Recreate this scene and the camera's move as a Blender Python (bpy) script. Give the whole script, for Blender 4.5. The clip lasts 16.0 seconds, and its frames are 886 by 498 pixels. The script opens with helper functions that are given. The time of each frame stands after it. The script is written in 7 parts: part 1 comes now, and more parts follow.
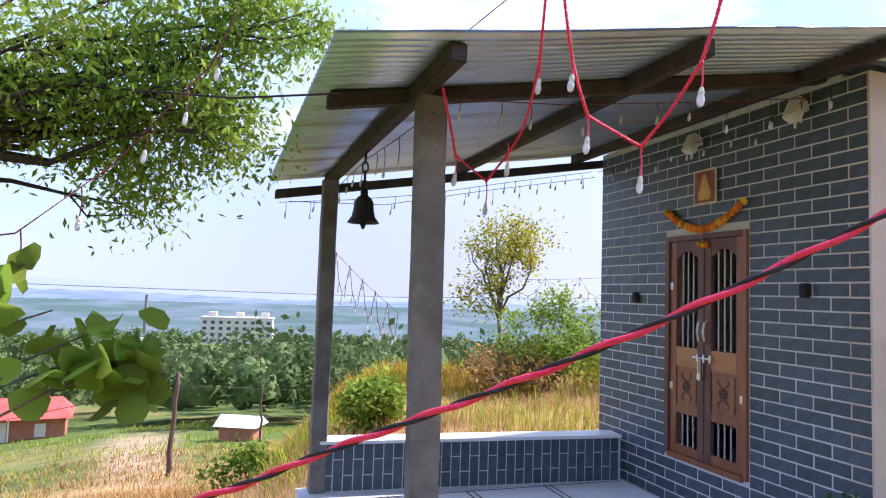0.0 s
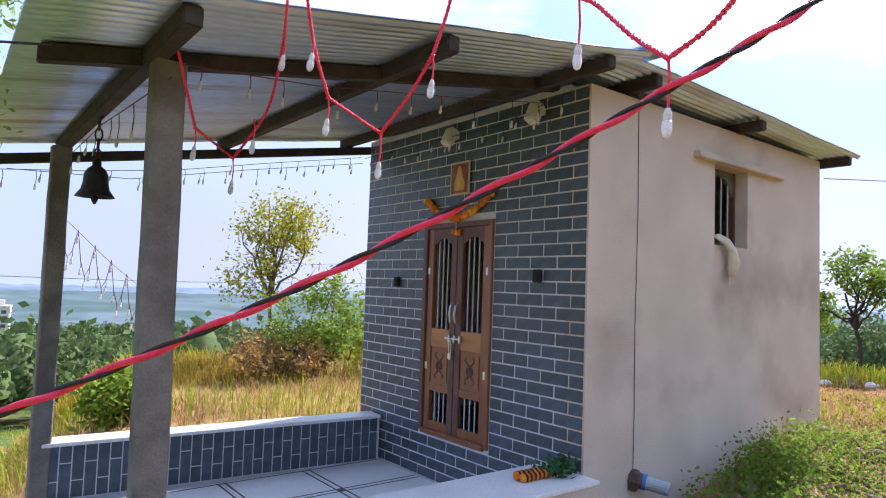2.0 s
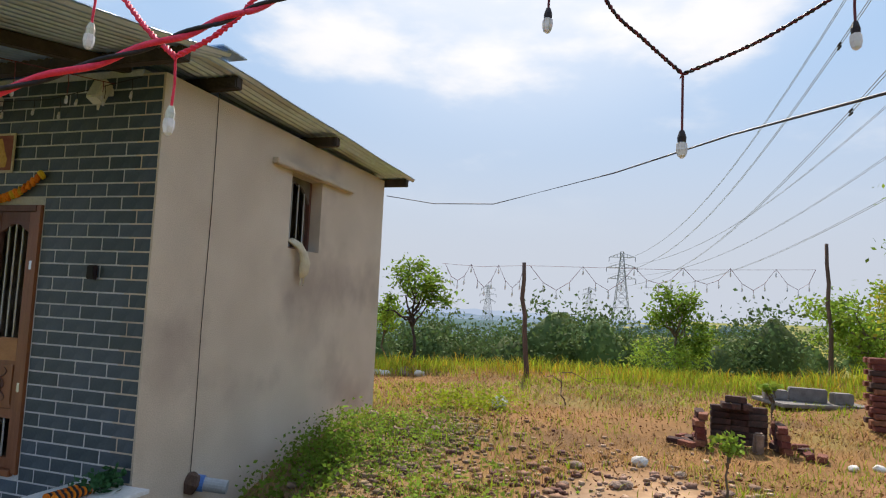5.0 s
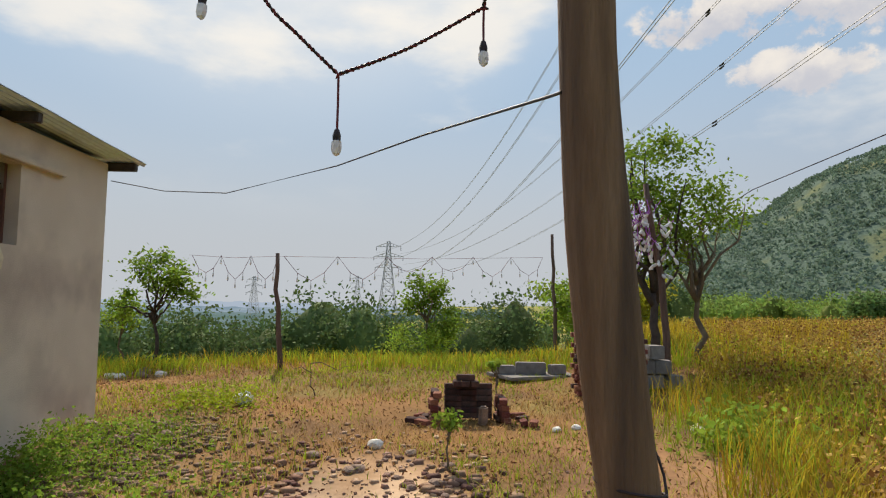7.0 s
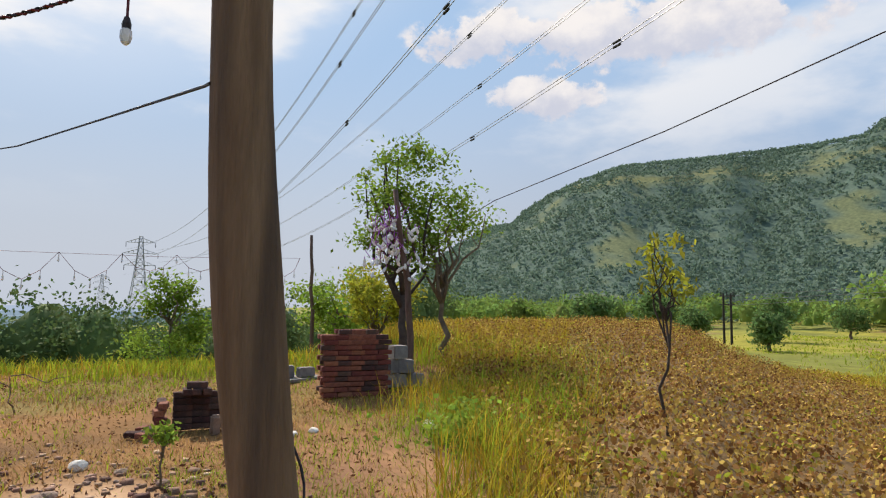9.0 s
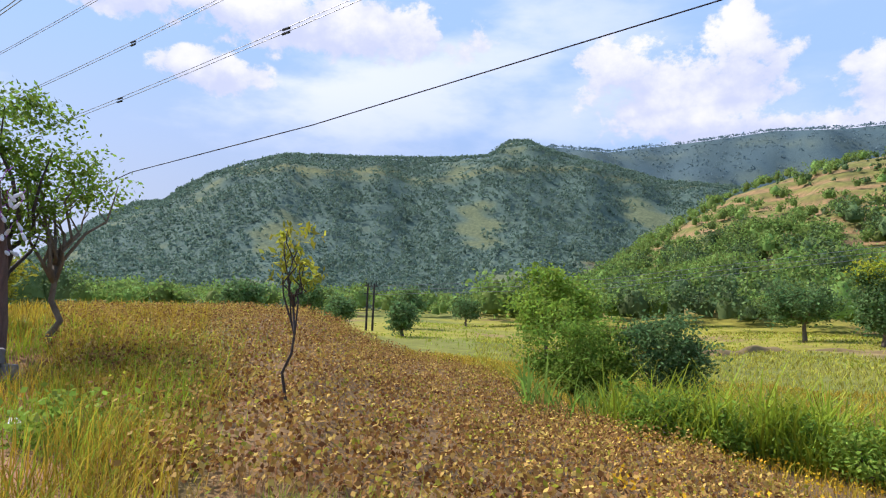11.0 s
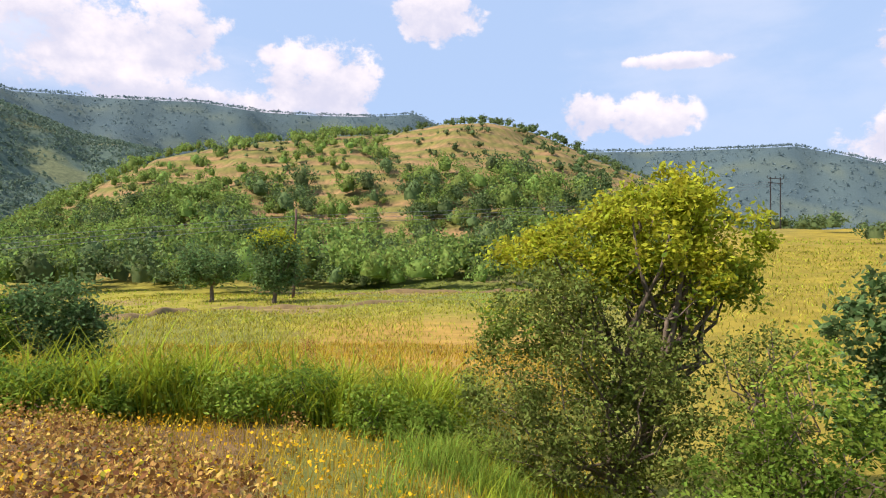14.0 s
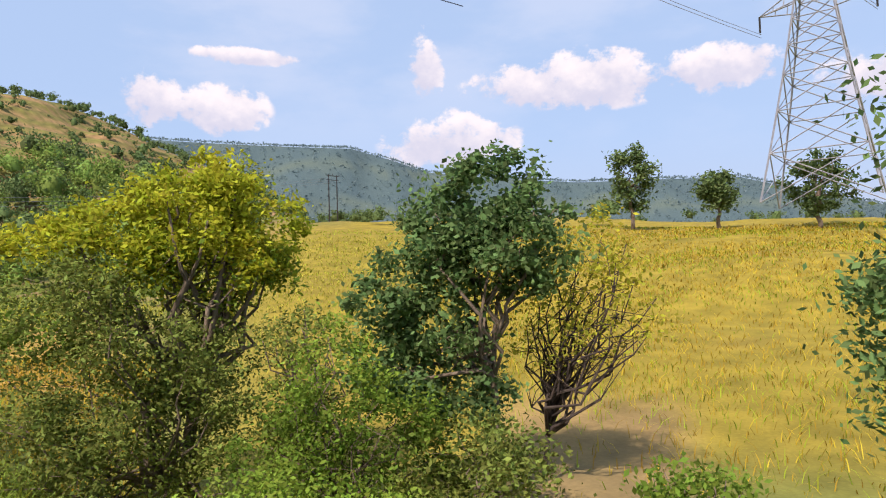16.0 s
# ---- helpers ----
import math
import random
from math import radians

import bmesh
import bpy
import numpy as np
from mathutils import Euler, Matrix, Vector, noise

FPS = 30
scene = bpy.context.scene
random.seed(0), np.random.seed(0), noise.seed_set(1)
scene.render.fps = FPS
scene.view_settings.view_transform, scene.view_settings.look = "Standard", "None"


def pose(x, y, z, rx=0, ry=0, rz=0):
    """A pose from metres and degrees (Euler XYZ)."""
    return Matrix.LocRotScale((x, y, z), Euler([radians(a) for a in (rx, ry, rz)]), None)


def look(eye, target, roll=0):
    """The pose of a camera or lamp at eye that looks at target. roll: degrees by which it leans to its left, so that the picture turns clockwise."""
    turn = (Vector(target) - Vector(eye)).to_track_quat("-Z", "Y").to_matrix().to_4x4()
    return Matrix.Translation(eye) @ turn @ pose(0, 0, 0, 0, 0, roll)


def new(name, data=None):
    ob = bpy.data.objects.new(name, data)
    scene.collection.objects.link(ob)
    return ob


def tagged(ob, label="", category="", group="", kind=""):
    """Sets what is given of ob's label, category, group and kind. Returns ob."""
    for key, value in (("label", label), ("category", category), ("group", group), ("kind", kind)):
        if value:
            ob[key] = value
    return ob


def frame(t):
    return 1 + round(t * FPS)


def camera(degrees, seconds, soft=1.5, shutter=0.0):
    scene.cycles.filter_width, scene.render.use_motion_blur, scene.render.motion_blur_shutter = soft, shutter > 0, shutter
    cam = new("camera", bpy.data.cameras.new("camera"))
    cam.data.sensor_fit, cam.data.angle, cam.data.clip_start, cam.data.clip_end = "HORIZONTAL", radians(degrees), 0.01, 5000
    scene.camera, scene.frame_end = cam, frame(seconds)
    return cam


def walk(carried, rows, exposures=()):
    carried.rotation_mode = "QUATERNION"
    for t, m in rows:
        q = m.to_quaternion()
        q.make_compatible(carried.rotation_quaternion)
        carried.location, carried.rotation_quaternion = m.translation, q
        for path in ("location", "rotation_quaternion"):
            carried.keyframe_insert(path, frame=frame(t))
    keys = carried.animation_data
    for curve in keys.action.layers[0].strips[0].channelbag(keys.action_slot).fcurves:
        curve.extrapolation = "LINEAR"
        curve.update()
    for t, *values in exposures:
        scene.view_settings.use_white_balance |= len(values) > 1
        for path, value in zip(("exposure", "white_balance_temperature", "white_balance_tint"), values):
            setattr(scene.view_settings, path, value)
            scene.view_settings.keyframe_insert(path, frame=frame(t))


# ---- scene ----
cam = camera(69.1, 16.0, soft=1.15)
METRES, EYE, TILT, LEAN, TURN = 2.9, 1.5, 0.0, 0.0, -18.8
ROWS = [
    (0.0, 0.0, 0.0, 0.0, -0.13, 4.06, -1.9),
    (0.5, 0.0109, 0.0073, -0.003, -4.0, 3.87, -1.85),
    (1.0, 0.0258, 0.0071, -0.0029, -8.72, 4.0, -1.97),
    (1.5, 0.053, 0.003, -0.0014, -14.96, 3.43, -2.22),
    (2.0, 0.0717, -0.0006, -0.001, -19.24, 3.41, -2.04),
    (2.5, 0.0854, -0.0055, -0.0022, -23.21, 3.3, -2.08),
    (3.0, 0.0986, -0.0165, -0.0038, -28.76, 3.35, -2.19),
    (3.5, 0.1123, -0.0256, -0.0048, -34.23, 3.22, -2.76),
    (4.0, 0.1219, -0.0306, -0.0058, -41.12, 3.68, -3.21),
    (6.5, 0.1724, -0.1475, 0.0114, -68.78, 5.05, -0.87),
    (7.0, 0.1857, -0.1656, 0.0082, -73.74, 4.59, -0.74),
    (7.5, 0.1902, -0.1913, 0.0079, -78.04, 4.58, -0.43),
    (8.0, 0.2046, -0.2221, 0.0143, -82.31, 5.08, -0.51),
    (10.5, 0.1983, -0.3411, 0.0121, -116.36, 4.11, -1.93),
    (11.0, 0.1768, -0.3668, 0.0138, -124.0, 4.52, -2.24),
    (11.5, 0.1653, -0.3908, 0.008, -131.73, 4.79, -1.11),
    (12.0, 0.1351, -0.4183, 0.0018, -138.39, 5.46, -1.07),
    (12.5, 0.0977, -0.4476, 0.0128, -145.69, 4.87, -1.06),
    (13.0, 0.0953, -0.4597, 0.0054, -152.14, 4.32, -1.75),
    (13.5, 0.0567, -0.478, 0.0047, -162.08, 4.5, -1.09),
    (14.0, 0.0298, -0.5019, -0.0018, -172.5, 2.94, -1.38),
    (14.5, -0.0073, -0.5181, -0.0004, -179.84, 3.2, -0.29),
    (15.0, -0.1092, -0.5365, -0.0065, -187.0, 3.65, 2.21),
    (15.5, -0.1626, -0.5085, -0.0101, -195.76, 2.56, 1.87),
    (16.0, -0.176, -0.5315, -0.0399, -209.12, 2.22, 1.71),
]
walk(cam, [(t, pose(0, 0, EYE, TILT, LEAN, TURN) @ pose(METRES * x, METRES * y, METRES * z, 90 + pitch, roll, yaw)) for t, x, y, z, yaw, pitch, roll in ROWS], exposures=[(0.0, 1.42, 6150, 30), (4.2, 0.92, 6600, 16), (6.3, 0.46, 7500, 10), (8.2, 0.5, 7500, 10), (10.3, 0.7, 6000, 18), (13.3, 0.82, 6800, 20), (16.0, 0.74, 7000, 22)])


# ---- world, sun ----
SUN_AZ, SUN_EL = 78.0, 47.0
world = bpy.data.worlds.new("world")
scene.world = world
world.use_nodes = True
wn, wl = world.node_tree.nodes, world.node_tree.links
bg = wn["Background"]
sky = wn.new("ShaderNodeTexSky")
sky.sky_type = "NISHITA"
sky.sun_disc = False
sky.sun_elevation, sky.sun_rotation = radians(SUN_EL), radians(SUN_AZ)
sky.dust_density, sky.air_density, sky.altitude, sky.ozone_density = 0.3, 1.2, 600, 2.0
wco = wn.new("ShaderNodeTexCoord")
DIR = wco.outputs["Generated"]


def wmath(op, a, b=None, c=None):
    """A math node of the world; a, b and c are sockets or numbers."""
    nd = wn.new("ShaderNodeMath")
    nd.operation = op
    for k, v in enumerate((a, b, c)):
        if v is None:
            continue
        if hasattr(v, "links"):
            wl.new(v, nd.inputs[k])
        else:
            nd.inputs[k].default_value = v
    return nd.outputs[0]


def wdot(v):
    nd = wn.new("ShaderNodeVectorMath")
    nd.operation = "DOT_PRODUCT"
    wl.new(DIR, nd.inputs[0])
    nd.inputs[1].default_value = v
    return nd.outputs["Value"]


def wstep(x, lo, hi):
    nd = wn.new("ShaderNodeMapRange")
    nd.interpolation_type = "SMOOTHSTEP"
    nd.inputs["From Min"].default_value, nd.inputs["From Max"].default_value = lo, hi
    wl.new(x, nd.inputs[0])
    return nd.outputs[0]


def wmix(f, a, b):
    nd = wn.new("ShaderNodeMix")
    nd.data_type = "RGBA"
    for k, v in (("Factor", f), ("A", a), ("B", b)):
        if hasattr(v, "links"):
            wl.new(v, nd.inputs[k])
        else:
            nd.inputs[k].default_value = v if k == "Factor" else (*v, 1)
    return nd.outputs["Result"]


def wnoise(scale, detail, stretch, rough=0.55):
    mp = wn.new("ShaderNodeMapping")
    mp.inputs["Scale"].default_value = stretch
    wl.new(DIR, mp.inputs["Vector"])
    nd = wn.new("ShaderNodeTexNoise")
    nd.inputs["Scale"].default_value, nd.inputs["Detail"].default_value, nd.inputs["Roughness"].default_value = scale, detail, rough
    wl.new(mp.outputs[0], nd.inputs["Vector"])
    return nd.outputs[0]


UPWARD = wdot((0, 0, 1))
SUNWARD = wdot((math.sin(radians(SUN_AZ)), math.cos(radians(SUN_AZ)), 0))
# clear blue under a thin haze, paler towards the horizon and towards the sun
clear = wmix(0.93, sky.outputs[0], (1.40, 2.12, 3.15))
pale = wmix(wstep(SUNWARD, 0.25, 0.98), (1.3, 1.45, 1.9), (2.1, 2.35, 2.75))
low = wmix(wstep(UPWARD, 0.06, 0.42), pale, clear)
sunny = wstep(SUNWARD, -0.25, 0.75)
hazed = wmix(wmath("MULTIPLY", sunny, 0.8), wmix(wstep(UPWARD, -0.02, 0.22), (1.75, 2.2, 2.95), clear), low)
# broken high cloud on the sunny side
veil = wstep(wnoise(2.6, 9.0, (1.0, 1.0, 2.6)), 0.46, 0.66)
veil = wmath("MULTIPLY", wmath("MULTIPLY", veil, wstep(UPWARD, 0.10, 0.34)), wmath("MULTIPLY_ADD", sunny, 0.62, 0.2))
veiled = wmix(veil, hazed, (3.55, 3.65, 3.8))
# glare of the hidden sun through the thin cloud
glare = wdot((math.sin(radians(SUN_AZ)) * math.cos(radians(SUN_EL)), math.cos(radians(SUN_AZ)) * math.cos(radians(SUN_EL)), math.sin(radians(SUN_EL))))
veiled = wmix(wmath("MULTIPLY", wstep(glare, 0.82, 0.99), 0.65), veiled, (4.3, 4.3, 4.3))
# heaped clouds over the hills: bearing, height, half width and half height in degrees
HEAPS = [(163, 17.5, 8.5, 5.5), (158, 20.5, 4, 2.5), (168, 20.5, 4, 4), (180, 17.3, 6, 4.0), (168, 14.5, 11, 2.0), (190, 23.2, 4.2, 2.8), (203.5, 14.8, 3.2, 2.6), (209, 14.2, 4.0, 2.4), (211, 18.6, 4.6, 0.8), (227, 18.3, 1.7, 3.2), (229, 11.8, 6, 2.6), (240, 16.2, 9.0, 2.6), (251, 16.0, 6.0, 2.0), (263, 13.5, 5, 2.5), (204, 25.5, 7, 2.0), (132, 23, 13, 3.2), (122, 18, 5, 2), (118, 23, 8, 2.5)]
heap, body = None, None
for az, el, rx, ry in HEAPS:
    a, e = radians(az), radians(el)
    u = wmath("DIVIDE", wdot((math.cos(a), -math.sin(a), 0)), math.sin(radians(rx)))
    v = wmath("DIVIDE", wdot((-math.sin(a) * math.sin(e), -math.cos(a) * math.sin(e), math.cos(e))), math.sin(radians(ry)))
    d = wmath("ADD", wmath("MULTIPLY", u, u), wmath("MULTIPLY", v, v))
    front = wmath("GREATER_THAN", wdot((math.sin(a) * math.cos(e), math.cos(a) * math.cos(e), math.sin(e))), 0.5)
    k = wmath("MULTIPLY", wmath("MAXIMUM", wmath("SUBTRACT", 1.35, d), 0.0), front)
    heap = k if heap is None else wmath("MAXIMUM", heap, k)
    shade = wmath("MULTIPLY", k, v)
    body = shade if body is None else wmath("ADD", body, shade)
puff = wnoise(14.0, 10.0, (1.0, 1.0, 1.3), 0.64)
edge = wmath("MULTIPLY_ADD", wmath("SUBTRACT", puff, 0.5), 4.4, heap)
curl = wnoise(26.0, 5.0, (1.0, 1.0, 1.2))
lit = wstep(wmath("ADD", wmath("MULTIPLY", body, 0.55), wmath("MULTIPLY_ADD", puff, 1.6, wmath("MULTIPLY", curl, 1.0))), 0.9, 1.9)
cloud = wmix(lit, (2.3, 2.5, 3.05), (3.5, 3.5, 3.6))
solid = wmath("MULTIPLY", wmath("MULTIPLY", wstep(edge, 0.42, 0.95), wstep(heap, 0.0, 0.35)), 0.95)
wl.new(wmix(solid, veiled, cloud), bg.inputs[0])
bg.inputs[1].default_value = 0.175

sun = new("sun", bpy.data.lights.new("sun", "SUN"))
sun.data.energy, sun.data.angle, sun.data.color = 3.8, radians(1.5), (1.0, 0.94, 0.84)
sun_dir = Vector((math.sin(radians(SUN_AZ)) * math.cos(radians(SUN_EL)), math.cos(radians(SUN_AZ)) * math.cos(radians(SUN_EL)), math.sin(radians(SUN_EL))))
sun.matrix_world = look(sun_dir * 60, (0, 0, 0))

# ---- materials ----
def mat(name, a, b, scale=6.0, rough=0.8, bump=0.15, fine=70.0, metal=0.0, obj_var=0.0, island=0.0, spec=0.3, through_light=0.0, stain=None, stain_scale=1.3, stretch=(1, 1, 1), attr=""):
    """Two-scale procedural material: broad colour change, fine grain, bump, optional stains and per-piece variation."""
    m = bpy.data.materials.new(name)
    m.use_nodes = True
    n, l = m.node_tree.nodes, m.node_tree.links
    p = n["Principled BSDF"]
    p.inputs["Roughness"].default_value, p.inputs["Metallic"].default_value = rough, metal
    p.inputs["Specular IOR Level"].default_value = spec
    co = n.new("ShaderNodeTexCoord")
    mp = n.new("ShaderNodeMapping")
    mp.inputs["Scale"].default_value = stretch
    l.new(co.outputs["Object"], mp.inputs[0])
    n1, n2 = n.new("ShaderNodeTexNoise"), n.new("ShaderNodeTexNoise")
    for t, s, d in ((n1, scale, 5.0), (n2, fine, 3.0)):
        t.inputs["Scale"].default_value, t.inputs["Detail"].default_value = s, d
        l.new(mp.outputs[0], t.inputs["Vector"])
    ramp = n.new("ShaderNodeMapRange")
    ramp.inputs["From Min"].default_value, ramp.inputs["From Max"].default_value = 0.3, 0.7
    l.new(n1.outputs[0], ramp.inputs[0])
    mx = n.new("ShaderNodeMix")
    mx.data_type = "RGBA"
    mx.inputs["A"].default_value, mx.inputs["B"].default_value = (*a, 1), (*b, 1)
    l.new(ramp.outputs[0], mx.inputs["Factor"])
    col = mx.outputs["Result"]
    if attr:
        at = n.new("ShaderNodeAttribute")
        at.attribute_name = attr
        mm = n.new("ShaderNodeMix")
        mm.data_type, mm.blend_type = "RGBA", "MULTIPLY"
        mm.inputs["Factor"].default_value = 1.0
        l.new(at.outputs["Color"], mm.inputs["A"])
        l.new(col, mm.inputs["B"])
        col = mm.outputs["Result"]
    hv = n.new("ShaderNodeHueSaturation")
    l.new(col, hv.inputs["Color"])
    add = n.new("ShaderNodeMath")
    add.operation = "MULTIPLY_ADD"
    l.new(n2.outputs[0], add.inputs[0])
    add.inputs[1].default_value, add.inputs[2].default_value = 0.5, 0.75
    val = add.outputs[0]
    if obj_var or island:
        src = n.new("ShaderNodeObjectInfo").outputs["Random"] if obj_var else n.new("ShaderNodeNewGeometry").outputs["Random Per Island"]
        k = obj_var or island
        ma = n.new("ShaderNodeMath")
        ma.operation = "MULTIPLY_ADD"
        l.new(src, ma.inputs[0])
        ma.inputs[1].default_value, ma.inputs[2].default_value = 2 * k, 1 - k
        mu = n.new("ShaderNodeMath")
        mu.operation = "MULTIPLY"
        l.new(ma.outputs[0], mu.inputs[0])
        l.new(val, mu.inputs[1])
        val = mu.outputs[0]
        hu = n.new("ShaderNodeMath")
        hu.operation = "MULTIPLY_ADD"
        l.new(src, hu.inputs[0])
        hu.inputs[1].default_value, hu.inputs[2].default_value = 0.1 * k, 0.5 - 0.05 * k
        l.new(hu.outputs[0], hv.inputs["Hue"])
    l.new(val, hv.inputs["Value"])
    col = hv.outputs[0]
    if stain:
        n3 = n.new("ShaderNodeTexNoise")
        n3.inputs["Scale"].default_value, n3.inputs["Detail"].default_value = stain_scale, 7.0
        l.new(mp.outputs[0], n3.inputs["Vector"])
        r3 = n.new("ShaderNodeMapRange")
        r3.inputs["From Min"].default_value, r3.inputs["From Max"].default_value = 0.52, 0.72
        l.new(n3.outputs[0], r3.inputs[0])
        m3 = n.new("ShaderNodeMix")
        m3.data_type = "RGBA"
        l.new(r3.outputs[0], m3.inputs["Factor"])
        l.new(col, m3.inputs["A"])
        m3.inputs["B"].default_value = (*stain, 1)
        col = m3.outputs["Result"]
    l.new(col, p.inputs["Base Color"])
    if bump:
        bp = n.new("ShaderNodeBump")
        bp.inputs["Strength"].default_value, bp.inputs["Distance"].default_value = bump, 0.02
        l.new(n2.outputs[0], bp.inputs["Height"])
        l.new(bp.outputs[0], p.inputs["Normal"])
    if through_light:
        tr = n.new("ShaderNodeBsdfTranslucent")
        l.new(col, tr.inputs["Color"])
        ms = n.new("ShaderNodeMixShader")
        ms.inputs[0].default_value = through_light
        l.new(p.outputs[0], ms.inputs[1])
        l.new(tr.outputs[0], ms.inputs[2])
        l.new(ms.outputs[0], n["Material Output"].inputs["Surface"])
    return m

M_PLASTER = mat("cement_plaster", (0.56, 0.47, 0.39), (0.67, 0.57, 0.48), 1.6, 0.9, 0.25, 90, stain=(0.43, 0.35, 0.30), stain_scale=1.1)
M_TILE = mat("slate_blue_tile", (0.045, 0.066, 0.088), (0.075, 0.102, 0.13), 9, 0.42, 0.2, 60, obj_var=0.22, spec=0.45)
M_GROUT = mat("grey_grout", (0.52, 0.53, 0.55), (0.62, 0.62, 0.64), 8, 0.9, 0.2)
M_CONC = mat("concrete", (0.13, 0.115, 0.105), (0.24, 0.22, 0.20), 5, 0.9, 0.5, 60, stain=(0.13, 0.115, 0.10), stain_scale=3)
M_DARKWOOD = mat("dark_beam", (0.035, 0.028, 0.026), (0.07, 0.055, 0.05), 5, 0.8, 0.3, 40, stretch=(1, 1, 1))
M_SHEET = mat("galvanised_sheet", (0.46, 0.61, 0.80), (0.56, 0.71, 0.90), 1.4, 0.3, 0.05, 30, metal=0.75, stain=(0.33, 0.36, 0.40), stain_scale=1.8, stretch=(0.35, 2.5, 1))
M_WHITE = mat("white_marble", (0.74, 0.74, 0.76), (0.82, 0.82, 0.83), 3, 0.3, 0.03, 50, spec=0.5)
M_BLACKLINE = mat("black_inlay", (0.02, 0.02, 0.025), (0.04, 0.04, 0.045), 10, 0.35, 0.02)
M_WOOD = mat("varnished_teak", (0.21, 0.068, 0.027), (0.31, 0.11, 0.045), 4, 0.4, 0.1, 45, stretch=(6, 6, 0.7), spec=0.5)
M_WOOD_L = mat("light_teak_panel", (0.36, 0.135, 0.04), (0.45, 0.19, 0.06), 4, 0.4, 0.1, 45, stretch=(6, 1, 4), spec=0.5)
M_WOOD_D = mat("brown_painted_wood", (0.12, 0.055, 0.045), (0.17, 0.08, 0.065), 4, 0.5, 0.1, 45, stretch=(5, 5, 0.8))
M_STEEL = mat("brushed_steel", (0.55, 0.55, 0.56), (0.68, 0.68, 0.69), 20, 0.3, 0.02, metal=0.9)
M_BARS = mat("grey_window_bar", (0.42, 0.42, 0.44), (0.5, 0.5, 0.52), 20, 0.45, 0.02, metal=0.3)
M_IRON = mat("dark_iron", (0.028, 0.026, 0.028), (0.06, 0.05, 0.045), 12, 0.55, 0.2, 60, metal=0.6)
M_DARK = mat("dark_interior", (0.02, 0.02, 0.022), (0.035, 0.033, 0.033), 4, 0.9)
M_GROUND = mat("earth_and_grass", (0.7, 0.7, 0.7), (1.25, 1.2, 1.1), 0.55, 0.95, 0.6, 9.0, attr="cover", spec=0.1)
M_BARK = mat("bark", (0.10, 0.075, 0.055), (0.19, 0.15, 0.11), 6, 0.9, 0.7, 40, stretch=(1, 1, 0.3))
M_BARK_D = mat("dark_bark", (0.04, 0.03, 0.027), (0.08, 0.06, 0.05), 6, 0.9, 0.7, 40)


def leafmat(name, a, b, t=0.45, k=0.35):
    return mat(name, a, b, 0.9, 0.75, 0.0, 3.0, island=k, through_light=t, spec=0.12)


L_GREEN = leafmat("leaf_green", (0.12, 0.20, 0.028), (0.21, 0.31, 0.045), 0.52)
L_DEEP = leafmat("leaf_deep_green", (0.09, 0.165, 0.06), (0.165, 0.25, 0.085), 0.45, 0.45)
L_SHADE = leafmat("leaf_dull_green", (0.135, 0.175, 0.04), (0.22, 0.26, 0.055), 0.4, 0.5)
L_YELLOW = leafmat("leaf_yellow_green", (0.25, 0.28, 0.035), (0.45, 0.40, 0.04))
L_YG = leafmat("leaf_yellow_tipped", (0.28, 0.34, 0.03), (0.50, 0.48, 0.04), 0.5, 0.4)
L_LIME = leafmat("leaf_lime", (0.17, 0.27, 0.035), (0.27, 0.37, 0.055))
L_FAR = leafmat("far_foliage", (0.075, 0.125, 0.045), (0.13, 0.185, 0.065), 0.25, 0.35)
L_WOOD = leafmat("valley_foliage", (0.15, 0.235, 0.055), (0.24, 0.33, 0.075), 0.4, 0.4)
# far foliage: distance haze painted in as a bluish base colour
L_PLAIN_HAZE = leafmat("haze_blue_plain_foliage", (0.115, 0.19, 0.21), (0.195, 0.275, 0.255), 0.42, 0.3)
L_HILL_HAZE = leafmat("haze_blue_hill_foliage", (0.105, 0.17, 0.14), (0.18, 0.25, 0.165), 0.42, 0.3)
L_PLATEAU_HAZE = leafmat("haze_blue_far_foliage", (0.12, 0.185, 0.21), (0.185, 0.255, 0.245), 0.42, 0.25)
L_BROWN = leafmat("dry_crop_leaf", (0.29, 0.15, 0.045), (0.47, 0.285, 0.08), 0.22, 0.6)
L_FIELD = leafmat("meadow_grass_blade", (0.29, 0.29, 0.04), (0.42, 0.375, 0.055), 0.35, 0.35)
L_STRAW = leafmat("dry_grass", (0.33, 0.19, 0.07), (0.44, 0.28, 0.11), 0.3, 0.35)
L_GRASS = leafmat("green_grass", (0.22, 0.29, 0.022), (0.34, 0.39, 0.035), 0.4, 0.35)
L_GOLD = leafmat("golden_grass", (0.36, 0.25, 0.025), (0.47, 0.33, 0.038), 0.35, 0.35)

# ---- mesh helpers ----
def mesh_np(name, verts, quads, material, parent=None, label="", smooth=False):
    """One mesh object from arrays of vertices and quads."""
    me = bpy.data.meshes.new(name)
    verts, quads = np.asarray(verts, dtype=np.float32), np.asarray(quads, dtype=np.int32)
    k = quads.shape[1]
    me.vertices.add(len(verts))
    me.vertices.foreach_set("co", verts.ravel())
    me.loops.add(quads.size)
    me.loops.foreach_set("vertex_index", quads.ravel())
    me.polygons.add(len(quads))
    me.polygons.foreach_set("loop_start", np.arange(0, quads.size, k, dtype=np.int32))
    if smooth:
        me.polygons.foreach_set("use_smooth", np.ones(len(quads), dtype=bool))
    me.update(calc_edges=True)
    me.materials.append(material)
    ob = new(name, me)
    if parent:
        ob.parent = parent
    if label:
        ob["label"] = label
    return ob


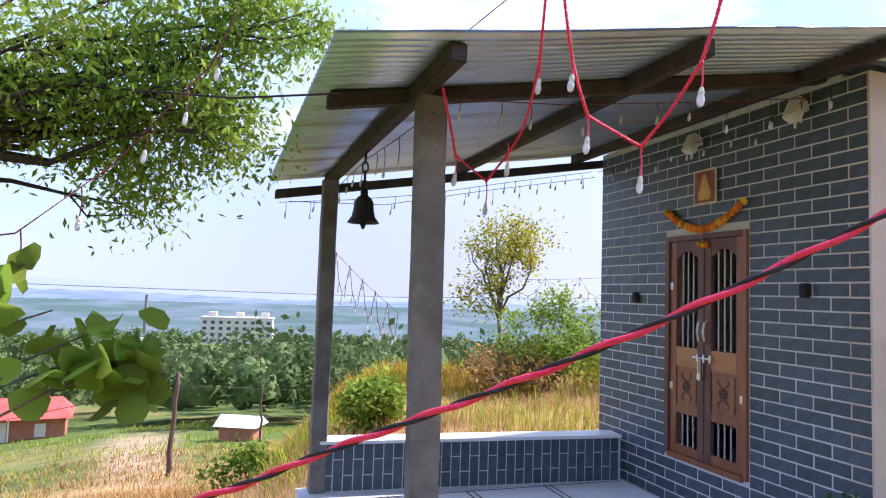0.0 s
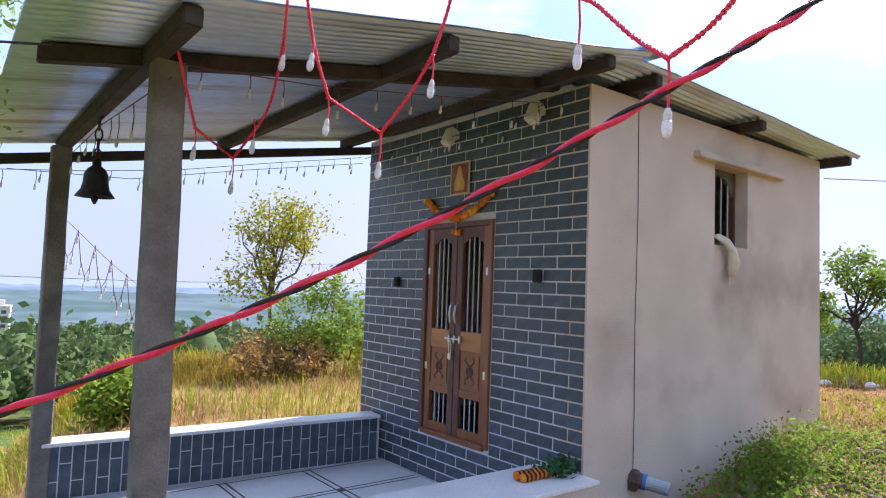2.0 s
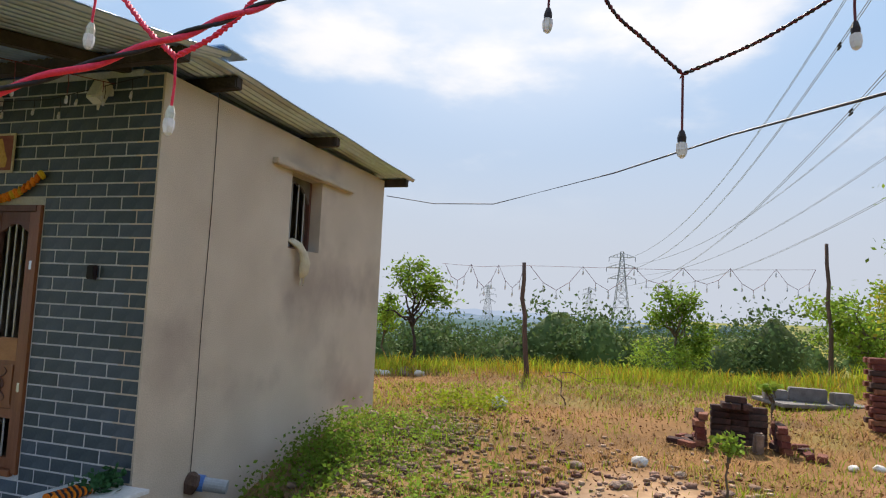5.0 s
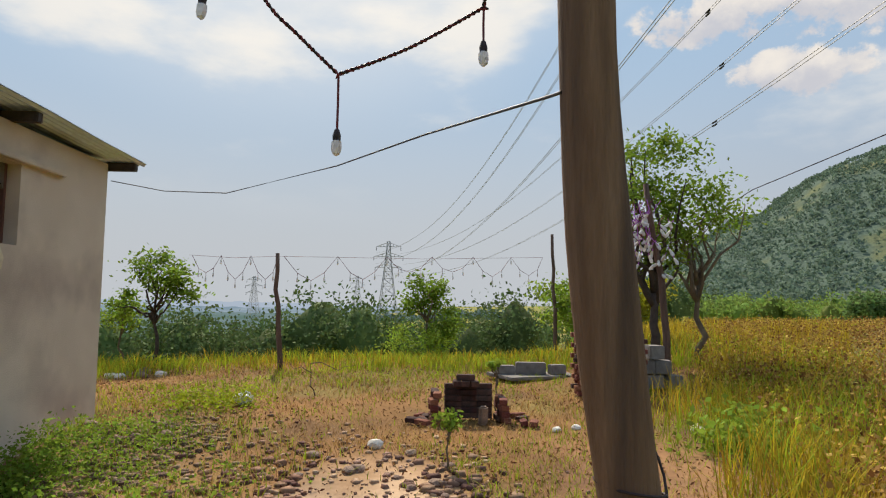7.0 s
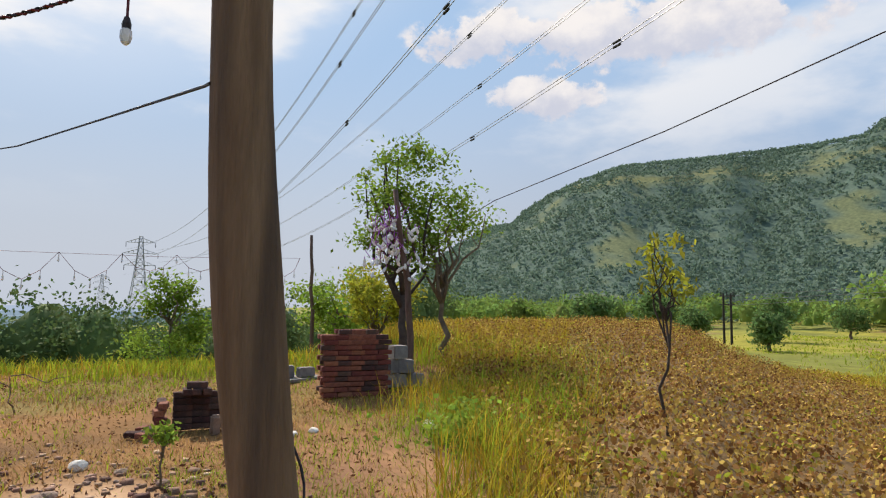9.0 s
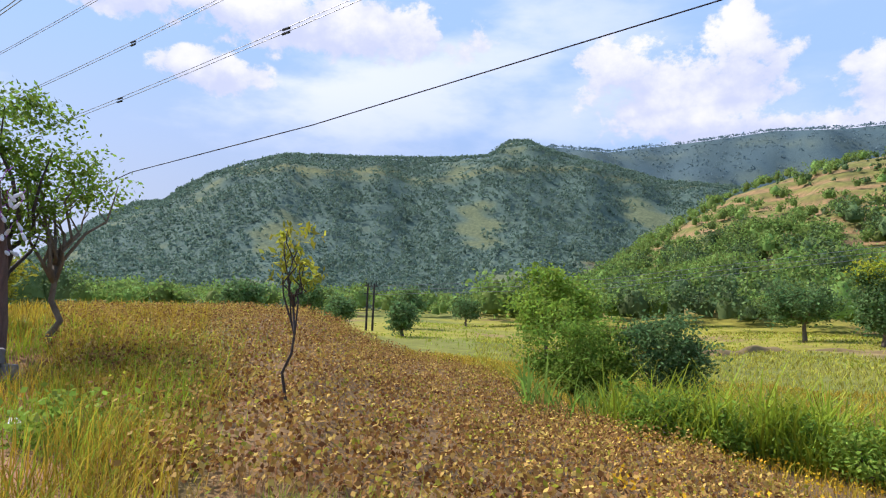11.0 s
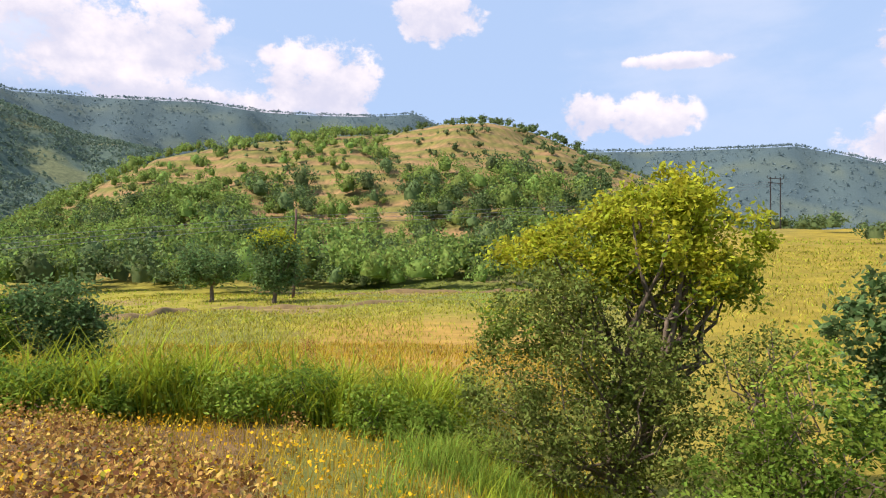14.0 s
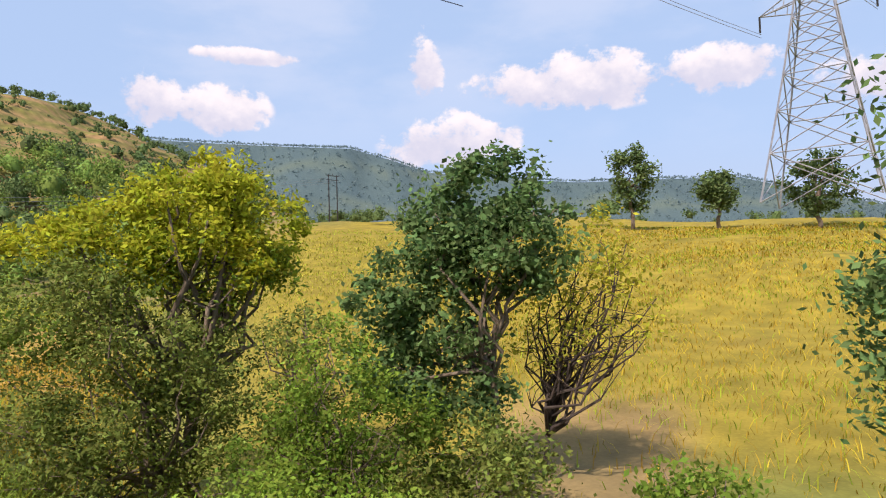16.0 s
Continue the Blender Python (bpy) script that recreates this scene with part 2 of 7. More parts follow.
def part(name, bm, material, parent=None, label="", smooth=False):
    """Links a bmesh as one mesh object."""
    me = bpy.data.meshes.new(name)
    bmesh.ops.recalc_face_normals(bm, faces=bm.faces)
    if smooth:
        for f in bm.faces:
            f.smooth = True
    bm.to_mesh(me)
    bm.free()
    me.materials.append(material)
    ob = new(name, me)
    if parent:
        ob.parent = parent
    if label:
        ob["label"] = label
    return ob


def thing(name, label, category, at=(0, 0, 0), group="", kind=""):
    ob = new(name)
    ob.location = at
    return tagged(ob, label, category, group, kind)


def add_box(bm, lo, hi, bevel=0.0, m=None):
    r = bmesh.ops.create_cube(bm, size=1)
    vs = r["verts"]
    for v in vs:
        v.co = Vector([lo[i] + (v.co[i] + 0.5) * (hi[i] - lo[i]) for i in range(3)])
        if m is not None:
            v.co = m @ v.co
    if bevel:
        es = {e for v in vs for e in v.link_edges}
        bmesh.ops.bevel(bm, geom=list(es), offset=bevel, segments=2, affect="EDGES")
    return bm


def box(lo, hi, bevel=0.0, m=None):
    return add_box(bmesh.new(), lo, hi, bevel, m)


def add_tube(bm, pts, radii, sides=7):
    """A tapered tube along points."""
    pts = [Vector(p) for p in pts]
    if not hasattr(radii, "__len__"):
        radii = [float(radii)] * len(pts)
    radii = [float(q) for q in radii]
    rings = []
    for i, p in enumerate(pts):
        d = (pts[min(i + 1, len(pts) - 1)] - pts[max(i - 1, 0)])
        d = d.normalized() if d.length > 1e-9 else Vector((0, 0, 1))
        ref = Vector((1, 0, 0)) if abs(d.x) < 0.8 else Vector((0, 1, 0))
        u = d.cross(ref).normalized()
        w = d.cross(u)
        rings.append([bm.verts.new(p + radii[i] * (math.cos(2 * math.pi * k / sides) * u + math.sin(2 * math.pi * k / sides) * w)) for k in range(sides)])
    for a, b in zip(rings, rings[1:]):
        for k in range(sides):
            bm.faces.new((a[k], a[(k + 1) % sides], b[(k + 1) % sides], b[k]))
    bm.faces.new(rings[0][::-1])
    bm.faces.new(rings[-1])
    return bm


def tube(pts, radii, sides=7):
    return add_tube(bmesh.new(), pts, radii, sides)


def lathe(profile, sides=24, m=None):
    """A body of revolution round z from (radius, z) pairs."""
    bm = bmesh.new()
    rings = []
    for r, z in profile:
        rings.append([bm.verts.new((max(r, 1e-4) * math.cos(2 * math.pi * k / sides), max(r, 1e-4) * math.sin(2 * math.pi * k / sides), z)) for k in range(sides)])
    for a, b in zip(rings, rings[1:]):
        for k in range(sides):
            bm.faces.new((a[k], a[(k + 1) % sides], b[(k + 1) % sides], b[k]))
    bm.faces.new(rings[0][::-1])
    bm.faces.new(rings[-1])
    if m is not None:
        bm.transform(m)
    return bm


# ---- terrain ----
CENTRE = np.array([0.0, -0.7])
KNOTS = np.array([0, 3, 6, 10, 16, 25, 40, 70, 140, 300, 5000], dtype=float)
PROFILES = {}


def profile(az, *z):
    PROFILES[az] = np.array((0.0,) + z)


profile(-30, 0, -0.6, -1.8, -3.5, -6, -9, -13, -18, -23, -150)
profile(0, -0.1, -0.5, -1.3, -3, -5, -7.5, -12, -18, -23, -150)
profile(14, -0.2, -0.45, -0.4, -0.3, -3, -7, -12, -18, -23, -150)
profile(35, -0.3, -0.42, -0.3, -0.2, -2, -6, -11, -18, -24, -150)
profile(60, -0.15, -0.12, 0.05, 0.0, -2, -5, -8, -12, -20, -150)
profile(95, 0, 0, 0, 0.1, -1, -3.5, -7, -8, -10, -40)
profile(112, 0, 0, 0, 0.45, 0.6, 0.2, -2, -3, -3, -3)
profile(130, 0, 0, 0.05, 0.4, 0.8, 0.3, -2, -3, -3, -3)
profile(142, -0.1, -0.2, -0.3, -0.5, -0.8, -1.6, -2.2, -2.5, -2.5, -2)
profile(157, -0.1, -0.3, -0.7, -1.3, -1.9, -2, -2, -1.8, -1, 0)
profile(175, -0.1, -0.5, -1.2, -1.6, -1.9, -1.8, -1.3, -0.5, 2, 2)
profile(193, -0.1, -0.7, -1.6, -2, -2, -1.6, -0.6, 1.5, 4, 4)
profile(204, -0.2, -1, -2.2, -2.8, -2.5, -1.8, -0.3, 3, 6, 6)
profile(218, -0.2, -1, -2.4, -3, -2.5, -1.2, 2, 13, 20, 20)
profile(236, -0.2, -1.1, -2.3, -2.6, -2.4, -1.6, 2, 13, 18, 18)
profile(252, -0.2, -1, -2.2, -2.6, -2.4, -1.6, 3, 10, 12, 12)
profile(290, -0.1, -1, -1.8, -2.5, -2.5, -2, 0, 5, 8, 0)
profile(330, 0, -0.6, -1.8, -3.5, -6, -9, -13, -18, -23, -150)
AZ = np.array(sorted(PROFILES))
TABLE = np.array([PROFILES[a] for a in AZ])


def pairs(*v):
    return np.array(v[0::2], dtype=float), np.array(v[1::2], dtype=float)


# skylines: compass degrees and elevation in degrees
SKY_FAR = pairs(140, 8, 146, 12, 152, 14.0, 157, 13.5, 160, 13.8, 163, 14.0, 170, 14.6, 175, 14.3, 180, 14.4, 184.7, 14.6, 188.6, 15.0, 191, 13.9, 195, 13.0, 200, 12.2, 204, 11.8, 211, 11.7, 220, 11.5, 223.5, 10.5, 227, 9.3, 234, 8.5, 240, 7.9, 247, 7.7, 253, 7.4, 256, 6.4, 260, 5.2, 264, 4, 270, 2)
SKY_MID = pairs(101, -2, 105, -1, 108, 0.5, 112, 4.0, 114.5, 5.8, 117, 7.2, 119, 7.5, 120.1, 8.6, 122.2, 9.9, 125, 11.2, 128.6, 12.3, 133, 12.5, 138, 12.7, 143, 12.9, 146.5, 13.2, 148.2, 14.5, 149.8, 14.6, 151.5, 13.8, 154, 13.1, 157.1, 12.4, 161.5, 11.0, 167, 10.4, 171, 9.1, 178, 6, 186, 2, 192, -2)
SKY_NEAR = pairs(150, -1, 156, 2.5, 161, 6.0, 167, 9.6, 171, 10.8, 175, 11.7, 181, 12.6, 187, 13.2, 191, 14.1, 195, 14.3, 198, 13.8, 200, 13.1, 202, 12.3, 204.4, 11.1, 208.8, 9.4, 213, 7, 219, 3, 224, -1)
R_FAR, R_MID, R_NEAR = 1500.0, 650.0, 300.0


def smooth01(t):
    t = np.clip(t, 0, 1)
    return t * t * (3 - 2 * t)


def lumps(x, y, s, seed=0):
    """A cheap smooth noise of about -1 to 1."""
    a = np.sin(x / s * 1.7 + seed) * np.cos(y / s * 1.3 - seed * 1.7) + np.sin((x + y) / s * 2.9 + 2.1 * seed) * 0.5 + np.cos((x - 1.3 * y) / s * 5.3 + seed) * 0.28 + np.sin((0.6 * x + 1.9 * y) / s * 9.1 - seed) * 0.16
    return a / 1.6


def ground_z(x, y, rough=True):
    """Height of the land at x, y (arrays)."""
    x, y = np.asarray(x, dtype=float), np.asarray(y, dtype=float)
    dx, dy = x - CENTRE[0], y - CENTRE[1]
    r = np.hypot(dx, dy)
    az = np.degrees(np.arctan2(dx, dy))
    az = np.where(az < -30, az + 360, az)
    i = np.clip(np.searchsorted(AZ, az, side="right") - 1, 0, len(AZ) - 2)
    u = smooth01((az - AZ[i]) / (AZ[i + 1] - AZ[i]))
    q = np.log1p(r)
    kq = np.log1p(KNOTS)
    j = np.clip(np.searchsorted(kq, q, side="right") - 1, 0, len(kq) - 2)
    v = np.clip((q - kq[j]) / (kq[j + 1] - kq[j]), 0, 1)
    z = (TABLE[i, j] * (1 - v) + TABLE[i, j + 1] * v) * (1 - u) + (TABLE[i + 1, j] * (1 - v) + TABLE[i + 1, j + 1] * v) * u
    # hills
    for (a, e), R, foot, lower in ((SKY_MID, R_MID, 210.0, 0.5), (SKY_FAR, R_FAR, 800.0, 0.3), (SKY_NEAR, R_NEAR, 95.0, 0.3)):
        el = np.interp(az, a, e, left=-5, right=-5) - lower
        top = 1.5 + R * np.tan(np.radians(el))
        ramp = smooth01((r - foot) / (R - foot)) ** 1.15
        arch = np.sin(np.pi * np.clip((r - foot) / (R - foot), 0, 1))
        spur = np.sin(az * 0.62 + 2.0 * lumps(x, y, R * 0.3, 2.0)) + 0.6 * np.sin(az * 1.37 + r / R * 3.0)
        rid = 1 + (0.09 * lumps(x, y, R * 0.12, 3.0) + 0.03 * lumps(x, y, R * 0.05, 7.0) + (0.035 if R > 400 else 0.02) * spur) * arch
        hz = z + (top - z) * ramp * rid
        hz = np.minimum(hz, 1.5 + r * np.tan(np.radians(el)))
        hz = np.where(r > R, top - (r - R) * 0.12, hz)
        if R == R_NEAR:
            # old field terraces along the slope
            hz = hz - 0.34 * np.sin(hz * 2 * np.pi / 4.2 + 0.8 * lumps(x, y, 40.0, 2.0)) * arch
        z = np.where((el > -1.5) & (hz > z), hz, z)
    if rough:
        z = z + 0.035 * lumps(x, y, 1.1, 1.0) * smooth01((r - 2) / 4) + 0.35 * lumps(x, y, 14.0, 5.0) * smooth01((r - 30) / 40)
    # earth banked against the side of the house
    z = z + 0.22 * np.exp(-(((x - 6.9) / 1.3) ** 2 + ((y - 2.7) / 0.55) ** 2)) - 0.3 * np.exp(-(((x - 4.2) / 0.6) ** 2 + ((y - 2.9) / 0.8) ** 2))
    # level pad below the porch and the house
    pad = smooth01((x - 0.2) / 0.5) * smooth01((9.2 - x) / 0.6) * smooth01((y - 2.9) / 0.25) * smooth01((7.2 - y) / 0.6)
    return z * (1 - pad) + np.minimum(z, -0.55) * pad


def gz(x, y):
    return float(ground_z(x, y))


def polar(az, r):
    """World x, y at a compass bearing and distance from the middle of the walk."""
    return CENTRE[0] + r * math.sin(radians(az)), CENTRE[1] + r * math.cos(radians(az))


def cover_colour(x, y):
    """Base colour of the land cover, zone by zone; wooded hills have haze painted in."""
    dx, dy = x - CENTRE[0], y - CENTRE[1]
    r = np.hypot(dx, dy)
    az = np.degrees(np.arctan2(dx, dy))
    az = np.where(az < -30, az + 360, az)
    n1, n2, n3 = lumps(x, y, 2.3, 2.0), lumps(x, y, 9.0, 4.0), lumps(x, y, 45.0, 6.0)
    c = np.zeros(x.shape + (3,))

    def lay(mask, rgb, w=1.0):
        k = np.clip(mask * w, 0, 1)[..., None]
        c[:] = c * (1 - k) + np.array(rgb) * k

    lay(np.ones_like(r), (0.16, 0.175, 0.045))
    # valley fields
    field = smooth01((r - 14) / 6)
    lay(field * smooth01(n3 * 2.0 + 0.4), (0.26, 0.245, 0.045))
    lay(field * smooth01(n3 * -2.0 - 0.5), (0.15, 0.20, 0.05))
    lay(field * smooth01(n2 * 3 - 1.5), (0.24, 0.16, 0.09), 0.7)
    lay(smooth01((az - 204) / 12) * smooth01((300 - az) / 30) * smooth01((r - 12) / 6), (0.25, 0.195, 0.03), 0.85)
    lay(smooth01((az - 176) / 8) * smooth01((206 - az) / 8) * smooth01((r - 22) / 6) * smooth01((60 - r) / 20), (0.36, 0.225, 0.06), 0.85)
    # town side
    town = smooth01((62 - az) / 14) * smooth01((r - 12) / 6)
    lay(town, (0.09, 0.14, 0.04))
    lay(town * smooth01(n2 * 2), (0.20, 0.18, 0.07), 0.7)
    lay(smooth01((12 - np.abs(az + 5.5)) / 3.5 - 2.2) * smooth01((r - 17) / 3) * smooth01((62 - r) / 12), (0.36, 0.27, 0.19), 0.9)
    lay(smooth01((14 - az) / 6) * smooth01((az + 22) / 6) * smooth01((r - 8) / 3) * smooth01((34 - r) / 10) * smooth01(n1 * 1.5 + 1.1), (0.34, 0.23, 0.11), 0.9)
    lay(smooth01((40 - az) / 6) * smooth01((az + 6) / 5) * smooth01((17 - r) / 3), (0.33, 0.22, 0.10))
    # yard: straw, reddish earth
    yard = smooth01((az - 38) / 8) * smooth01((118 + 5 * lumps(x, y, 1.6, 3.0) - az) / 4) * smooth01((19 - r) / 4)
    lay(yard, (0.23, 0.125, 0.055))
    lay(yard * smooth01(n1 * 2.0 + 0.1), (0.20, 0.16, 0.055), 0.8)
    lay(yard * smooth01(n2 * 2.5 - 0.6), (0.30, 0.15, 0.075), 0.8)
    lay(yard * smooth01(lumps(x, y, 1.1, 8.0) * 2.6 - 0.7), (0.17, 0.10, 0.055), 0.7)
    bare = np.exp(-(((x - 5.2) / 1.5) ** 2 + ((y + 0.25) / 0.75) ** 2) ** 2)
    lay(bare * smooth01(1.2 + n1 * 1.3), (0.47, 0.34, 0.25))
    lay(np.exp(-(((x - 6.4) / 2.6) ** 2 + ((y - 2.3) / 0.8) ** 2)), (0.30, 0.20, 0.13), 0.8)
    lay(smooth01((az - 98) / 6) * smooth01((128 - az) / 6) * smooth01((9 - r) / 2), (0.28, 0.15, 0.09), 0.8)
    # crop field
    lay(smooth01((az - 122) / 6) * smooth01((182 - az) / 6) * smooth01((30 - r) / 4) * smooth01((r - 3) / 2), (0.17, 0.11, 0.055))
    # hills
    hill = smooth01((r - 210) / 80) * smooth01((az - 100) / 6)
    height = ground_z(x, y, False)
    # haze mixed into the base colour: bluish forest ground, bluer past 690 m
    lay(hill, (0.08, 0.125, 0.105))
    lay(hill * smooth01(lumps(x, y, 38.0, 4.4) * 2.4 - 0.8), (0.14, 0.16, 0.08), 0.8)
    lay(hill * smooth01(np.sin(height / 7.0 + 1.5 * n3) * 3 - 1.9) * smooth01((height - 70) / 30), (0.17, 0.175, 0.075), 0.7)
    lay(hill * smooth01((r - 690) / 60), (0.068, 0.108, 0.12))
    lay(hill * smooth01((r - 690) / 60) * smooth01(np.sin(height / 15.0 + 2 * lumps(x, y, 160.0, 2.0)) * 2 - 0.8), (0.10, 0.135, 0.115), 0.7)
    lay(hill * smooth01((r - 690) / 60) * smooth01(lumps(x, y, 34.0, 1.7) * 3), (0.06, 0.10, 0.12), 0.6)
    el = np.interp(az, *SKY_NEAR, left=-5, right=-5)
    near = smooth01((el - 1) / 3) * smooth01((r - 105) / 60) * (r < R_NEAR * 1.15)
    lay(near, (0.16, 0.145, 0.055))
    lay(near * smooth01(n2 * 2 - 0.3), (0.20, 0.14, 0.07), 0.5)
    lay(near * smooth01(lumps(x, y, 26.0, 9.0) * 2.2 + 0.1), (0.13, 0.14, 0.045), 0.6)
    step = np.sin(height * 2 * np.pi / 4.2 + 0.8 * lumps(x, y, 40.0, 2.0))
    lay(near * smooth01(step * 2 - 0.3 + 0.5 * n2), (0.30, 0.19, 0.10), 0.8)
    lay(near * smooth01(-step * 2 - 0.5 + 0.7 * n2), (0.17, 0.175, 0.05), 0.8)
    lay(smooth01((az - 231) / 4) * smooth01((250 - az) / 5) * smooth01((r - 8) / 3) * smooth01((24 - r) / 6), (0.27, 0.18, 0.10), 0.7)
    return c


def build_ground():
    az = np.radians(np.concatenate([np.arange(-20, 100, 1.0), np.arange(100, 270, 0.5), np.arange(270, 340, 5)]))
    r = np.concatenate([np.arange(0.4, 12, 0.2), np.geomspace(12, 150, 76), np.arange(152, 312, 1.6), np.geomspace(314, 700, 60), np.geomspace(720, 1560, 40), np.geomspace(1620, 4700, 12)])
    A, R = np.meshgrid(az, r)
    X, Y = CENTRE[0] + R * np.sin(A), CENTRE[1] + R * np.cos(A)
    Z = ground_z(X, Y)
    na, nr = len(az), len(r)
    V = np.stack([X, Y, Z], -1).reshape(-1, 3)
    k = np.arange(na * nr).reshape(nr, na)
    kn = np.roll(k, -1, axis=1)
    Q = np.stack([k[:-1], k[1:], kn[1:], kn[:-1]], -1).reshape(-1, 4)
    hub = np.array([[CENTRE[0], CENTRE[1], 0.0]])
    V2 = np.vstack([V, hub])
    fan = np.stack([k[0], kn[0], np.full(na, len(V)), np.full(na, len(V))], -1)
    ob = mesh_np("ground", V2, Q[:, ::-1], M_GROUND, smooth=True)
    me = ob.data
    at = me.color_attributes.new("cover", "FLOAT_COLOR", "POINT")
    col = np.ones((len(V2), 4), dtype=np.float32)
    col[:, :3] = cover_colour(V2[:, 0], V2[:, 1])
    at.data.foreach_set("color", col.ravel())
    tagged(ob, "dry grassy earth falling to green fields and wooded hills", "ground", kind="structure")
    bm = bmesh.new()
    bm.from_mesh(me)
    bm.verts.ensure_lookup_table()
    for q in fan[:, :3]:
        bm.faces.new([bm.verts[int(i)] for i in q]).smooth = True
    bm.to_mesh(me)
    bm.free()
    return ob


build_ground()

# ---- house ----
XF, YS, XB, YN = 4.17, 3.20, 8.42, 6.52     # front, side, back and far side of the house
FLOOR_Z = -0.42
DOOR = (4.285, 5.345, 0.045, 2.14)          # y0, y1, z0, z1
WIN = (6.05, 6.69, 2.0, 2.79)               # x0, x1, z0, z1
T = 0.22


def roof_z(x):
    """Underside of the roofing along the house: rising porch sheet, then the gently falling main sheet."""
    return 2.70 + 0.178 * (x - 1.0) if x < 4.32 else 3.30 - 0.02 * (x - 4.32)


def wall_with_opening(name, label, along, fixed, lo, hi, z0, z1, hole, normal, material):
    """A wall slab of thickness T with one opening right through. along: 'x' or 'y'; fixed: outer face."""
    w = thing(name, label, "wall", kind="structure")
    h0, h1, g0, g1 = hole
    k = 0
    for a0, a1, b0, b1 in ((lo, h0, z0, z1), (h1, hi, z0, z1), (h0, h1, z0, g0), (h0, h1, g1, z1)):
        d0, d1 = sorted((fixed, fixed + normal * T))
        if along == "y":
            b = box((d0, a0, b0), (d1, a1, b1))
        else:
            b = box((a0, d0, b0), (a1, d1, b1))
        part("wall_panel", b, material, w)
        k += 1
    return w


wall_front = wall_with_opening("wall_front", "front wall clad in slate-blue brick tiles with pale joints", "y", XF + 0.012, YS + T, YN - 0.002, -0.7, 3.2, DOOR, 1, M_GROUT)
wall_side = wall_with_opening("wall_side", "bare beige cement plaster side wall with faint stains", "x", YS, XF + 0.012, XB, -0.9, 3.16, WIN, 1, M_PLASTER)
wall_back = tagged(part("wall_back", box((XB - T, YS + T, -0.9), (XB - 0.002, YN - T, 3.14)), M_PLASTER), "plain cement plaster back wall", "wall", kind="structure")
wall_far = tagged(part("wall_far", box((XF + T + 0.012, YN - T, -0.9), (XB, YN, 3.14)), M_PLASTER), "plain cement plaster far wall", "wall", kind="structure")
tagged(part("house_floor", box((XF + T + 0.012, YS + T, -0.5), (XB - T, YN - T, 0.0)), M_CONC), "plain grey concrete house floor", "floor", kind="structure")

# corrugated roofing
def corrugated(name, x0, x1, y0, y1, label):
    pitch, amp, th = 0.076, 0.019, 0.004
    ys = np.arange(y0, y1, pitch / 6)
    prof = amp * np.cos((ys - y0) / pitch * 2 * np.pi)
    xs = np.linspace(x0, x1, 9)
    V, Q = [], []
    for side in (0, 1):
        for x in xs:
            sag = 0.006 * math.sin(x * 3.1)
            for y, p in zip(ys, prof):
                V.append((x, y, roof_z(x) + 0.012 + p + side * th + sag))
    ny, nx = len(ys), len(xs)
    for side in (0, 1):
        o = side * ny * nx
        for i in range(nx - 1):
            for j in range(ny - 1):
                a = o + i * ny + j
                Q.append((a, a + 1, a + ny + 1, a + ny) if side else (a, a + ny, a + ny + 1, a + 1))
    m = ny * nx
    for i in range(nx - 1):
        for j in (0, ny - 1):
            a = i * ny + j
            Q.append((a, a + ny, a + ny + m, a + m))
    for j in range(ny - 1):
        for i in (0, nx - 1):
            a = i * ny + j
            Q.append((a, a + 1, a + 1 + m, a + m))
    return tagged(mesh_np(name, V, Q, M_SHEET, smooth=True), label, "roof", kind="structure")


ROOF_Y0, ROOF_Y1 = 2.74, 6.78
corrugated("roof_porch", 0.40, 4.34, ROOF_Y0, ROOF_Y1, "corrugated galvanised sheet roof over the porch")
corrugated("roof_main", 4.30, 8.80, ROOF_Y0 + 0.15, ROOF_Y1, "corrugated galvanised sheet roof sloping over the house")
tagged(part("roof_ridge", box((4.2, ROOF_Y0 - 0.02, 3.335), (4.5, ROOF_Y1 + 0.02, 3.35), 0.004), M_SHEET), "bent sheet ridge cap", "roof", kind="structure")

# purlins along y, beams along x
for x in (1.0, 2.46, 3.92, 4.72, 6.5, 8.62):
    z = roof_z(x)
    tagged(part("purlin", box((x - 0.045, 2.80 if x < 4.3 else 2.94, z - 0.10), (x + 0.045, ROOF_Y1 - 0.04, z), 0.008), M_DARKWOOD), "dark wooden purlin under the roof sheets", "beam", "roof beams", "structure")
for y in (3.56, 6.6):
    bm = bmesh.new()
    x0, x1 = (0.50, XF) if y < 5 else (0.45, XF + 0.1)
    m = pose(0, y, 0)
    vs = bmesh.ops.create_cube(bm, size=1)["verts"]
    for v in vs:
        x = x0 if v.co.x < 0 else x1
        v.co = Vector((x, y + 0.09 * v.co.y, roof_z(x) - (0.052 if y < 5 else 0.155) + 0.088 * v.co.z))
    bmesh.ops.bevel(bm, geom=bm.edges[:], offset=0.008, segments=2, affect="EDGES")
    tagged(part("porch_beam", bm, M_DARKWOOD), "dark wooden porch beam on concrete posts", "beam", "roof beams", "structure")

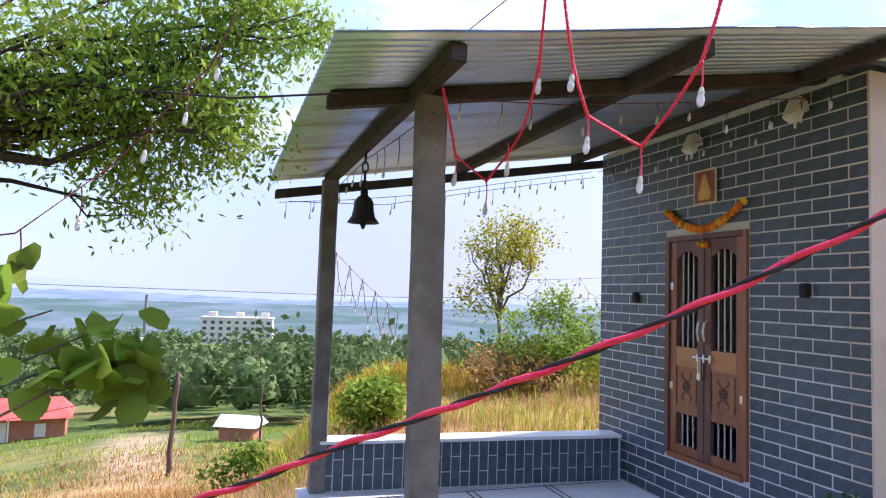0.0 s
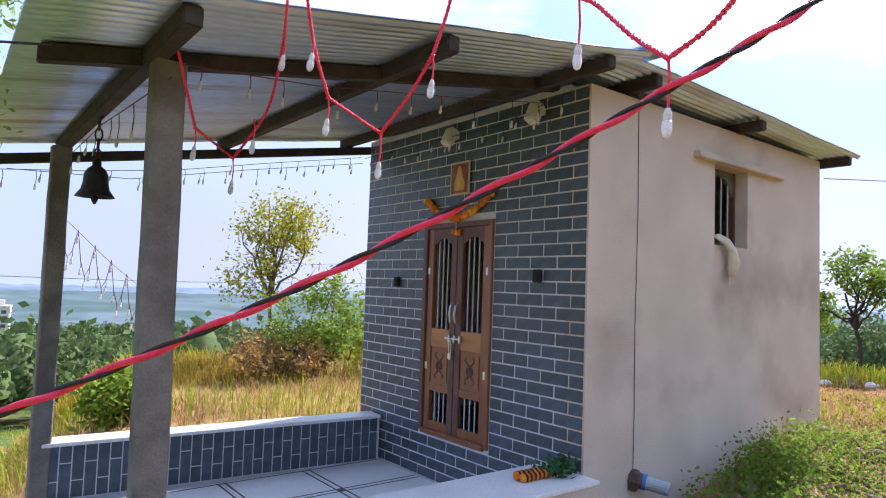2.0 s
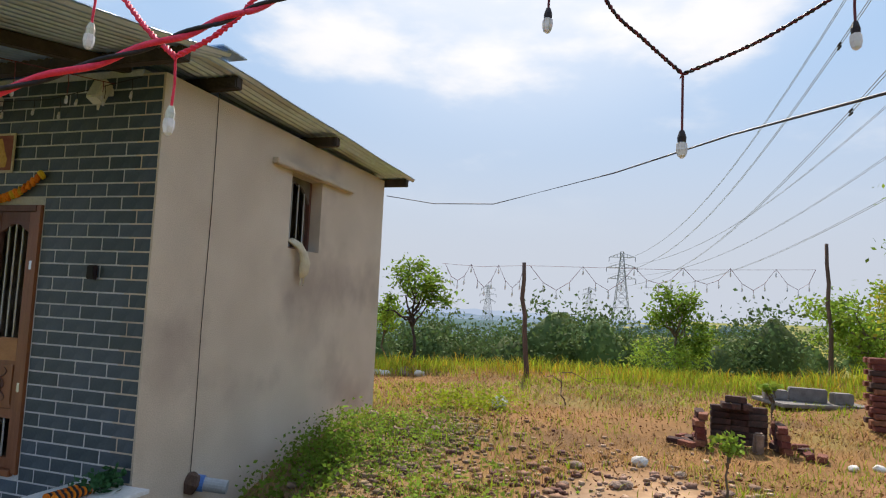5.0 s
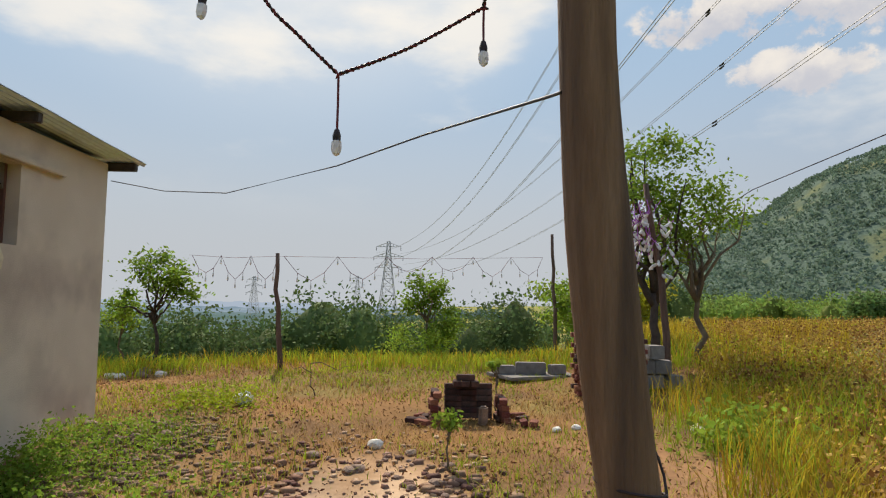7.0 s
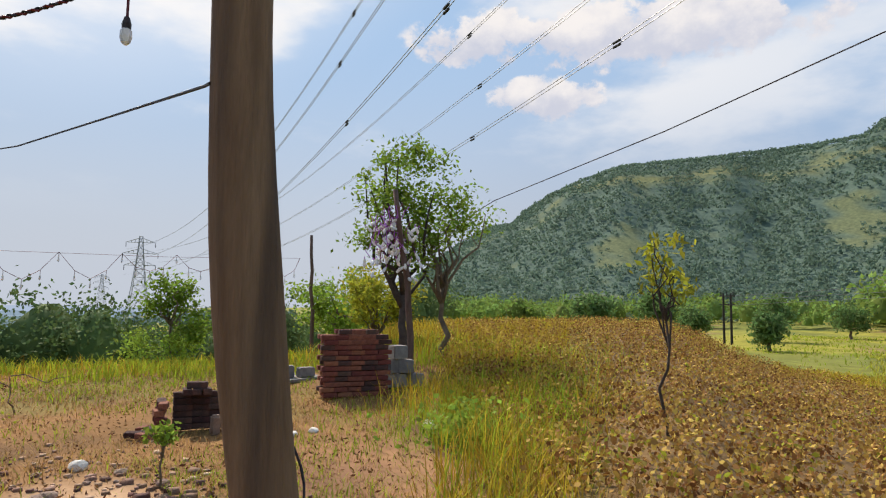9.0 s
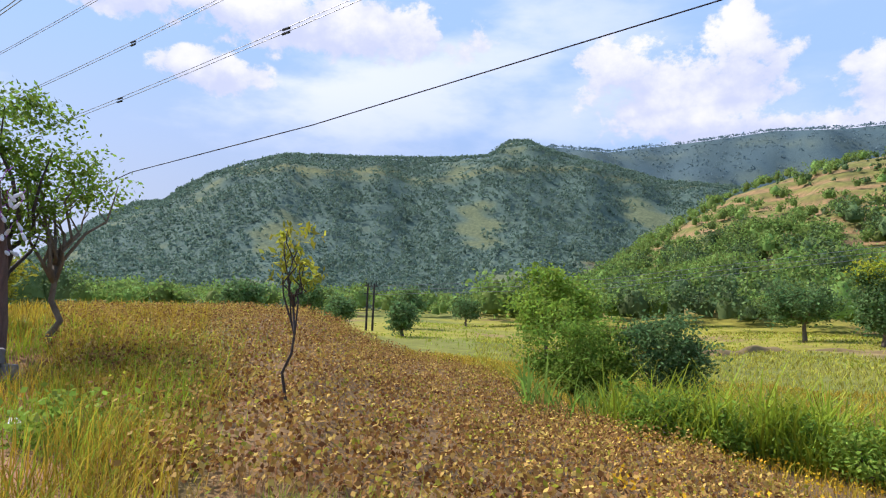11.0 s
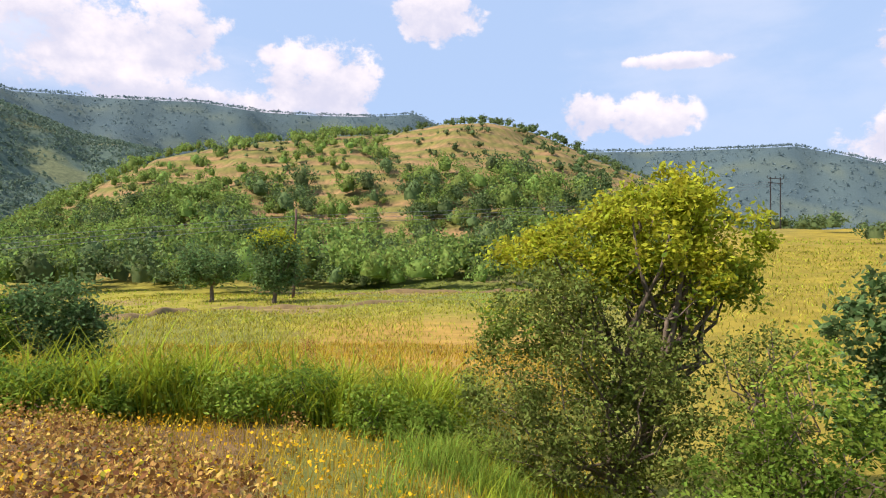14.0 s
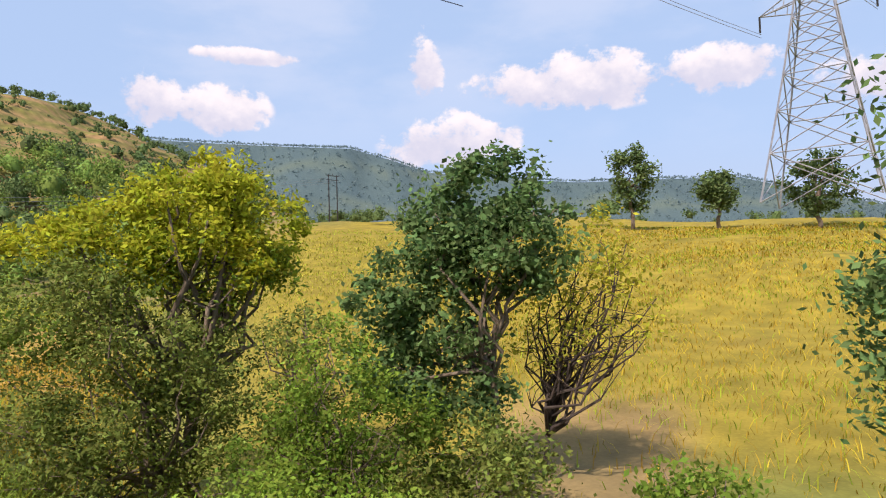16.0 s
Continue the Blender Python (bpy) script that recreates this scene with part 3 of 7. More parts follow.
# concrete posts
def post(x, y, z0, z1, w, lean):
    bm = bmesh.new()
    rnd = random.Random(int(x * 100 + y * 7))
    n = 14
    rings = []
    for i in range(n + 1):
        t = i / n
        s = w / 2 * (1 + rnd.uniform(-0.03, 0.03))
        cx, cy = x + lean * t + rnd.uniform(-0.003, 0.003), y + rnd.uniform(-0.003, 0.003)
        c = 0.16 * s
        ring = [(-s + c, -s), (s - c, -s), (s, -s + c), (s, s - c), (s - c, s), (-s + c, s), (-s, s - c), (-s, -s + c)]
        rings.append([bm.verts.new((cx + a, cy + b, z0 + (z1 - z0) * t)) for a, b in ring])
    for a, b in zip(rings, rings[1:]):
        for k in range(8):
            bm.faces.new((a[k], a[(k + 1) % 8], b[(k + 1) % 8], b[k]))
    bm.faces.new(rings[0][::-1])
    bm.faces.new(rings[-1])
    return tagged(part("porch_post", bm, M_CONC), "rough square grey concrete porch post", "post", "porch posts")


post(1.09, 3.41, -0.62, roof_z(1.0) - 0.10, 0.155, -0.03)
post(0.96, 6.36, -0.62, roof_z(0.96) - 0.10, 0.15, 0.0)

# ---- vegetation ----
def unit(v):
    return v / np.maximum(np.linalg.norm(v, axis=-1, keepdims=True), 1e-9)


def leaf_arrays(rng, centres, size, width=0.5, droop=0.0):
    """A pointed quad leaf at each centre, turned at random."""
    n = len(centres)
    a = unit(rng.normal(size=(n, 3)) * np.array([1, 1, 0.7]) + np.array([0, 0, -droop]))
    b = unit(np.cross(a, rng.normal(size=(n, 3))))
    nrm = np.cross(a, b)
    s = size * rng.uniform(0.6, 1.35, (n, 1))
    V = np.stack([centres - a * s * 0.5, centres + b * s * width * 0.5 - nrm * s * 0.06, centres + a * s * 0.5 - nrm * s * 0.12, centres - b * s * width * 0.5 - nrm * s * 0.06], 1).reshape(-1, 3)
    return V, np.arange(4 * n).reshape(n, 4)


def clump_centres(rng, centre, radii, k, shell=0.5):
    d = unit(rng.normal(size=(k, 3)))
    rad = (shell + (1 - shell) * rng.uniform(0, 1, (k, 1)) ** 0.6) * rng.uniform(0.8, 1.12, (k, 1))
    return np.array(centre) + d * rad * np.array(radii)


def leaf_points(rng, clumps, per, spread):
    n = len(clumps)
    s = spread * rng.uniform(0.55, 1.35, (n, 1, 1))
    p = clumps[:, None, :] + rng.normal(size=(n, per, 3)) * s * np.array([1, 1, 0.75])
    return p.reshape(-1, 3)


def bent(rng, a, b, n=5, wob=0.06):
    a, b = np.array(a, dtype=float), np.array(b, dtype=float)
    L = np.linalg.norm(b - a)
    pts = [a + (b - a) * t + (rng.normal(size=3) * wob * L * math.sin(math.pi * t)) for t in np.linspace(0, 1, n)]
    return pts


def tree(x, y, top, crown, label, leafm, name="tree", category="tree", seed=1, clumps=40, per=120, leaf=0.1, spread=0.3, r=0.08, bark=None, limbs=7, z=None, shell=0.5, lobes=None, width=0.5, twigs=0, fork=0.45, group="", droop=0.2, lean=(0, 0), tips=None):
    """A tree: tapered trunk with limbs and twigs, and a crown of leaf clumps in one or more lobes (dx, dy, z above base, rx, ry, rz)."""
    rng = np.random.default_rng(seed)
    z0 = (gz(x, y) if z is None else z) - 0.05
    root = thing(name, label, category, (x, y, z0), group)
    h = top - z0
    lobes = lobes or [crown]
    cl = []
    for lx, ly, lz, rx, ry, rz in lobes:
        k = max(4, int(clumps * rx * ry * rz / max(1e-9, sum(q[3] * q[4] * q[5] for q in lobes))))
        cl.append(clump_centres(rng, (lx, ly, lz), (rx, ry, rz), k, shell))
    cl = np.vstack(cl)
    cl[:, 2] = np.maximum(cl[:, 2], 0.08 * h)
    bm = bmesh.new()
    fk = np.array([lean[0] * fork, lean[1] * fork, h * fork])
    tp = bent(rng, (0, 0, -0.1), fk, 6, 0.04)
    add_tube(bm, tp, [r * (1.25 - 0.5 * i / 5) for i in range(6)], 8)
    picks = cl[rng.permutation(len(cl))[:limbs]]
    for c in picks:
        pts = bent(rng, tp[-1] if rng.random() < 0.6 else tp[-2], c, 6, 0.08)
        add_tube(bm, pts, [r * 0.6 * (1 - 0.85 * i / 5) + 0.004 for i in range(6)], 6)
        for _ in range(twigs):
            s = pts[rng.integers(2, 5)]
            e = cl[np.argmin(np.linalg.norm(cl - s - rng.normal(size=3) * 0.5, axis=1))]
            add_tube(bm, bent(rng, s, e, 4, 0.1), [r * 0.2, r * 0.15, r * 0.1, 0.003], 5)
    part("trunk", bm, bark or M_BARK, root, smooth=True)
    P = leaf_points(rng, cl, per, spread)
    # leaves above the given height take the second material
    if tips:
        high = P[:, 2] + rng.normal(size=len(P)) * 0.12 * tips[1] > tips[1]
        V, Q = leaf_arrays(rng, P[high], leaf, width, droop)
        mesh_np("yellow_green_leaves", V, Q, tips[0], root, "yellow-green leaves in the upper crown")
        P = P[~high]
    V, Q = leaf_arrays(rng, P, leaf, width, droop)
    mesh_np("crown", V, Q, leafm, root)
    return root


# trees and shrubs on the town side
tree(5.69, 12.79, 3.25, None, "thin young tree with sparse olive leaves", L_YELLOW, seed=11, clumps=60, per=75, leaf=0.085, spread=0.2, r=0.045, bark=M_BARK, limbs=14, fork=0.5, twigs=2, lobes=[(0.1, 0, 2.9, 0.8, 0.8, 0.75), (-0.5, 0, 2.0, 0.55, 0.5, 0.6), (0.6, 0, 2.8, 0.5, 0.5, 0.5)])
tree(6.25, 11.5, 1.5, (0, 0, 1.1, 1.1, 0.9, 0.9), "bright green wild shrub on the slope", L_LIME, "shrub", "shrub", 12, 40, 120, 0.09, 0.17, 0.03, limbs=20, fork=0.1, twigs=2)
tree(5.2, 11.2, 0.3, (0, 0, 0.45, 1.2, 0.7, 0.4), "tangled dry brush heap with thin twigs", L_STRAW, "dry_brush", "shrub", 13, 36, 60, 0.09, 0.16, 0.02, bark=M_BARK, limbs=34, fork=0.12, twigs=3)
tree(7.2, 10.6, 0.5, (0, 0, 0.4, 0.7, 0.6, 0.45), "yellowing weed clump beside the house", L_YELLOW, "shrub", "shrub", 14, 20, 80, 0.08, 0.15, 0.02, limbs=8, fork=0.1)
tree(2.13, 9.26, 0.05, (0, 0, 0.38, 0.40, 0.38, 0.33), "bright green leafy bush in dry grass", L_LIME, "bush", "bush", 15, 26, 70, 0.11, 0.11, 0.02, limbs=8, fork=0.15)
tree(0.5, 11.6, -1.5, (0, 0, 0.35, 0.6, 0.5, 0.35), "low green bush on the hillside", L_GREEN, "bush", "bush", 16, 20, 70, 0.11, 0.13, 0.02, limbs=6, fork=0.15)

# the neem-like tree beside the porch: trunk stands past the view, boughs hang into it
def big_tree():
    rng = np.random.default_rng(21)
    x, y = -2.6, 4.3
    z0 = gz(x, y) - 0.05
    root = thing("tree", "large neem tree with fine hanging green leaves", "tree", (x, y, z0))
    bm = bmesh.new()
    tp = bent(rng, (0, 0, -0.1), (0.2, 0.1, 2.7), 6, 0.03)
    add_tube(bm, tp, [0.2, 0.17, 0.155, 0.15, 0.14, 0.12], 10)
    cl = []
    for lx, ly, lz, rx, ry, rz, k in ((0.6, 0.3, 4.3, 2.0, 1.2, 0.8, 64), (1.9, 0.3, 3.5, 0.75, 0.6, 0.62, 50), (1.2, 0.2, 3.3, 0.85, 0.5, 0.4, 40), (2.75, 0.3, 4.0, 0.5, 0.45, 0.35, 22), (2.4, 0.3, 3.3, 0.38, 0.4, 0.42, 22), (-1.4, 0.2, 3.7, 1.2, 1.2, 0.9, 24), (1.35, 0.45, 3.12, 0.5, 0.4, 0.2, 14), (1.8, 0.5, 3.08, 0.35, 0.3, 0.22, 10), (2.02, 0.6, 2.82, 0.16, 0.25, 0.26, 9), (2.62, 0.55, 3.2, 0.25, 0.3, 0.25, 8)):
        cl.append(clump_centres(rng, (lx, ly, lz - z0 * 0), (rx, ry, rz), k, 0.3))
    cl = np.vstack(cl)
    for c in cl[::5]:
        pts = bent(rng, tp[-1], c, 7, 0.025)
        add_tube(bm, pts, [0.05, 0.04, 0.03, 0.022, 0.015, 0.01, 0.005], 6)
        for q in range(2):
            e = c + rng.normal(size=3) * 0.1
            add_tube(bm, bent(rng, pts[5], e, 4, 0.1), [0.009, 0.007, 0.005, 0.003], 5)
    part("trunk", bm, M_BARK_D, root, smooth=True)
    P = leaf_points(rng, cl, 110, 0.15)
    P[:, 2] -= np.abs(rng.normal(size=len(P))) * 0.07
    V, Q = leaf_arrays(rng, P, 0.062, 0.36, 0.9)
    mesh_np("crown", V, Q, L_LIME, root)
    V, Q = leaf_arrays(rng, leaf_points(rng, cl[158:178:2], 46, 0.12), 0.075, 0.6, 0.5)
    mesh_np("yellow_green_leaves", V, Q, L_LIME, root, "pale yellow-green leaves in the upper crown")


big_tree()


def broadleaf_branch():
    """A long branch with large round leaves reaching past the camera from a low shrub."""
    rng = np.random.default_rng(22)
    x, y = -1.9, 2.3
    z0 = gz(x, y) - 0.05
    root = thing("broadleaf_shrub", "shrub with large round green leaves on thin branches", "shrub", (x, y, z0))
    o = np.array([x, y, z0])
    bm = bmesh.new()
    add_tube(bm, bent(rng, (0, 0, -0.05), (0.15, 0.05, 1.0), 5, 0.05), [0.03, 0.027, 0.024, 0.022, 0.02], 7)
    tips = []
    for a in ((-0.34, 2.58, 1.16), (-0.56, 2.6, 1.40), (-0.66, 2.62, 1.56), (-0.26, 2.62, 1.24), (-0.40, 2.55, 1.34)):
        e = np.array(a) - o
        pts = bent(rng, (0.15, 0.05, 1.0), e, 7, 0.05)
        add_tube(bm, pts, [0.014, 0.012, 0.010, 0.008, 0.006, 0.005, 0.003], 6)
        tips.append(pts)
    part("stem", bm, M_BARK, root, smooth=True)
    V, Q, n = [], [], 0
    spots = []
    for j, pts in enumerate(tips):
        for k in range(7):
            i = rng.integers(5, 7)
            spots.append(np.array(pts[i]) + rng.normal(size=3) * np.array([0.06, 0.06, 0.055]))
    for k in range(30):
        spots.append(np.array((-0.30, 2.58, 1.18)) - o + rng.normal(size=3) * np.array([0.055, 0.06, 0.075]))
    for c in spots:
        s = rng.uniform(0.07, 0.14)
        a = unit(rng.normal(size=3) * np.array([1, 1, 0.5]) + np.array([0, 0, -0.8]))
        b = unit(np.cross(a, rng.normal(size=3)))
        nr = np.cross(a, b)
        ring = []
        for q in range(8):
            t = 2 * math.pi * q / 8
            rr = 1.0 - 0.12 * math.cos(t)
            ring.append(c + a * s * 0.62 * math.cos(t) * rr + b * s * 0.5 * math.sin(t) - nr * s * 0.22 * abs(math.sin(t)))
        V += [c + nr * s * 0.05] + ring
        for q in range(0, 8, 2):
            Q.append((n, n + 1 + q, n + 1 + (q + 1) % 8, n + 1 + (q + 2) % 8))
        n += 9
    mesh_np("leaves", V, Q, L_LIME, root, smooth=True)


broadleaf_branch()

# trees round the yard
tree(14.82, 4.93, 2.6, None, "small roadside tree with rounded green crown", L_GREEN, seed=31, clumps=30, per=75, leaf=0.10, spread=0.15, r=0.04, bark=M_BARK_D, limbs=12, twigs=1, fork=0.45, lobes=[(0, 0.0, 2.1, 0.55, 0.55, 0.42), (0, -0.45, 1.8, 0.35, 0.35, 0.3), (0, 0.75, 1.5, 0.3, 0.3, 0.2)], lean=(0, 0.3))
tree(15.6, 6.1, 1.7, (0, 0, 1.4, 0.5, 0.5, 0.35), "thin sapling behind the house", L_LIME, "sapling", "tree", 32, 16, 60, 0.1, 0.14, 0.025, limbs=6, fork=0.6)
tree(18.35, -0.99, 2.4, None, "slim young tree with airy green leaves", L_GREEN, seed=33, clumps=30, per=90, leaf=0.11, spread=0.16, r=0.04, limbs=10, fork=0.45, lobes=[(0, 0.1, 1.9, 0.55, 0.6, 0.55), (0, -0.45, 1.2, 0.4, 0.4, 0.35)])
tree(18.3, -0.8, 1.0, (0, 0, 0.6, 0.8, 1.0, 0.5), "leafy green undergrowth at a tree foot", L_LIME, "shrub", "shrub", 34, 26, 90, 0.1, 0.18, 0.02, limbs=8, fork=0.1)
tree(13.05, -5.40, 5.2, None, "tall tree with dense dark green crown", L_GREEN, seed=35, clumps=52, per=80, leaf=0.10, spread=0.18, r=0.09, bark=M_BARK_D, limbs=14, fork=0.3, lobes=[(0, 0, 4.0, 0.85, 0.9, 0.7), (0, 0.45, 3.1, 0.7, 0.75, 0.7), (0, -0.3, 2.4, 0.6, 0.7, 0.6)])
tree(13.2, -6.35, 4.5, None, "slender tree with light airy green crown", L_GREEN, seed=36, clumps=38, per=75, leaf=0.10, spread=0.17, r=0.06, bark=M_BARK, limbs=14, fork=0.38, twigs=1, lobes=[(0, 0, 3.2, 0.8, 0.85, 0.65), (0, -0.7, 3.0, 0.45, 0.5, 0.4), (0, 0.55, 2.5, 0.5, 0.5, 0.4)])
tree(20.5, -6.0, 2.6, (0, 0, 1.5, 1.4, 1.4, 1.0), "yellow-green tree beyond the yard", L_LIME, seed=37, clumps=46, per=110, leaf=0.13, spread=0.24, r=0.06, limbs=10, fork=0.35)
tree(16.5, -5.9, 2.2, (0, 0, 1.4, 0.9, 0.9, 0.7), "bushy yellow-green tree beyond brick stack", L_YELLOW, seed=38, clumps=30, per=110, leaf=0.12, spread=0.2, r=0.05, limbs=10, fork=0.3)
tree(6.24, -6.25, 2.3, None, "slender sapling with drooping yellow-green leaves", L_YELLOW, "sapling", "tree", 39, 20, 13, 0.12, 0.08, 0.017, M_BARK_D, 9, twigs=1, fork=0.6, droop=1.0, width=0.4, lobes=[(0, 0, 2.2, 0.22, 0.22, 0.25), (0.1, -0.1, 1.8, 0.34, 0.32, 0.2)])

# valley bushes and trees
tree(10.94, -23.72, 1.65, None, "dense rounded green valley bush", L_GREEN, "bush", "bush", 41, 70, 150, 0.16, 0.30, 0.05, limbs=8, fork=0.15, lobes=[(0, 0, 1.7, 2.0, 1.6, 1.5), (-1.0, 0.5, 0.9, 1.6, 1.3, 0.9)])
tree(8.21, -24.88, 2.1, None, "tall leafy bush with upright green shoots", L_DEEP, "bush", "bush", 42, 60, 150, 0.16, 0.28, 0.05, limbs=8, fork=0.15, lobes=[(0, 0, 1.9, 1.3, 1.2, 1.6), (-0.9, 0, 1.4, 0.9, 0.9, 1.3)])
tree(18.92, -36.5, 4.0, None, "broad green tree in the valley", L_LIME, seed=43, clumps=60, per=110, leaf=0.28, spread=0.5, r=0.12, limbs=8, fork=0.3, lobes=[(0, 0, 3.6, 2.6, 2.2, 1.8), (-2, 0, 2.6, 1.6, 1.6, 1.3)])
tree(3.66, -71.22, 6.8, None, "round-topped tree with yellow crest in the field", L_DEEP, tips=(L_YG, 6.6), seed=44, clumps=70, per=120, leaf=0.36, spread=0.55, r=0.2, limbs=8, fork=0.3, lobes=[(0, 0, 5.6, 2.5, 2.4, 2.2), (0, 0, 2.9, 2.1, 2.1, 1.8)])
tree(10.58, -75.5, 5.5, None, "spreading dark green field tree", L_DEEP, seed=45, clumps=60, per=100, leaf=0.36, spread=0.55, r=0.2, limbs=8, fork=0.35, lobes=[(0, 0, 4.2, 3.2, 2.8, 1.9), (2.2, 0, 3.3, 1.6, 1.6, 1.2)])
tree(-29.4, -117.9, 8.2, (0, 0, 5.2, 1.8, 1.8, 2.0), "small dark tree standing alone in a field", L_DEEP, seed=46, clumps=40, per=60, leaf=0.5, spread=0.6, r=0.2, limbs=5, fork=0.45)
for i, (az, r, h, w) in enumerate(((131, 62, 5.0, 3.2), (134, 70, 4.2, 2.6), (140, 80, 5.0, 3.0), (139.5, 60, 3.0, 2.0), (145, 95, 4.0, 5.0), (126, 55, 3.6, 3.4), (205, 60, 4.0, 3.0))):
    px, py = polar(az, r)
    tree(px, py, gz(px, py) + h, (0, 0, h * 0.62, w / 2, w / 2, h * 0.38), "dark green tree standing in the valley fields", L_DEEP, seed=50 + i, clumps=36, per=70, leaf=0.36, spread=0.42, r=0.15, limbs=6, fork=0.35, group="valley trees")

# the gully below the camera
def lobed(base, across, rows):
    """Crown lobes from rows (metres across the view of the walk, height, half width, half height)."""
    g = gz(*base) - 0.05
    return [(a * across[0], a * across[1], z - g, w, w, hz) for a, z, w, hz in rows]


big = (-6.72, -12.83)
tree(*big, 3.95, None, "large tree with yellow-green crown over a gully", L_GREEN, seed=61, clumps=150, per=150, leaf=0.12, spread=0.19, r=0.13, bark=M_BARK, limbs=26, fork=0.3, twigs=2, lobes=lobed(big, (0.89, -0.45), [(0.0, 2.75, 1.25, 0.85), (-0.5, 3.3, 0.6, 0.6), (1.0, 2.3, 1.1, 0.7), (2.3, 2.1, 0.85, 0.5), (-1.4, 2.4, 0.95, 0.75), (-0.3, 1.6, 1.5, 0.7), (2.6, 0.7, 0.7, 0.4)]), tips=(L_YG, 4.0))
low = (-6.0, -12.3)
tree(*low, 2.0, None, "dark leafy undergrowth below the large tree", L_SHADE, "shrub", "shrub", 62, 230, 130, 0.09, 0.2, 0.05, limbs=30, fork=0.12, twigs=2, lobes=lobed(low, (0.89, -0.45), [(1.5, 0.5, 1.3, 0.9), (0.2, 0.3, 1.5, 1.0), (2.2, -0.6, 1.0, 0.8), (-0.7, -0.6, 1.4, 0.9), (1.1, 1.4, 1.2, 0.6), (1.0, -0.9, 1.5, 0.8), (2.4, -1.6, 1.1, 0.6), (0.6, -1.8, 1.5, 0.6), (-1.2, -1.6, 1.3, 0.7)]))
tree(-7.9, -10.9, 2.3, None, "grey-barked tangled shrub with thin branches", L_SHADE, "shrub", "shrub", 63, 60, 80, 0.085, 0.2, 0.06, limbs=34, fork=0.2, twigs=3, lobes=[(0, 0, 2.6, 0.8, 0.8, 1.2), (0.2, 0.4, 1.4, 1.0, 0.9, 0.9)])
glossy = (-9.66, -8.05)
tree(*glossy, 3.75, None, "green tree with glossy leaves and pale trunk", L_DEEP, seed=64, clumps=190, per=115, leaf=0.12, spread=0.17, r=0.07, bark=M_BARK, limbs=24, fork=0.42, twigs=2, width=0.6, lobes=lobed(glossy, (0.616, -0.788), [(0.0, 2.75, 0.85, 0.7), (0.9, 2.1, 0.9, 0.65), (-0.6, 2.1, 0.8, 0.65), (0.1, 1.5, 1.1, 0.7), (1.8, 1.0, 0.8, 0.6), (1.0, 0.5, 0.9, 0.6), (-1.0, 1.4, 0.55, 0.5), (1.6, -0.2, 0.9, 0.6), (0.5, -0.5, 0.8, 0.6)]))
tree(-10.9, -8.0, 3.0, None, "half-bare dark tree with few yellow leaves", L_YELLOW, seed=65, clumps=64, per=36, leaf=0.10, spread=0.2, r=0.05, bark=M_BARK_D, limbs=34, fork=0.22, twigs=5, lobes=[(-0.3, 0.9, 4.1, 0.9, 1.0, 0.8), (-0.3, 1.3, 3.2, 0.9, 1.0, 0.8), (0, 0.3, 2.8, 0.8, 0.8, 0.9)], lean=(-0.3, 0.8))
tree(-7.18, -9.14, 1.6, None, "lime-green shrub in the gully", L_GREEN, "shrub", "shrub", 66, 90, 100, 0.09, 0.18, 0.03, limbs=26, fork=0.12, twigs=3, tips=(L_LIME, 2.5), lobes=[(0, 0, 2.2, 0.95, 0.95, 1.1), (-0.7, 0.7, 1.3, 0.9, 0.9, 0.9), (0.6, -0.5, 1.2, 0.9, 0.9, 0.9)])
tree(-8.5, -7.6, -0.3, (0, 0, 0.9, 1.1, 1.1, 0.8), "dark green undergrowth in the gully", L_SHADE, "shrub", "shrub", 67, 50, 120, 0.10, 0.22, 0.03, limbs=16, fork=0.12, twigs=1)
tree(-5.4, -8.6, -0.75, None, "leafy green shrub on the bank", L_LIME, "shrub", "shrub", 68, 50, 110, 0.085, 0.19, 0.02, limbs=14, fork=0.12, twigs=1, lobes=[(0, 0, 0.6, 1.1, 1.0, 0.55), (-0.9, 0.8, 0.5, 0.8, 0.8, 0.5)])
tree(-7.51, -3.9, -0.1, (0, 0, 0.75, 0.55, 0.55, 0.45), "low shrub with dark oval leaves on the bank", L_GREEN, "shrub", "shrub", 69, 26, 40, 0.09, 0.13, 0.02, limbs=18, fork=0.15, twigs=1)
tree(-7.4, -1.64, 3.9, None, "dark-leaved tree at the edge of the bank", L_DEEP, seed=70, clumps=90, per=170, leaf=0.085, spread=0.18, r=0.09, bark=M_BARK_D, limbs=18, fork=0.4, lobes=[(0.1, 0.0, 2.4, 0.75, 0.75, 0.8), (0.2, 0.35, 4.1, 0.6, 0.6, 0.8)])
for i, (x, y, zt, w, h) in enumerate(((-86.7, -42.2, 19.0, 6.6, 7.6), (-95.7, -33.4, 14.5, 5.6, 4.2), (-94.0, -20.3, 15.6, 7.6, 6.4))):
    z0 = gz(x, y)
    tree(x, y, zt, (0, 0, (zt - z0) - h * 0.62, w / 2, w / 2, h * 0.62), "dark round tree on the grassy ridge", L_FAR, seed=80 + i, clumps=44, per=80, leaf=0.55, spread=0.6, r=0.25, limbs=6, fork=0.5, group="ridge trees")

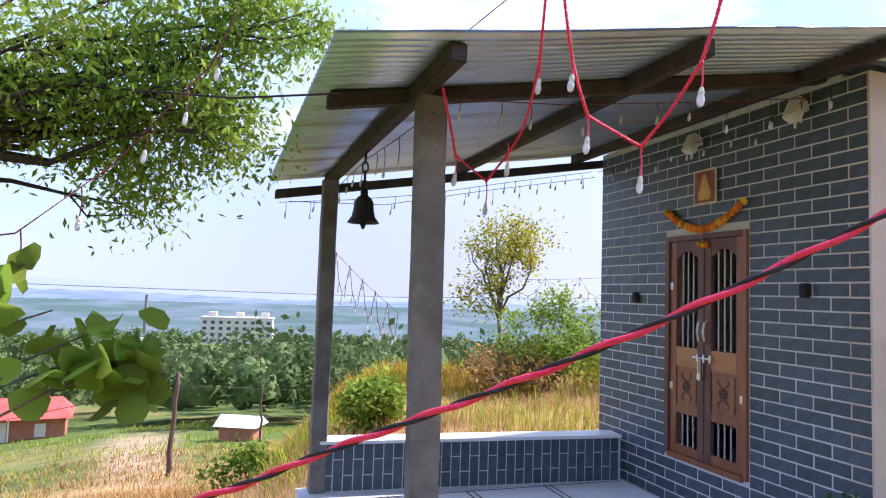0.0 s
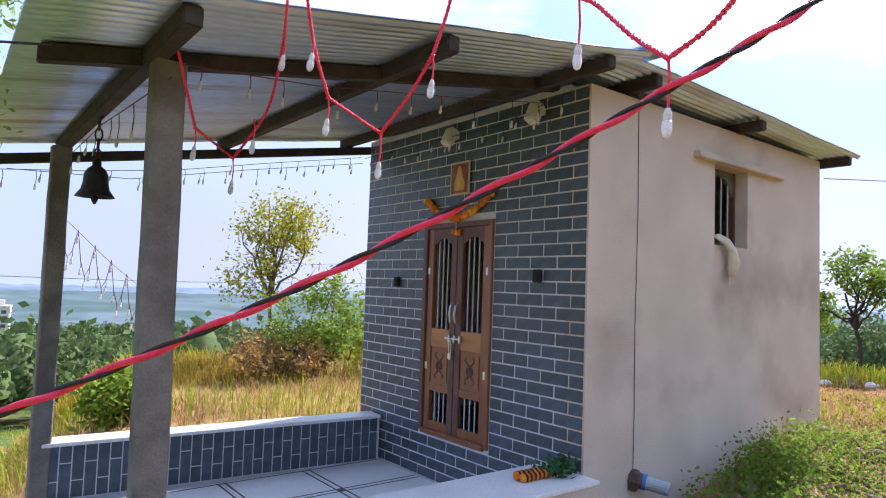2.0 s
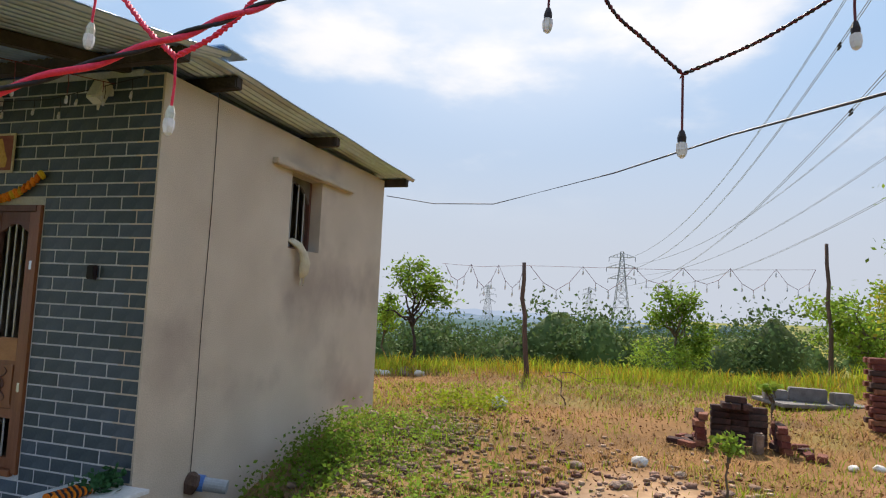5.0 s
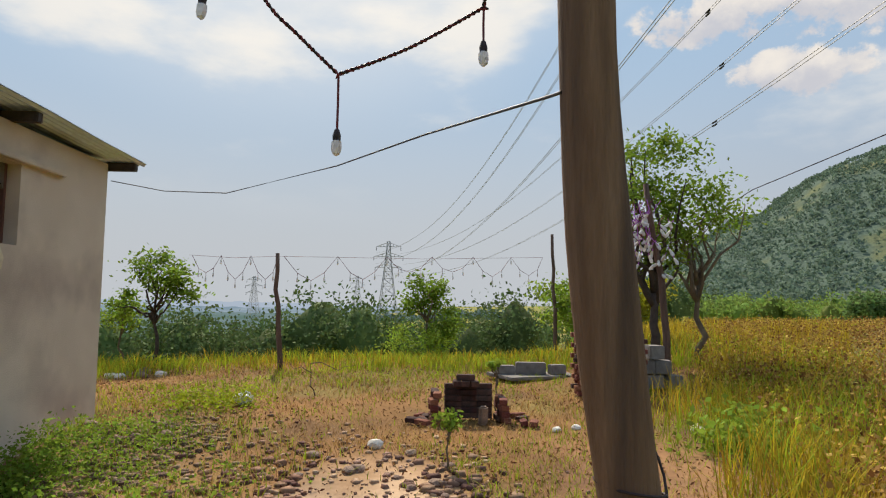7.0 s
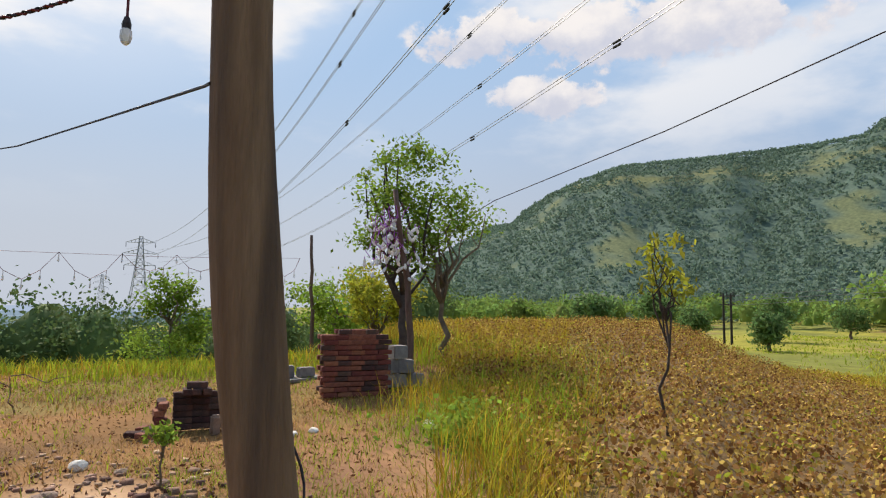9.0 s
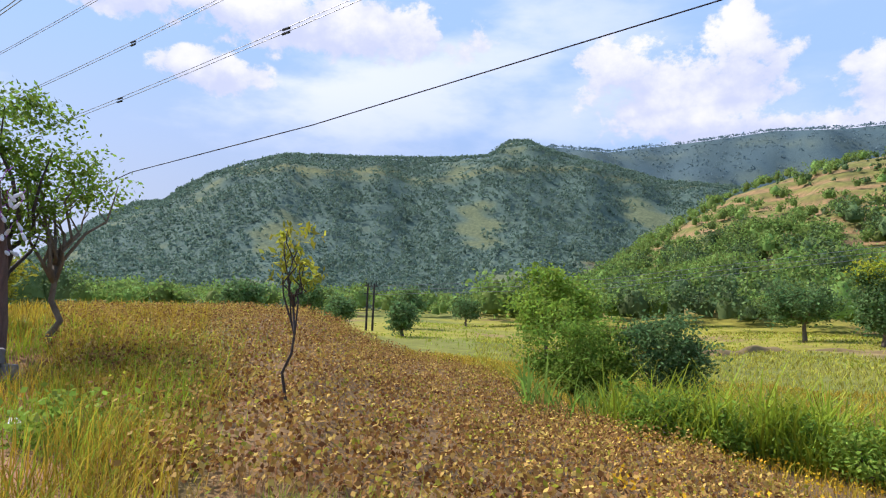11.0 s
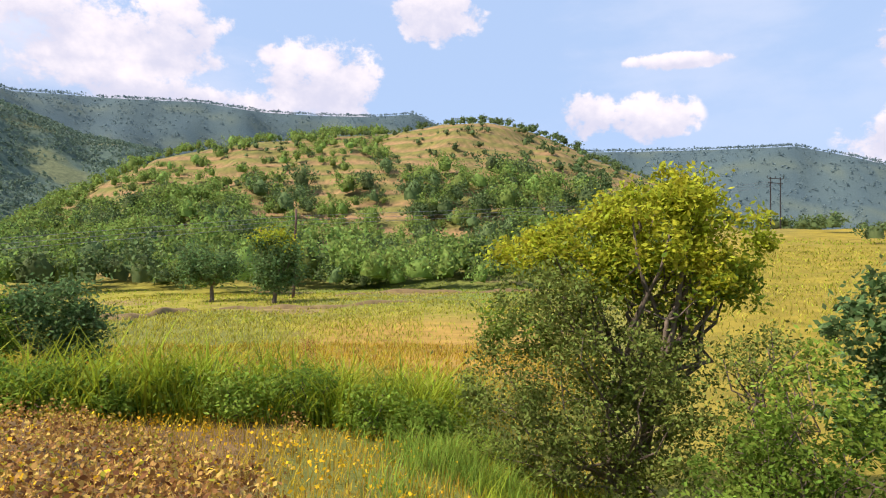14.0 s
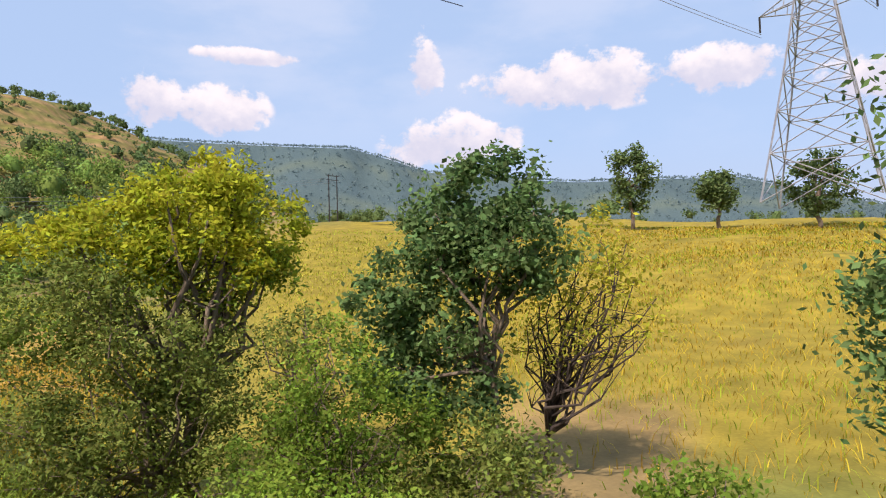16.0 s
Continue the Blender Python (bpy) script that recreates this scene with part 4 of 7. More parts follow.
# woods beyond the yard and towards the town
def domes(rng, x, y, z, w, h):
    """Uneven domes of foliage with ragged rims at x, y, z, of half width w and height h."""
    n = len(x)
    w, h = w[:, None, None], h[:, None, None]
    t = np.linspace(0, 2 * np.pi, 6)[:-1][None, None, :] + rng.uniform(0, 6.28, (n, 1, 1))
    ring = np.array([0.85, 1.0, 0.3])[None, :, None] * rng.uniform(0.65, 1.3, (n, 3, 5))
    up = np.array([0.0, 0.5, 1.0])[None, :, None] + rng.uniform(-0.12, 0.12, (n, 3, 5))
    V = np.stack([x[:, None, None] + ring * w * np.cos(t), y[:, None, None] + ring * w * np.sin(t), z[:, None, None] + up * h], -1)
    a = np.arange(5)
    f = np.concatenate([np.stack([a + 5 * q, (a + 1) % 5 + 5 * q, (a + 1) % 5 + 5 * q + 5, a + 5 * q + 5], -1) for q in (0, 1)] + [np.array([[10, 11, 12, 13]])])
    return V.reshape(-1, 3), (np.arange(n)[:, None, None] * 15 + f[None]).reshape(-1, 4)


def wood_belt(name, label, leafm, n, az0, az1, r0, r1, h0, h1, seed, quads=150, keep=None, leaf_k=0.16, core=True):
    """One mesh of many far trees: each a crown of leaf clumps on a stub of trunk."""
    rng = np.random.default_rng(seed)
    az, r = np.radians(rng.uniform(az0, az1, n)), np.sqrt(rng.uniform(r0 * r0, r1 * r1, n))
    x, y = CENTRE[0] + r * np.sin(az), CENTRE[1] + r * np.cos(az)
    if keep is not None:
        k = keep(x, y, rng)
        x, y = x[k], y[k]
    n = len(x)
    z = ground_z(x, y)
    h = rng.uniform(h0, h1, n) * rng.uniform(0.75, 1.15, n)
    nc = max(3, quads // 14)
    d = unit(rng.normal(size=(n, nc, 3)))
    d[..., 2] = np.abs(d[..., 2]) * 1.2 - 0.35
    base = np.stack([x, y, z + h * 0.52], -1)[:, None, :]
    asp = rng.uniform(0.45, 0.78, (n, 1, 1))
    c = base + d * rng.uniform(0.35, 1.0, (n, nc, 1)) * h[:, None, None] * np.concatenate([asp, asp, np.full_like(asp, 0.42)], -1)
    p = c[:, :, None, :] + rng.normal(size=(n, nc, quads // nc, 3)) * h[:, None, None, None] * 0.085
    sz = np.repeat(h * leaf_k, nc * (quads // nc))[:, None]
    pts = p.reshape(-1, 3)
    m = len(pts)
    a = unit(rng.normal(size=(m, 3)))
    b = unit(np.cross(a, rng.normal(size=(m, 3))))
    s = sz * rng.uniform(0.6, 1.3, (m, 1))
    V = np.stack([pts - a * s / 2, pts + b * s * 0.32, pts + a * s / 2, pts - b * s * 0.32], 1).reshape(-1, 3)
    Q = np.arange(4 * m).reshape(m, 4)
    if core:
        Vc, Qc = domes(rng, x, y, z + h * 0.26, h * asp[:, 0, 0] * 0.42, h * 0.46)
        V, Q = np.vstack([V, Vc]), np.vstack([Q, Qc + 4 * m])
    ob = mesh_np(name, V, Q, leafm)
    return tagged(ob, label, "woodland", kind="stuff")


wood_belt("woods", "belt of dark green trees beyond the yard", L_FAR, 150, 55, 99, 34, 62, 3.2, 6.0, 101, 1150, leaf_k=0.042)
wood_belt("woods", "green trees along the foot of the yard slope", L_FAR, 26, 96, 112, 40, 80, 3, 5.5, 102, 800, leaf_k=0.05)
wood_belt("woods", "dark green trees on the slope towards the town", L_FAR, 270, -4, 50, 55, 150, 6, 9.5, 103, 340, leaf_k=0.085)
wood_belt("woods", "green trees scattered in the plain below", L_FAR, 700, -20, 50, 130, 420, 5, 9, 104, 80, lambda x, y, rng: (np.abs(x / y - 0.026) > 0.055) | (y > 350), leaf_k=0.14)
wood_belt("woods", "green trees scattered round the road and red-roofed house", L_FAR, 34, -20, 4, 72, 130, 5, 8, 105, 400, leaf_k=0.09)
wood_belt("far_plain_trees", "hazy dark trees of the distant plain", L_PLAIN_HAZE, 1500, -20, 100, 400, 880, 8, 13, 106, 26, leaf_k=0.22)


def clearing(s, cut, seed):
    return lambda x, y, rng: lumps(x, y, s, seed) + rng.normal(size=len(x)) * 0.35 > cut


def on_far_hill(x, y, rng):
    dx, dy = x - CENTRE[0], y - CENTRE[1]
    el = np.interp(np.degrees(np.arctan2(dx, dy)) % 360, *SKY_NEAR, left=-5, right=-5)
    glade = lumps(x, y, 38.0, 4.4) + rng.normal(size=len(x)) * 0.25
    return (glade < 0.42) & ((el < 2) | (np.hypot(dx, dy) > 330))


wood_belt("hill_forest", "scrub forest covering the wooded hillside", L_HILL_HAZE, 31000, 106, 192, 240, 662, 2.4, 4.6, 111, 12, on_far_hill, leaf_k=0.4, core=False)
wood_belt("hill_forest", "hazy forest over the far plateau and ridge", L_PLATEAU_HAZE, 9000, 146, 268, 900, 1508, 4.5, 8.5, 110, 8, None, leaf_k=0.5, core=False)
wood_belt("hill_forest", "green scrub at the foot of the wooded hill", L_HILL_HAZE, 2600, 110, 172, 170, 290, 2.4, 4.8, 121, 24, on_far_hill, leaf_k=0.28, core=False)
wood_belt("valley_wood", "green woodland at the foot of the hills", L_WOOD, 480, 146, 212, 95, 190, 3.5, 9.5, 112, 380, clearing(40.0, -0.4, 2.2), leaf_k=0.085)
wood_belt("valley_wood", "darker trees among the woodland at the hill foot", L_FAR, 300, 146, 212, 95, 200, 3.5, 10, 116, 380, clearing(40.0, -0.5, 2.2), leaf_k=0.085)
wood_belt("valley_wood", "green woodland across the valley floor", L_WOOD, 340, 112, 160, 130, 250, 4, 8, 113, 200, clearing(40.0, -0.5, 4.2), leaf_k=0.1)
wood_belt("hill_scrub", "dark shrubs dotted over the grassy brown hill", L_FAR, 380, 170, 214, 200, 294, 0.8, 3.2, 114, 80, None, leaf_k=0.17)
wood_belt("hill_scrub", "green trees climbing the flank of the grassy hill", L_WOOD, 560, 155, 186, 150, 296, 2.5, 6.0, 117, 150, clearing(45.0, -0.5, 3.1), leaf_k=0.12)
wood_belt("hill_scrub", "green trees below the shoulder of the grassy hill", L_FAR, 200, 198, 222, 140, 270, 2.0, 5.0, 118, 90, clearing(45.0, -0.4, 1.1), leaf_k=0.17)
wood_belt("crest_scrub", "dark shrubs along the crest of the grassy hill", L_FAR, 60, 180, 206, 286, 301, 2.4, 5.6, 119, 160, clearing(18.0, -0.3, 2.1), leaf_k=0.15)
wood_belt("ridge_scrub", "dark shrubs along the grassy ridge", L_FAR, 130, 206, 262, 95, 260, 2.5, 5, 115, 200, clearing(30.0, 0.1, 1.2), leaf_k=0.12)


# ---- grasses and crops ----
def sector(rng, n, az0, az1, r0, r1, power=1.0):
    az = np.radians(rng.uniform(az0, az1, n))
    r = r0 + (r1 - r0) * rng.uniform(0, 1, n) ** power
    return CENTRE[0] + r * np.sin(az), CENTRE[1] + r * np.cos(az)


def outside_house(x, y):
    return ~((x > 0.3) & (x < XB + 0.05) & (y > YS - 0.32) & (y < 7.0)) & ~((x > XF) & (x < XB + 0.05) & (y > YS - 0.06) & (y < 7.0))


def blades(name, label, m, x, y, h, w, seed, lean=0.45, tufts=0.0, kinks=2, category="grass"):
    """Bent two-piece grass blades as one mesh."""
    rng = np.random.default_rng(seed)
    k = outside_house(x, y)
    x, y = x[k], y[k]
    if tufts:
        x, y = x + rng.normal(size=len(x)) * tufts, y + rng.normal(size=len(x)) * tufts
    n = len(x)
    z = ground_z(x, y) - 0.01
    r = np.hypot(x - CENTRE[0], y - CENTRE[1])
    hh = h * rng.uniform(0.45, 1.25, n) * (1 + 0.4 * lumps(x, y, 1.3, seed * 0.37) + 0.25 * lumps(x, y, 0.5, seed * 0.11))
    hh = np.maximum(hh, 0.02)
    ww = np.maximum(w, r * 0.0011) * rng.uniform(0.7, 1.3, n)
    t = rng.uniform(0, 2 * np.pi, n)
    d = np.stack([np.cos(t), np.sin(t), np.zeros(n)], -1)
    s = np.stack([-np.sin(t), np.cos(t), np.zeros(n)], -1)
    ln = (lean * rng.uniform(0.2, 1.3, n) * hh)[:, None]
    p0 = np.stack([x, y, z], -1)
    up = np.array([0, 0, 1.0])
    p1 = p0 + up * (hh * 0.6)[:, None] + d * ln * 0.35
    p2 = p0 + up * (hh * 0.95)[:, None] + d * ln
    W = ww[:, None]
    V = np.stack([p0 - s * W * 0.5, p0 + s * W * 0.5, p1 + s * W * 0.45, p1 - s * W * 0.45, p2 + s * W * 0.1, p2 - s * W * 0.1], 1).reshape(-1, 3)
    b = np.arange(n)[:, None] * 6
    Q = np.concatenate([b + np.array([0, 1, 2, 3]), b + np.array([3, 2, 4, 5])], 0)
    return tagged(mesh_np(name, V, Q, m), label, category, kind="stuff")


def patchy(rng, x, y, s, cut, seed):
    k = lumps(x, y, s, seed) + rng.normal(size=len(x)) * 0.3 > cut
    return x[k], y[k]


R = np.random.default_rng(200)
not_bare = lambda x, y: (((x - 5.2) / 1.7) ** 2 + ((y + 0.25) / 0.85) ** 2 > 1.0) | (R.uniform(size=len(x)) < 0.06)


def yard(n, a0, a1, r0, r1, p=1.0):
    x, y = sector(R, n, a0, a1, r0, r1, p)
    k = not_bare(x, y)
    return x[k], y[k]


x, y = yard(60000, 40, 122, 2.2, 18, 0.8)
x, y = patchy(R, x, y, 1.3, -0.35, 1.5)
blades("yard_grass", "short dry straw-coloured grass of the yard", L_STRAW, x, y, 0.07, 0.007, 201, 1.3)
x, y = yard(46000, 40, 122, 2.2, 18, 0.8)
x, y = patchy(R, x, y, 2.1, 0.0, 3.5)
blades("yard_grass", "short green grass patches of the yard", L_GRASS, x, y, 0.10, 0.008, 202, 1.0)
x, y = sector(R, 15000, 56, 118, 13.5, 19)
blades("edge_grass", "tall green grass along the yard edge", L_GRASS, *patchy(R, x, y, 2.0, -0.2, 2.5), 0.26, 0.012, 203, 0.7)
x, y = sector(R, 3500, 56, 118, 14, 19)
blades("edge_grass", "tall yellow grass along the yard edge", L_GOLD, x, y, 0.28, 0.012, 204, 0.8)


def right_of_yard(x, y, seed):
    """Keeps the ragged tall growth past the edge of the mown yard."""
    az = np.degrees(np.arctan2(x - CENTRE[0], y - CENTRE[1]))
    k = (az > 113.5 + 4.5 * lumps(x, y, 1.4, seed) + R.normal(size=len(x)) * 1.6) & (az < 123.5 + 4.0 * lumps(x, y, 1.7, seed + 2) + R.normal(size=len(x)) * 2.5)
    return x[k], y[k]


x, y = sector(R, 13500, 103, 133, 3.4, 14)
blades("tall_grass", "tall yellow-green grass beside the crop", L_GOLD, *patchy(R, *right_of_yard(x, y, 3.3), 1.1, -0.1, 2.3), 0.45, 0.010, 205, 0.7)
x, y = sector(R, 11000, 103, 134, 3.2, 16)
blades("tall_grass", "tall green grass stems beside the crop", L_GRASS, *patchy(R, *right_of_yard(x, y, 1.3), 1.3, -0.1, 5.3), 0.45, 0.010, 206, 0.6)
x, y = sector(R, 4000, 106, 124, 15, 30)
blades("tall_grass", "pale grass heads on the rise", L_GOLD, x, y, 0.4, 0.016, 207, 0.6)
x, y = sector(R, 9000, 130, 160, 2.2, 4.6)
blades("bank_grass", "mixed long grass on the near bank", L_GRASS, *patchy(R, x, y, 1.2, -0.2, 4.1), 0.35, 0.008, 208, 0.7)
x, y = sector(R, 8000, 126, 200, 2.2, 6)
blades("bank_grass", "dry long grass on the near bank", L_STRAW, *patchy(R, x, y, 1.5, -0.1, 1.1), 0.32, 0.007, 209, 0.8)
# strip and valley floor
x, y = sector(R, 46000, 140, 206, 5, 34, 0.8)
k = np.hypot(x - CENTRE[0], y - CENTRE[1]) > np.interp(np.degrees(np.arctan2(x - CENTRE[0], y - CENTRE[1])) % 360, [121, 142, 157, 168, 175, 181, 190], [32, 26, 17, 12.5, 10.0, 8.0, 5.0]) - 0.5
blades("field_grass", "yellow-green grass between the crop and the gully", L_GOLD, *patchy(R, x[k], y[k], 4.0, -0.9, 1.9), 0.22, 0.012, 210, 0.7)
x, y = sector(R, 34000, 150, 232, 24, 95, 0.7)
blades("field_grass", "golden meadow of the valley floor", L_FIELD, *patchy(R, x, y, 12.0, -0.25, 2.9), 0.24, 0.02, 211, 1.3)
x, y = sector(R, 24000, 136, 232, 24, 110, 0.7)
blades("field_grass", "green meadow of the valley floor", L_GRASS, *patchy(R, x, y, 12.0, 0.0, 5.9), 0.24, 0.02, 212, 1.3)
x, y = sector(R, 30000, 226, 270, 12, 105, 0.75)
blades("meadow_grass", "golden grass meadow rising to the ridge", L_GOLD, *patchy(R, x, y, 7.0, -0.35, 4.4), 0.26, 0.02, 213, 1.3)
x, y = sector(R, 22000, 226, 270, 12, 105, 0.75)
blades("meadow_grass", "greener bands of the rising meadow", L_GRASS, *patchy(R, x, y, 7.0, 0.1, 6.4), 0.28, 0.02, 221, 1.2)
x, y = sector(R, 9000, 196, 232, 4, 14)
blades("bank_grass", "bright green grass on the gully bank", L_GRASS, *patchy(R, x, y, 1.5, -0.3, 6.1), 0.42, 0.012, 214, 0.8)
x, y = sector(R, 15000, 146, 190, 20, 60, 0.9)
blades("field_grass", "yellow-green meadow grass past the gully", L_FIELD, *patchy(R, x, y, 6.0, -0.7, 3.9), 0.24, 0.02, 223, 1.2)
x, y = sector(R, 5200, 190, 201, 9.5, 15.5)
blades("bank_grass", "bright green tall grass at the gully edge", L_LIME, *patchy(R, x + R.normal(size=len(x)) * 0.4, y, 1.6, 0.0, 4.7), 0.45, 0.014, 224, 0.8)
# reeds along the gully
x, y = sector(R, 6400, 157, 195, 14.8, 17.6)
blades("reeds", "tall green reeds along the gully", L_GRASS, *patchy(R, x, y, 0.8, 0.1, 2.7), 1.25, 0.04, 215, 0.85)
x, y = sector(R, 2600, 150, 196, 15.5, 22)
blades("reeds", "dense dark green reeds along the gully", L_GREEN, *patchy(R, x, y, 0.9, 0.15, 5.7), 0.85, 0.05, 216, 1.1)
for i, (a, rr, w, h) in enumerate(((161, 16.4, 0.8, 0.9), (166, 16.0, 0.6, 0.7), (170, 16.6, 0.9, 0.8), (176, 15.6, 0.6, 0.75), (181, 16.4, 0.9, 0.95), (187, 15.6, 0.7, 0.8), (191, 15.2, 0.6, 0.6))):
    sx, sy = polar(a, rr - 1.0)
    tree(sx, sy, gz(sx, sy) + h + 0.5, (0, 0, h * 0.75, w, w * 0.8, h * 0.65), "leafy green shrub among the reeds of the gully", L_LIME if i % 2 else L_GREEN, "shrub", "shrub", 230 + i, 24, 70, 0.11, 0.17, 0.02, limbs=10, fork=0.15, group="gully shrubs")
# slope below the porch
x, y = sector(R, 22000, -14, 42, 6.8, 18, 0.8)
blades("slope_grass", "dry straw grass on the slope", L_STRAW, *patchy(R, x, y, 1.5, -0.4, 2.0), 0.2, 0.009, 217, 0.8)
x, y = sector(R, 8000, 4, 42, 8, 19)
blades("slope_grass", "green grass tufts on the slope", L_GRASS, *patchy(R, x, y, 1.8, 0.0, 3.0), 0.35, 0.011, 218, 0.6)
x, y = sector(R, 3000, 8, 26, 12.5, 15)
blades("slope_grass", "tall golden grass on the crest of the slope", L_GOLD, x, y, 0.36, 0.012, 219, 0.6)
x, y = sector(R, 9000, -20, 12, 12, 40, 0.8)
blades("slope_grass", "dry straw grass lower on the slope", L_STRAW, *patchy(R, x, y, 2.5, -0.5, 7.0), 0.22, 0.02, 222, 0.9)
x, y = sector(R, 14000, -20, 40, 22, 70, 0.8)
blades("slope_grass", "green grass below the slope", L_GRASS, *patchy(R, x, y, 5.0, 0.0, 2.6), 0.3, 0.02, 220, 0.6)


def litter():
    """Dead reddish leaves and stalks strewn over the yard."""
    rng = np.random.default_rng(302)
    x, y = sector(rng, 16000, 44, 124, 2.2, 15, 0.8)
    x, y = patchy(rng, x, y, 1.2, -0.2, 8.0)
    k = outside_house(x, y)
    x, y = x[k], y[k]
    P = np.stack([x, y, ground_z(x, y) + rng.uniform(0.0, 0.035, len(x))], -1)
    V, Q = leaf_arrays(rng, P, 0.05, 0.35)
    tagged(mesh_np("leaf_litter", V, Q, leafmat("dead_leaf", (0.13, 0.06, 0.03), (0.26, 0.12, 0.055), 0.1, 0.5)), "reddish dead leaves and stalks over the yard", "leaf litter", kind="stuff")


litter()


def wild_flowers():
    rng = np.random.default_rng(303)
    x, y = sector(rng, 2600, 158, 202, 7, 16, 0.9)
    x, y = patchy(rng, x, y, 1.6, 0.1, 2.0)
    P = np.stack([x, y, ground_z(x, y) + rng.uniform(0.12, 0.3, len(x))], -1)
    V, Q = leaf_arrays(rng, P, 0.06, 0.9)
    tagged(mesh_np("wild_flowers", V, Q, leafmat("yellow_petal", (0.75, 0.42, 0.02), (0.85, 0.55, 0.03), 0.3, 0.2)), "small orange-yellow wild flowers in the grass", "flowers", kind="stuff")


wild_flowers()


def field_bund(name, label, az0, az1, r0, r1, w, h):
    """A low earth bank between two fields."""
    V, Q = [], []
    n = 60
    for i in range(n + 1):
        t = i / n
        a, r = az0 + (az1 - az0) * t, r0 + (r1 - r0) * t + 1.2 * math.sin(t * 9)
        hh = h * (0.7 + 0.4 * math.sin(t * 23) * math.sin(t * 7)) * min(1, 8 * t, 8 * (1 - t))
        for d, k in ((-w, -0.1), (-w * 0.4, 0.9), (w * 0.3, 1.0), (w, -0.1)):
            x, y = polar(a, r + d)
            V.append((x, y, gz(x, y) + k * hh))
        if i:
            b = 4 * i
            Q += [(b - 4 + k, b - 3 + k, b + 1 + k, b + k) for k in range(3)]
    return tagged(mesh_np(name, V, Q, M_BUND, smooth=True), label, "bank", kind="structure")


M_BUND = mat("bare_bank_earth", (0.13, 0.09, 0.04), (0.21, 0.15, 0.06), 1.5, 0.95, 0.5, 20)
field_bund("field_bund", "low brown earth bank between fields", 161, 171, 50, 58, 0.9, 0.5)
field_bund("field_bund", "long brown earth bank across the meadow", 181, 202, 84, 92, 0.9, 0.5)
field_bund("field_bund", "low earth bank in the far meadow", 150, 163, 88, 96, 0.8, 0.4)
field_bund("field_bund", "low earth bank below the wooded hill", 172, 190, 62, 66, 0.7, 0.35)


def crop_field():
    """Dry brown bean plants in rows, one mesh of leaves on stalks."""
    rng = np.random.default_rng(301)
    x, y = sector(rng, 7600, 113, 181, 4.2, 34, 0.75)
    az = np.degrees(np.arctan2(x - CENTRE[0], y - CENTRE[1]))
    r = np.hypot(x - CENTRE[0], y - CENTRE[1])
    edge = np.interp(az, [113, 142, 157, 168, 175, 181], [34, 26, 17, 12.5, 10.0, 8.5])
    inner = np.interp(az, [113, 118, 122, 134, 145, 160, 181], [12, 8.0, 5.6, 4.6, 4.2, 4.2, 4.6])
    k = (r < edge) & (r > inner)
    x, y, r = x[k], y[k], r[k]
    n = len(x)
    z = ground_z(x, y)
    per = 21
    h = rng.uniform(0.22, 0.48, n)
    P = np.stack([x, y, z], -1)[:, None, :] + np.concatenate([rng.normal(size=(n, per, 2)) * 0.13, rng.uniform(0.1, 1.0, (n, per, 1)) * h[:, None, None]], -1)
    V, Q = leaf_arrays(rng, P.reshape(-1, 3), 0.06, 0.72, 0.6)
    tagged(mesh_np("bean_crop", V, Q, L_BROWN), "field of withered brown bean plants", "crop", kind="stuff")
    k2 = rng.uniform(size=n) < 0.22
    P2 = P[k2][:, :6].reshape(-1, 3)
    V, Q = leaf_arrays(rng, P2 + np.array([0, 0, 0.03]), 0.065, 0.7, 0.4)
    tagged(mesh_np("bean_crop", V, Q, L_YELLOW), "yellowing leaves among the withered bean plants", "crop", kind="stuff")


crop_field()


def weeds(name, label, m, cx, cy, rx, ry, n, h, leaf, seed):
    rng = np.random.default_rng(seed)
    x, y = cx + rng.normal(size=n) * rx, cy + rng.normal(size=n) * ry
    k = outside_house(x, y)
    x, y = x[k], y[k]
    z = ground_z(x, y)
    per = 9
    hh = h * rng.uniform(0.4, 1.2, len(x))
    P = np.stack([x, y, z], -1)[:, None, :] + np.concatenate([rng.normal(size=(len(x), per, 2)) * 0.06, rng.uniform(0.05, 1.0, (len(x), per, 1)) * hh[:, None, None]], -1)
    V, Q = leaf_arrays(rng, P.reshape(-1, 3), leaf, 0.6, 0.0)
    return tagged(mesh_np(name, V, Q, m), label, "weeds", kind="stuff")


weeds("weeds", "green weeds against the plaster wall", L_GREEN, 6.1, 2.5, 0.5, 0.2, 240, 0.26, 0.04, 401)
weeds("weeds", "low yellow-green weeds by the house corner", L_LIME, 7.4, 2.3, 0.8, 0.28, 200, 0.12, 0.035, 402)
weeds("weeds", "green weeds at the foot of the ledge", L_GREEN, 4.9, 2.45, 0.6, 0.2, 110, 0.13, 0.055, 403)
weeds("weeds", "tall dark green weeds at the wall foot", L_GREEN, 5.75, 2.62, 0.35, 0.14, 70, 0.3, 0.04, 407)
weeds("weeds", "yellowing creepers over the dug earth", L_LIME, 6.9, 2.0, 0.6, 0.25, 130, 0.1, 0.032, 408)
weeds("weeds", "yellow-green tuft beside the plastic bag", L_GRASS, 9.4, 2.15, 0.35, 0.4, 160, 0.3, 0.05, 409)
weeds("weeds", "creeping plants in the near yard", L_LIME, 5.2, 1.4, 0.8, 0.4, 180, 0.10, 0.045, 404)
weeds("weeds", "leafy plants on the near bank", L_GREEN, 2.6, -3.6, 0.5, 0.35, 120, 0.36, 0.06, 405)
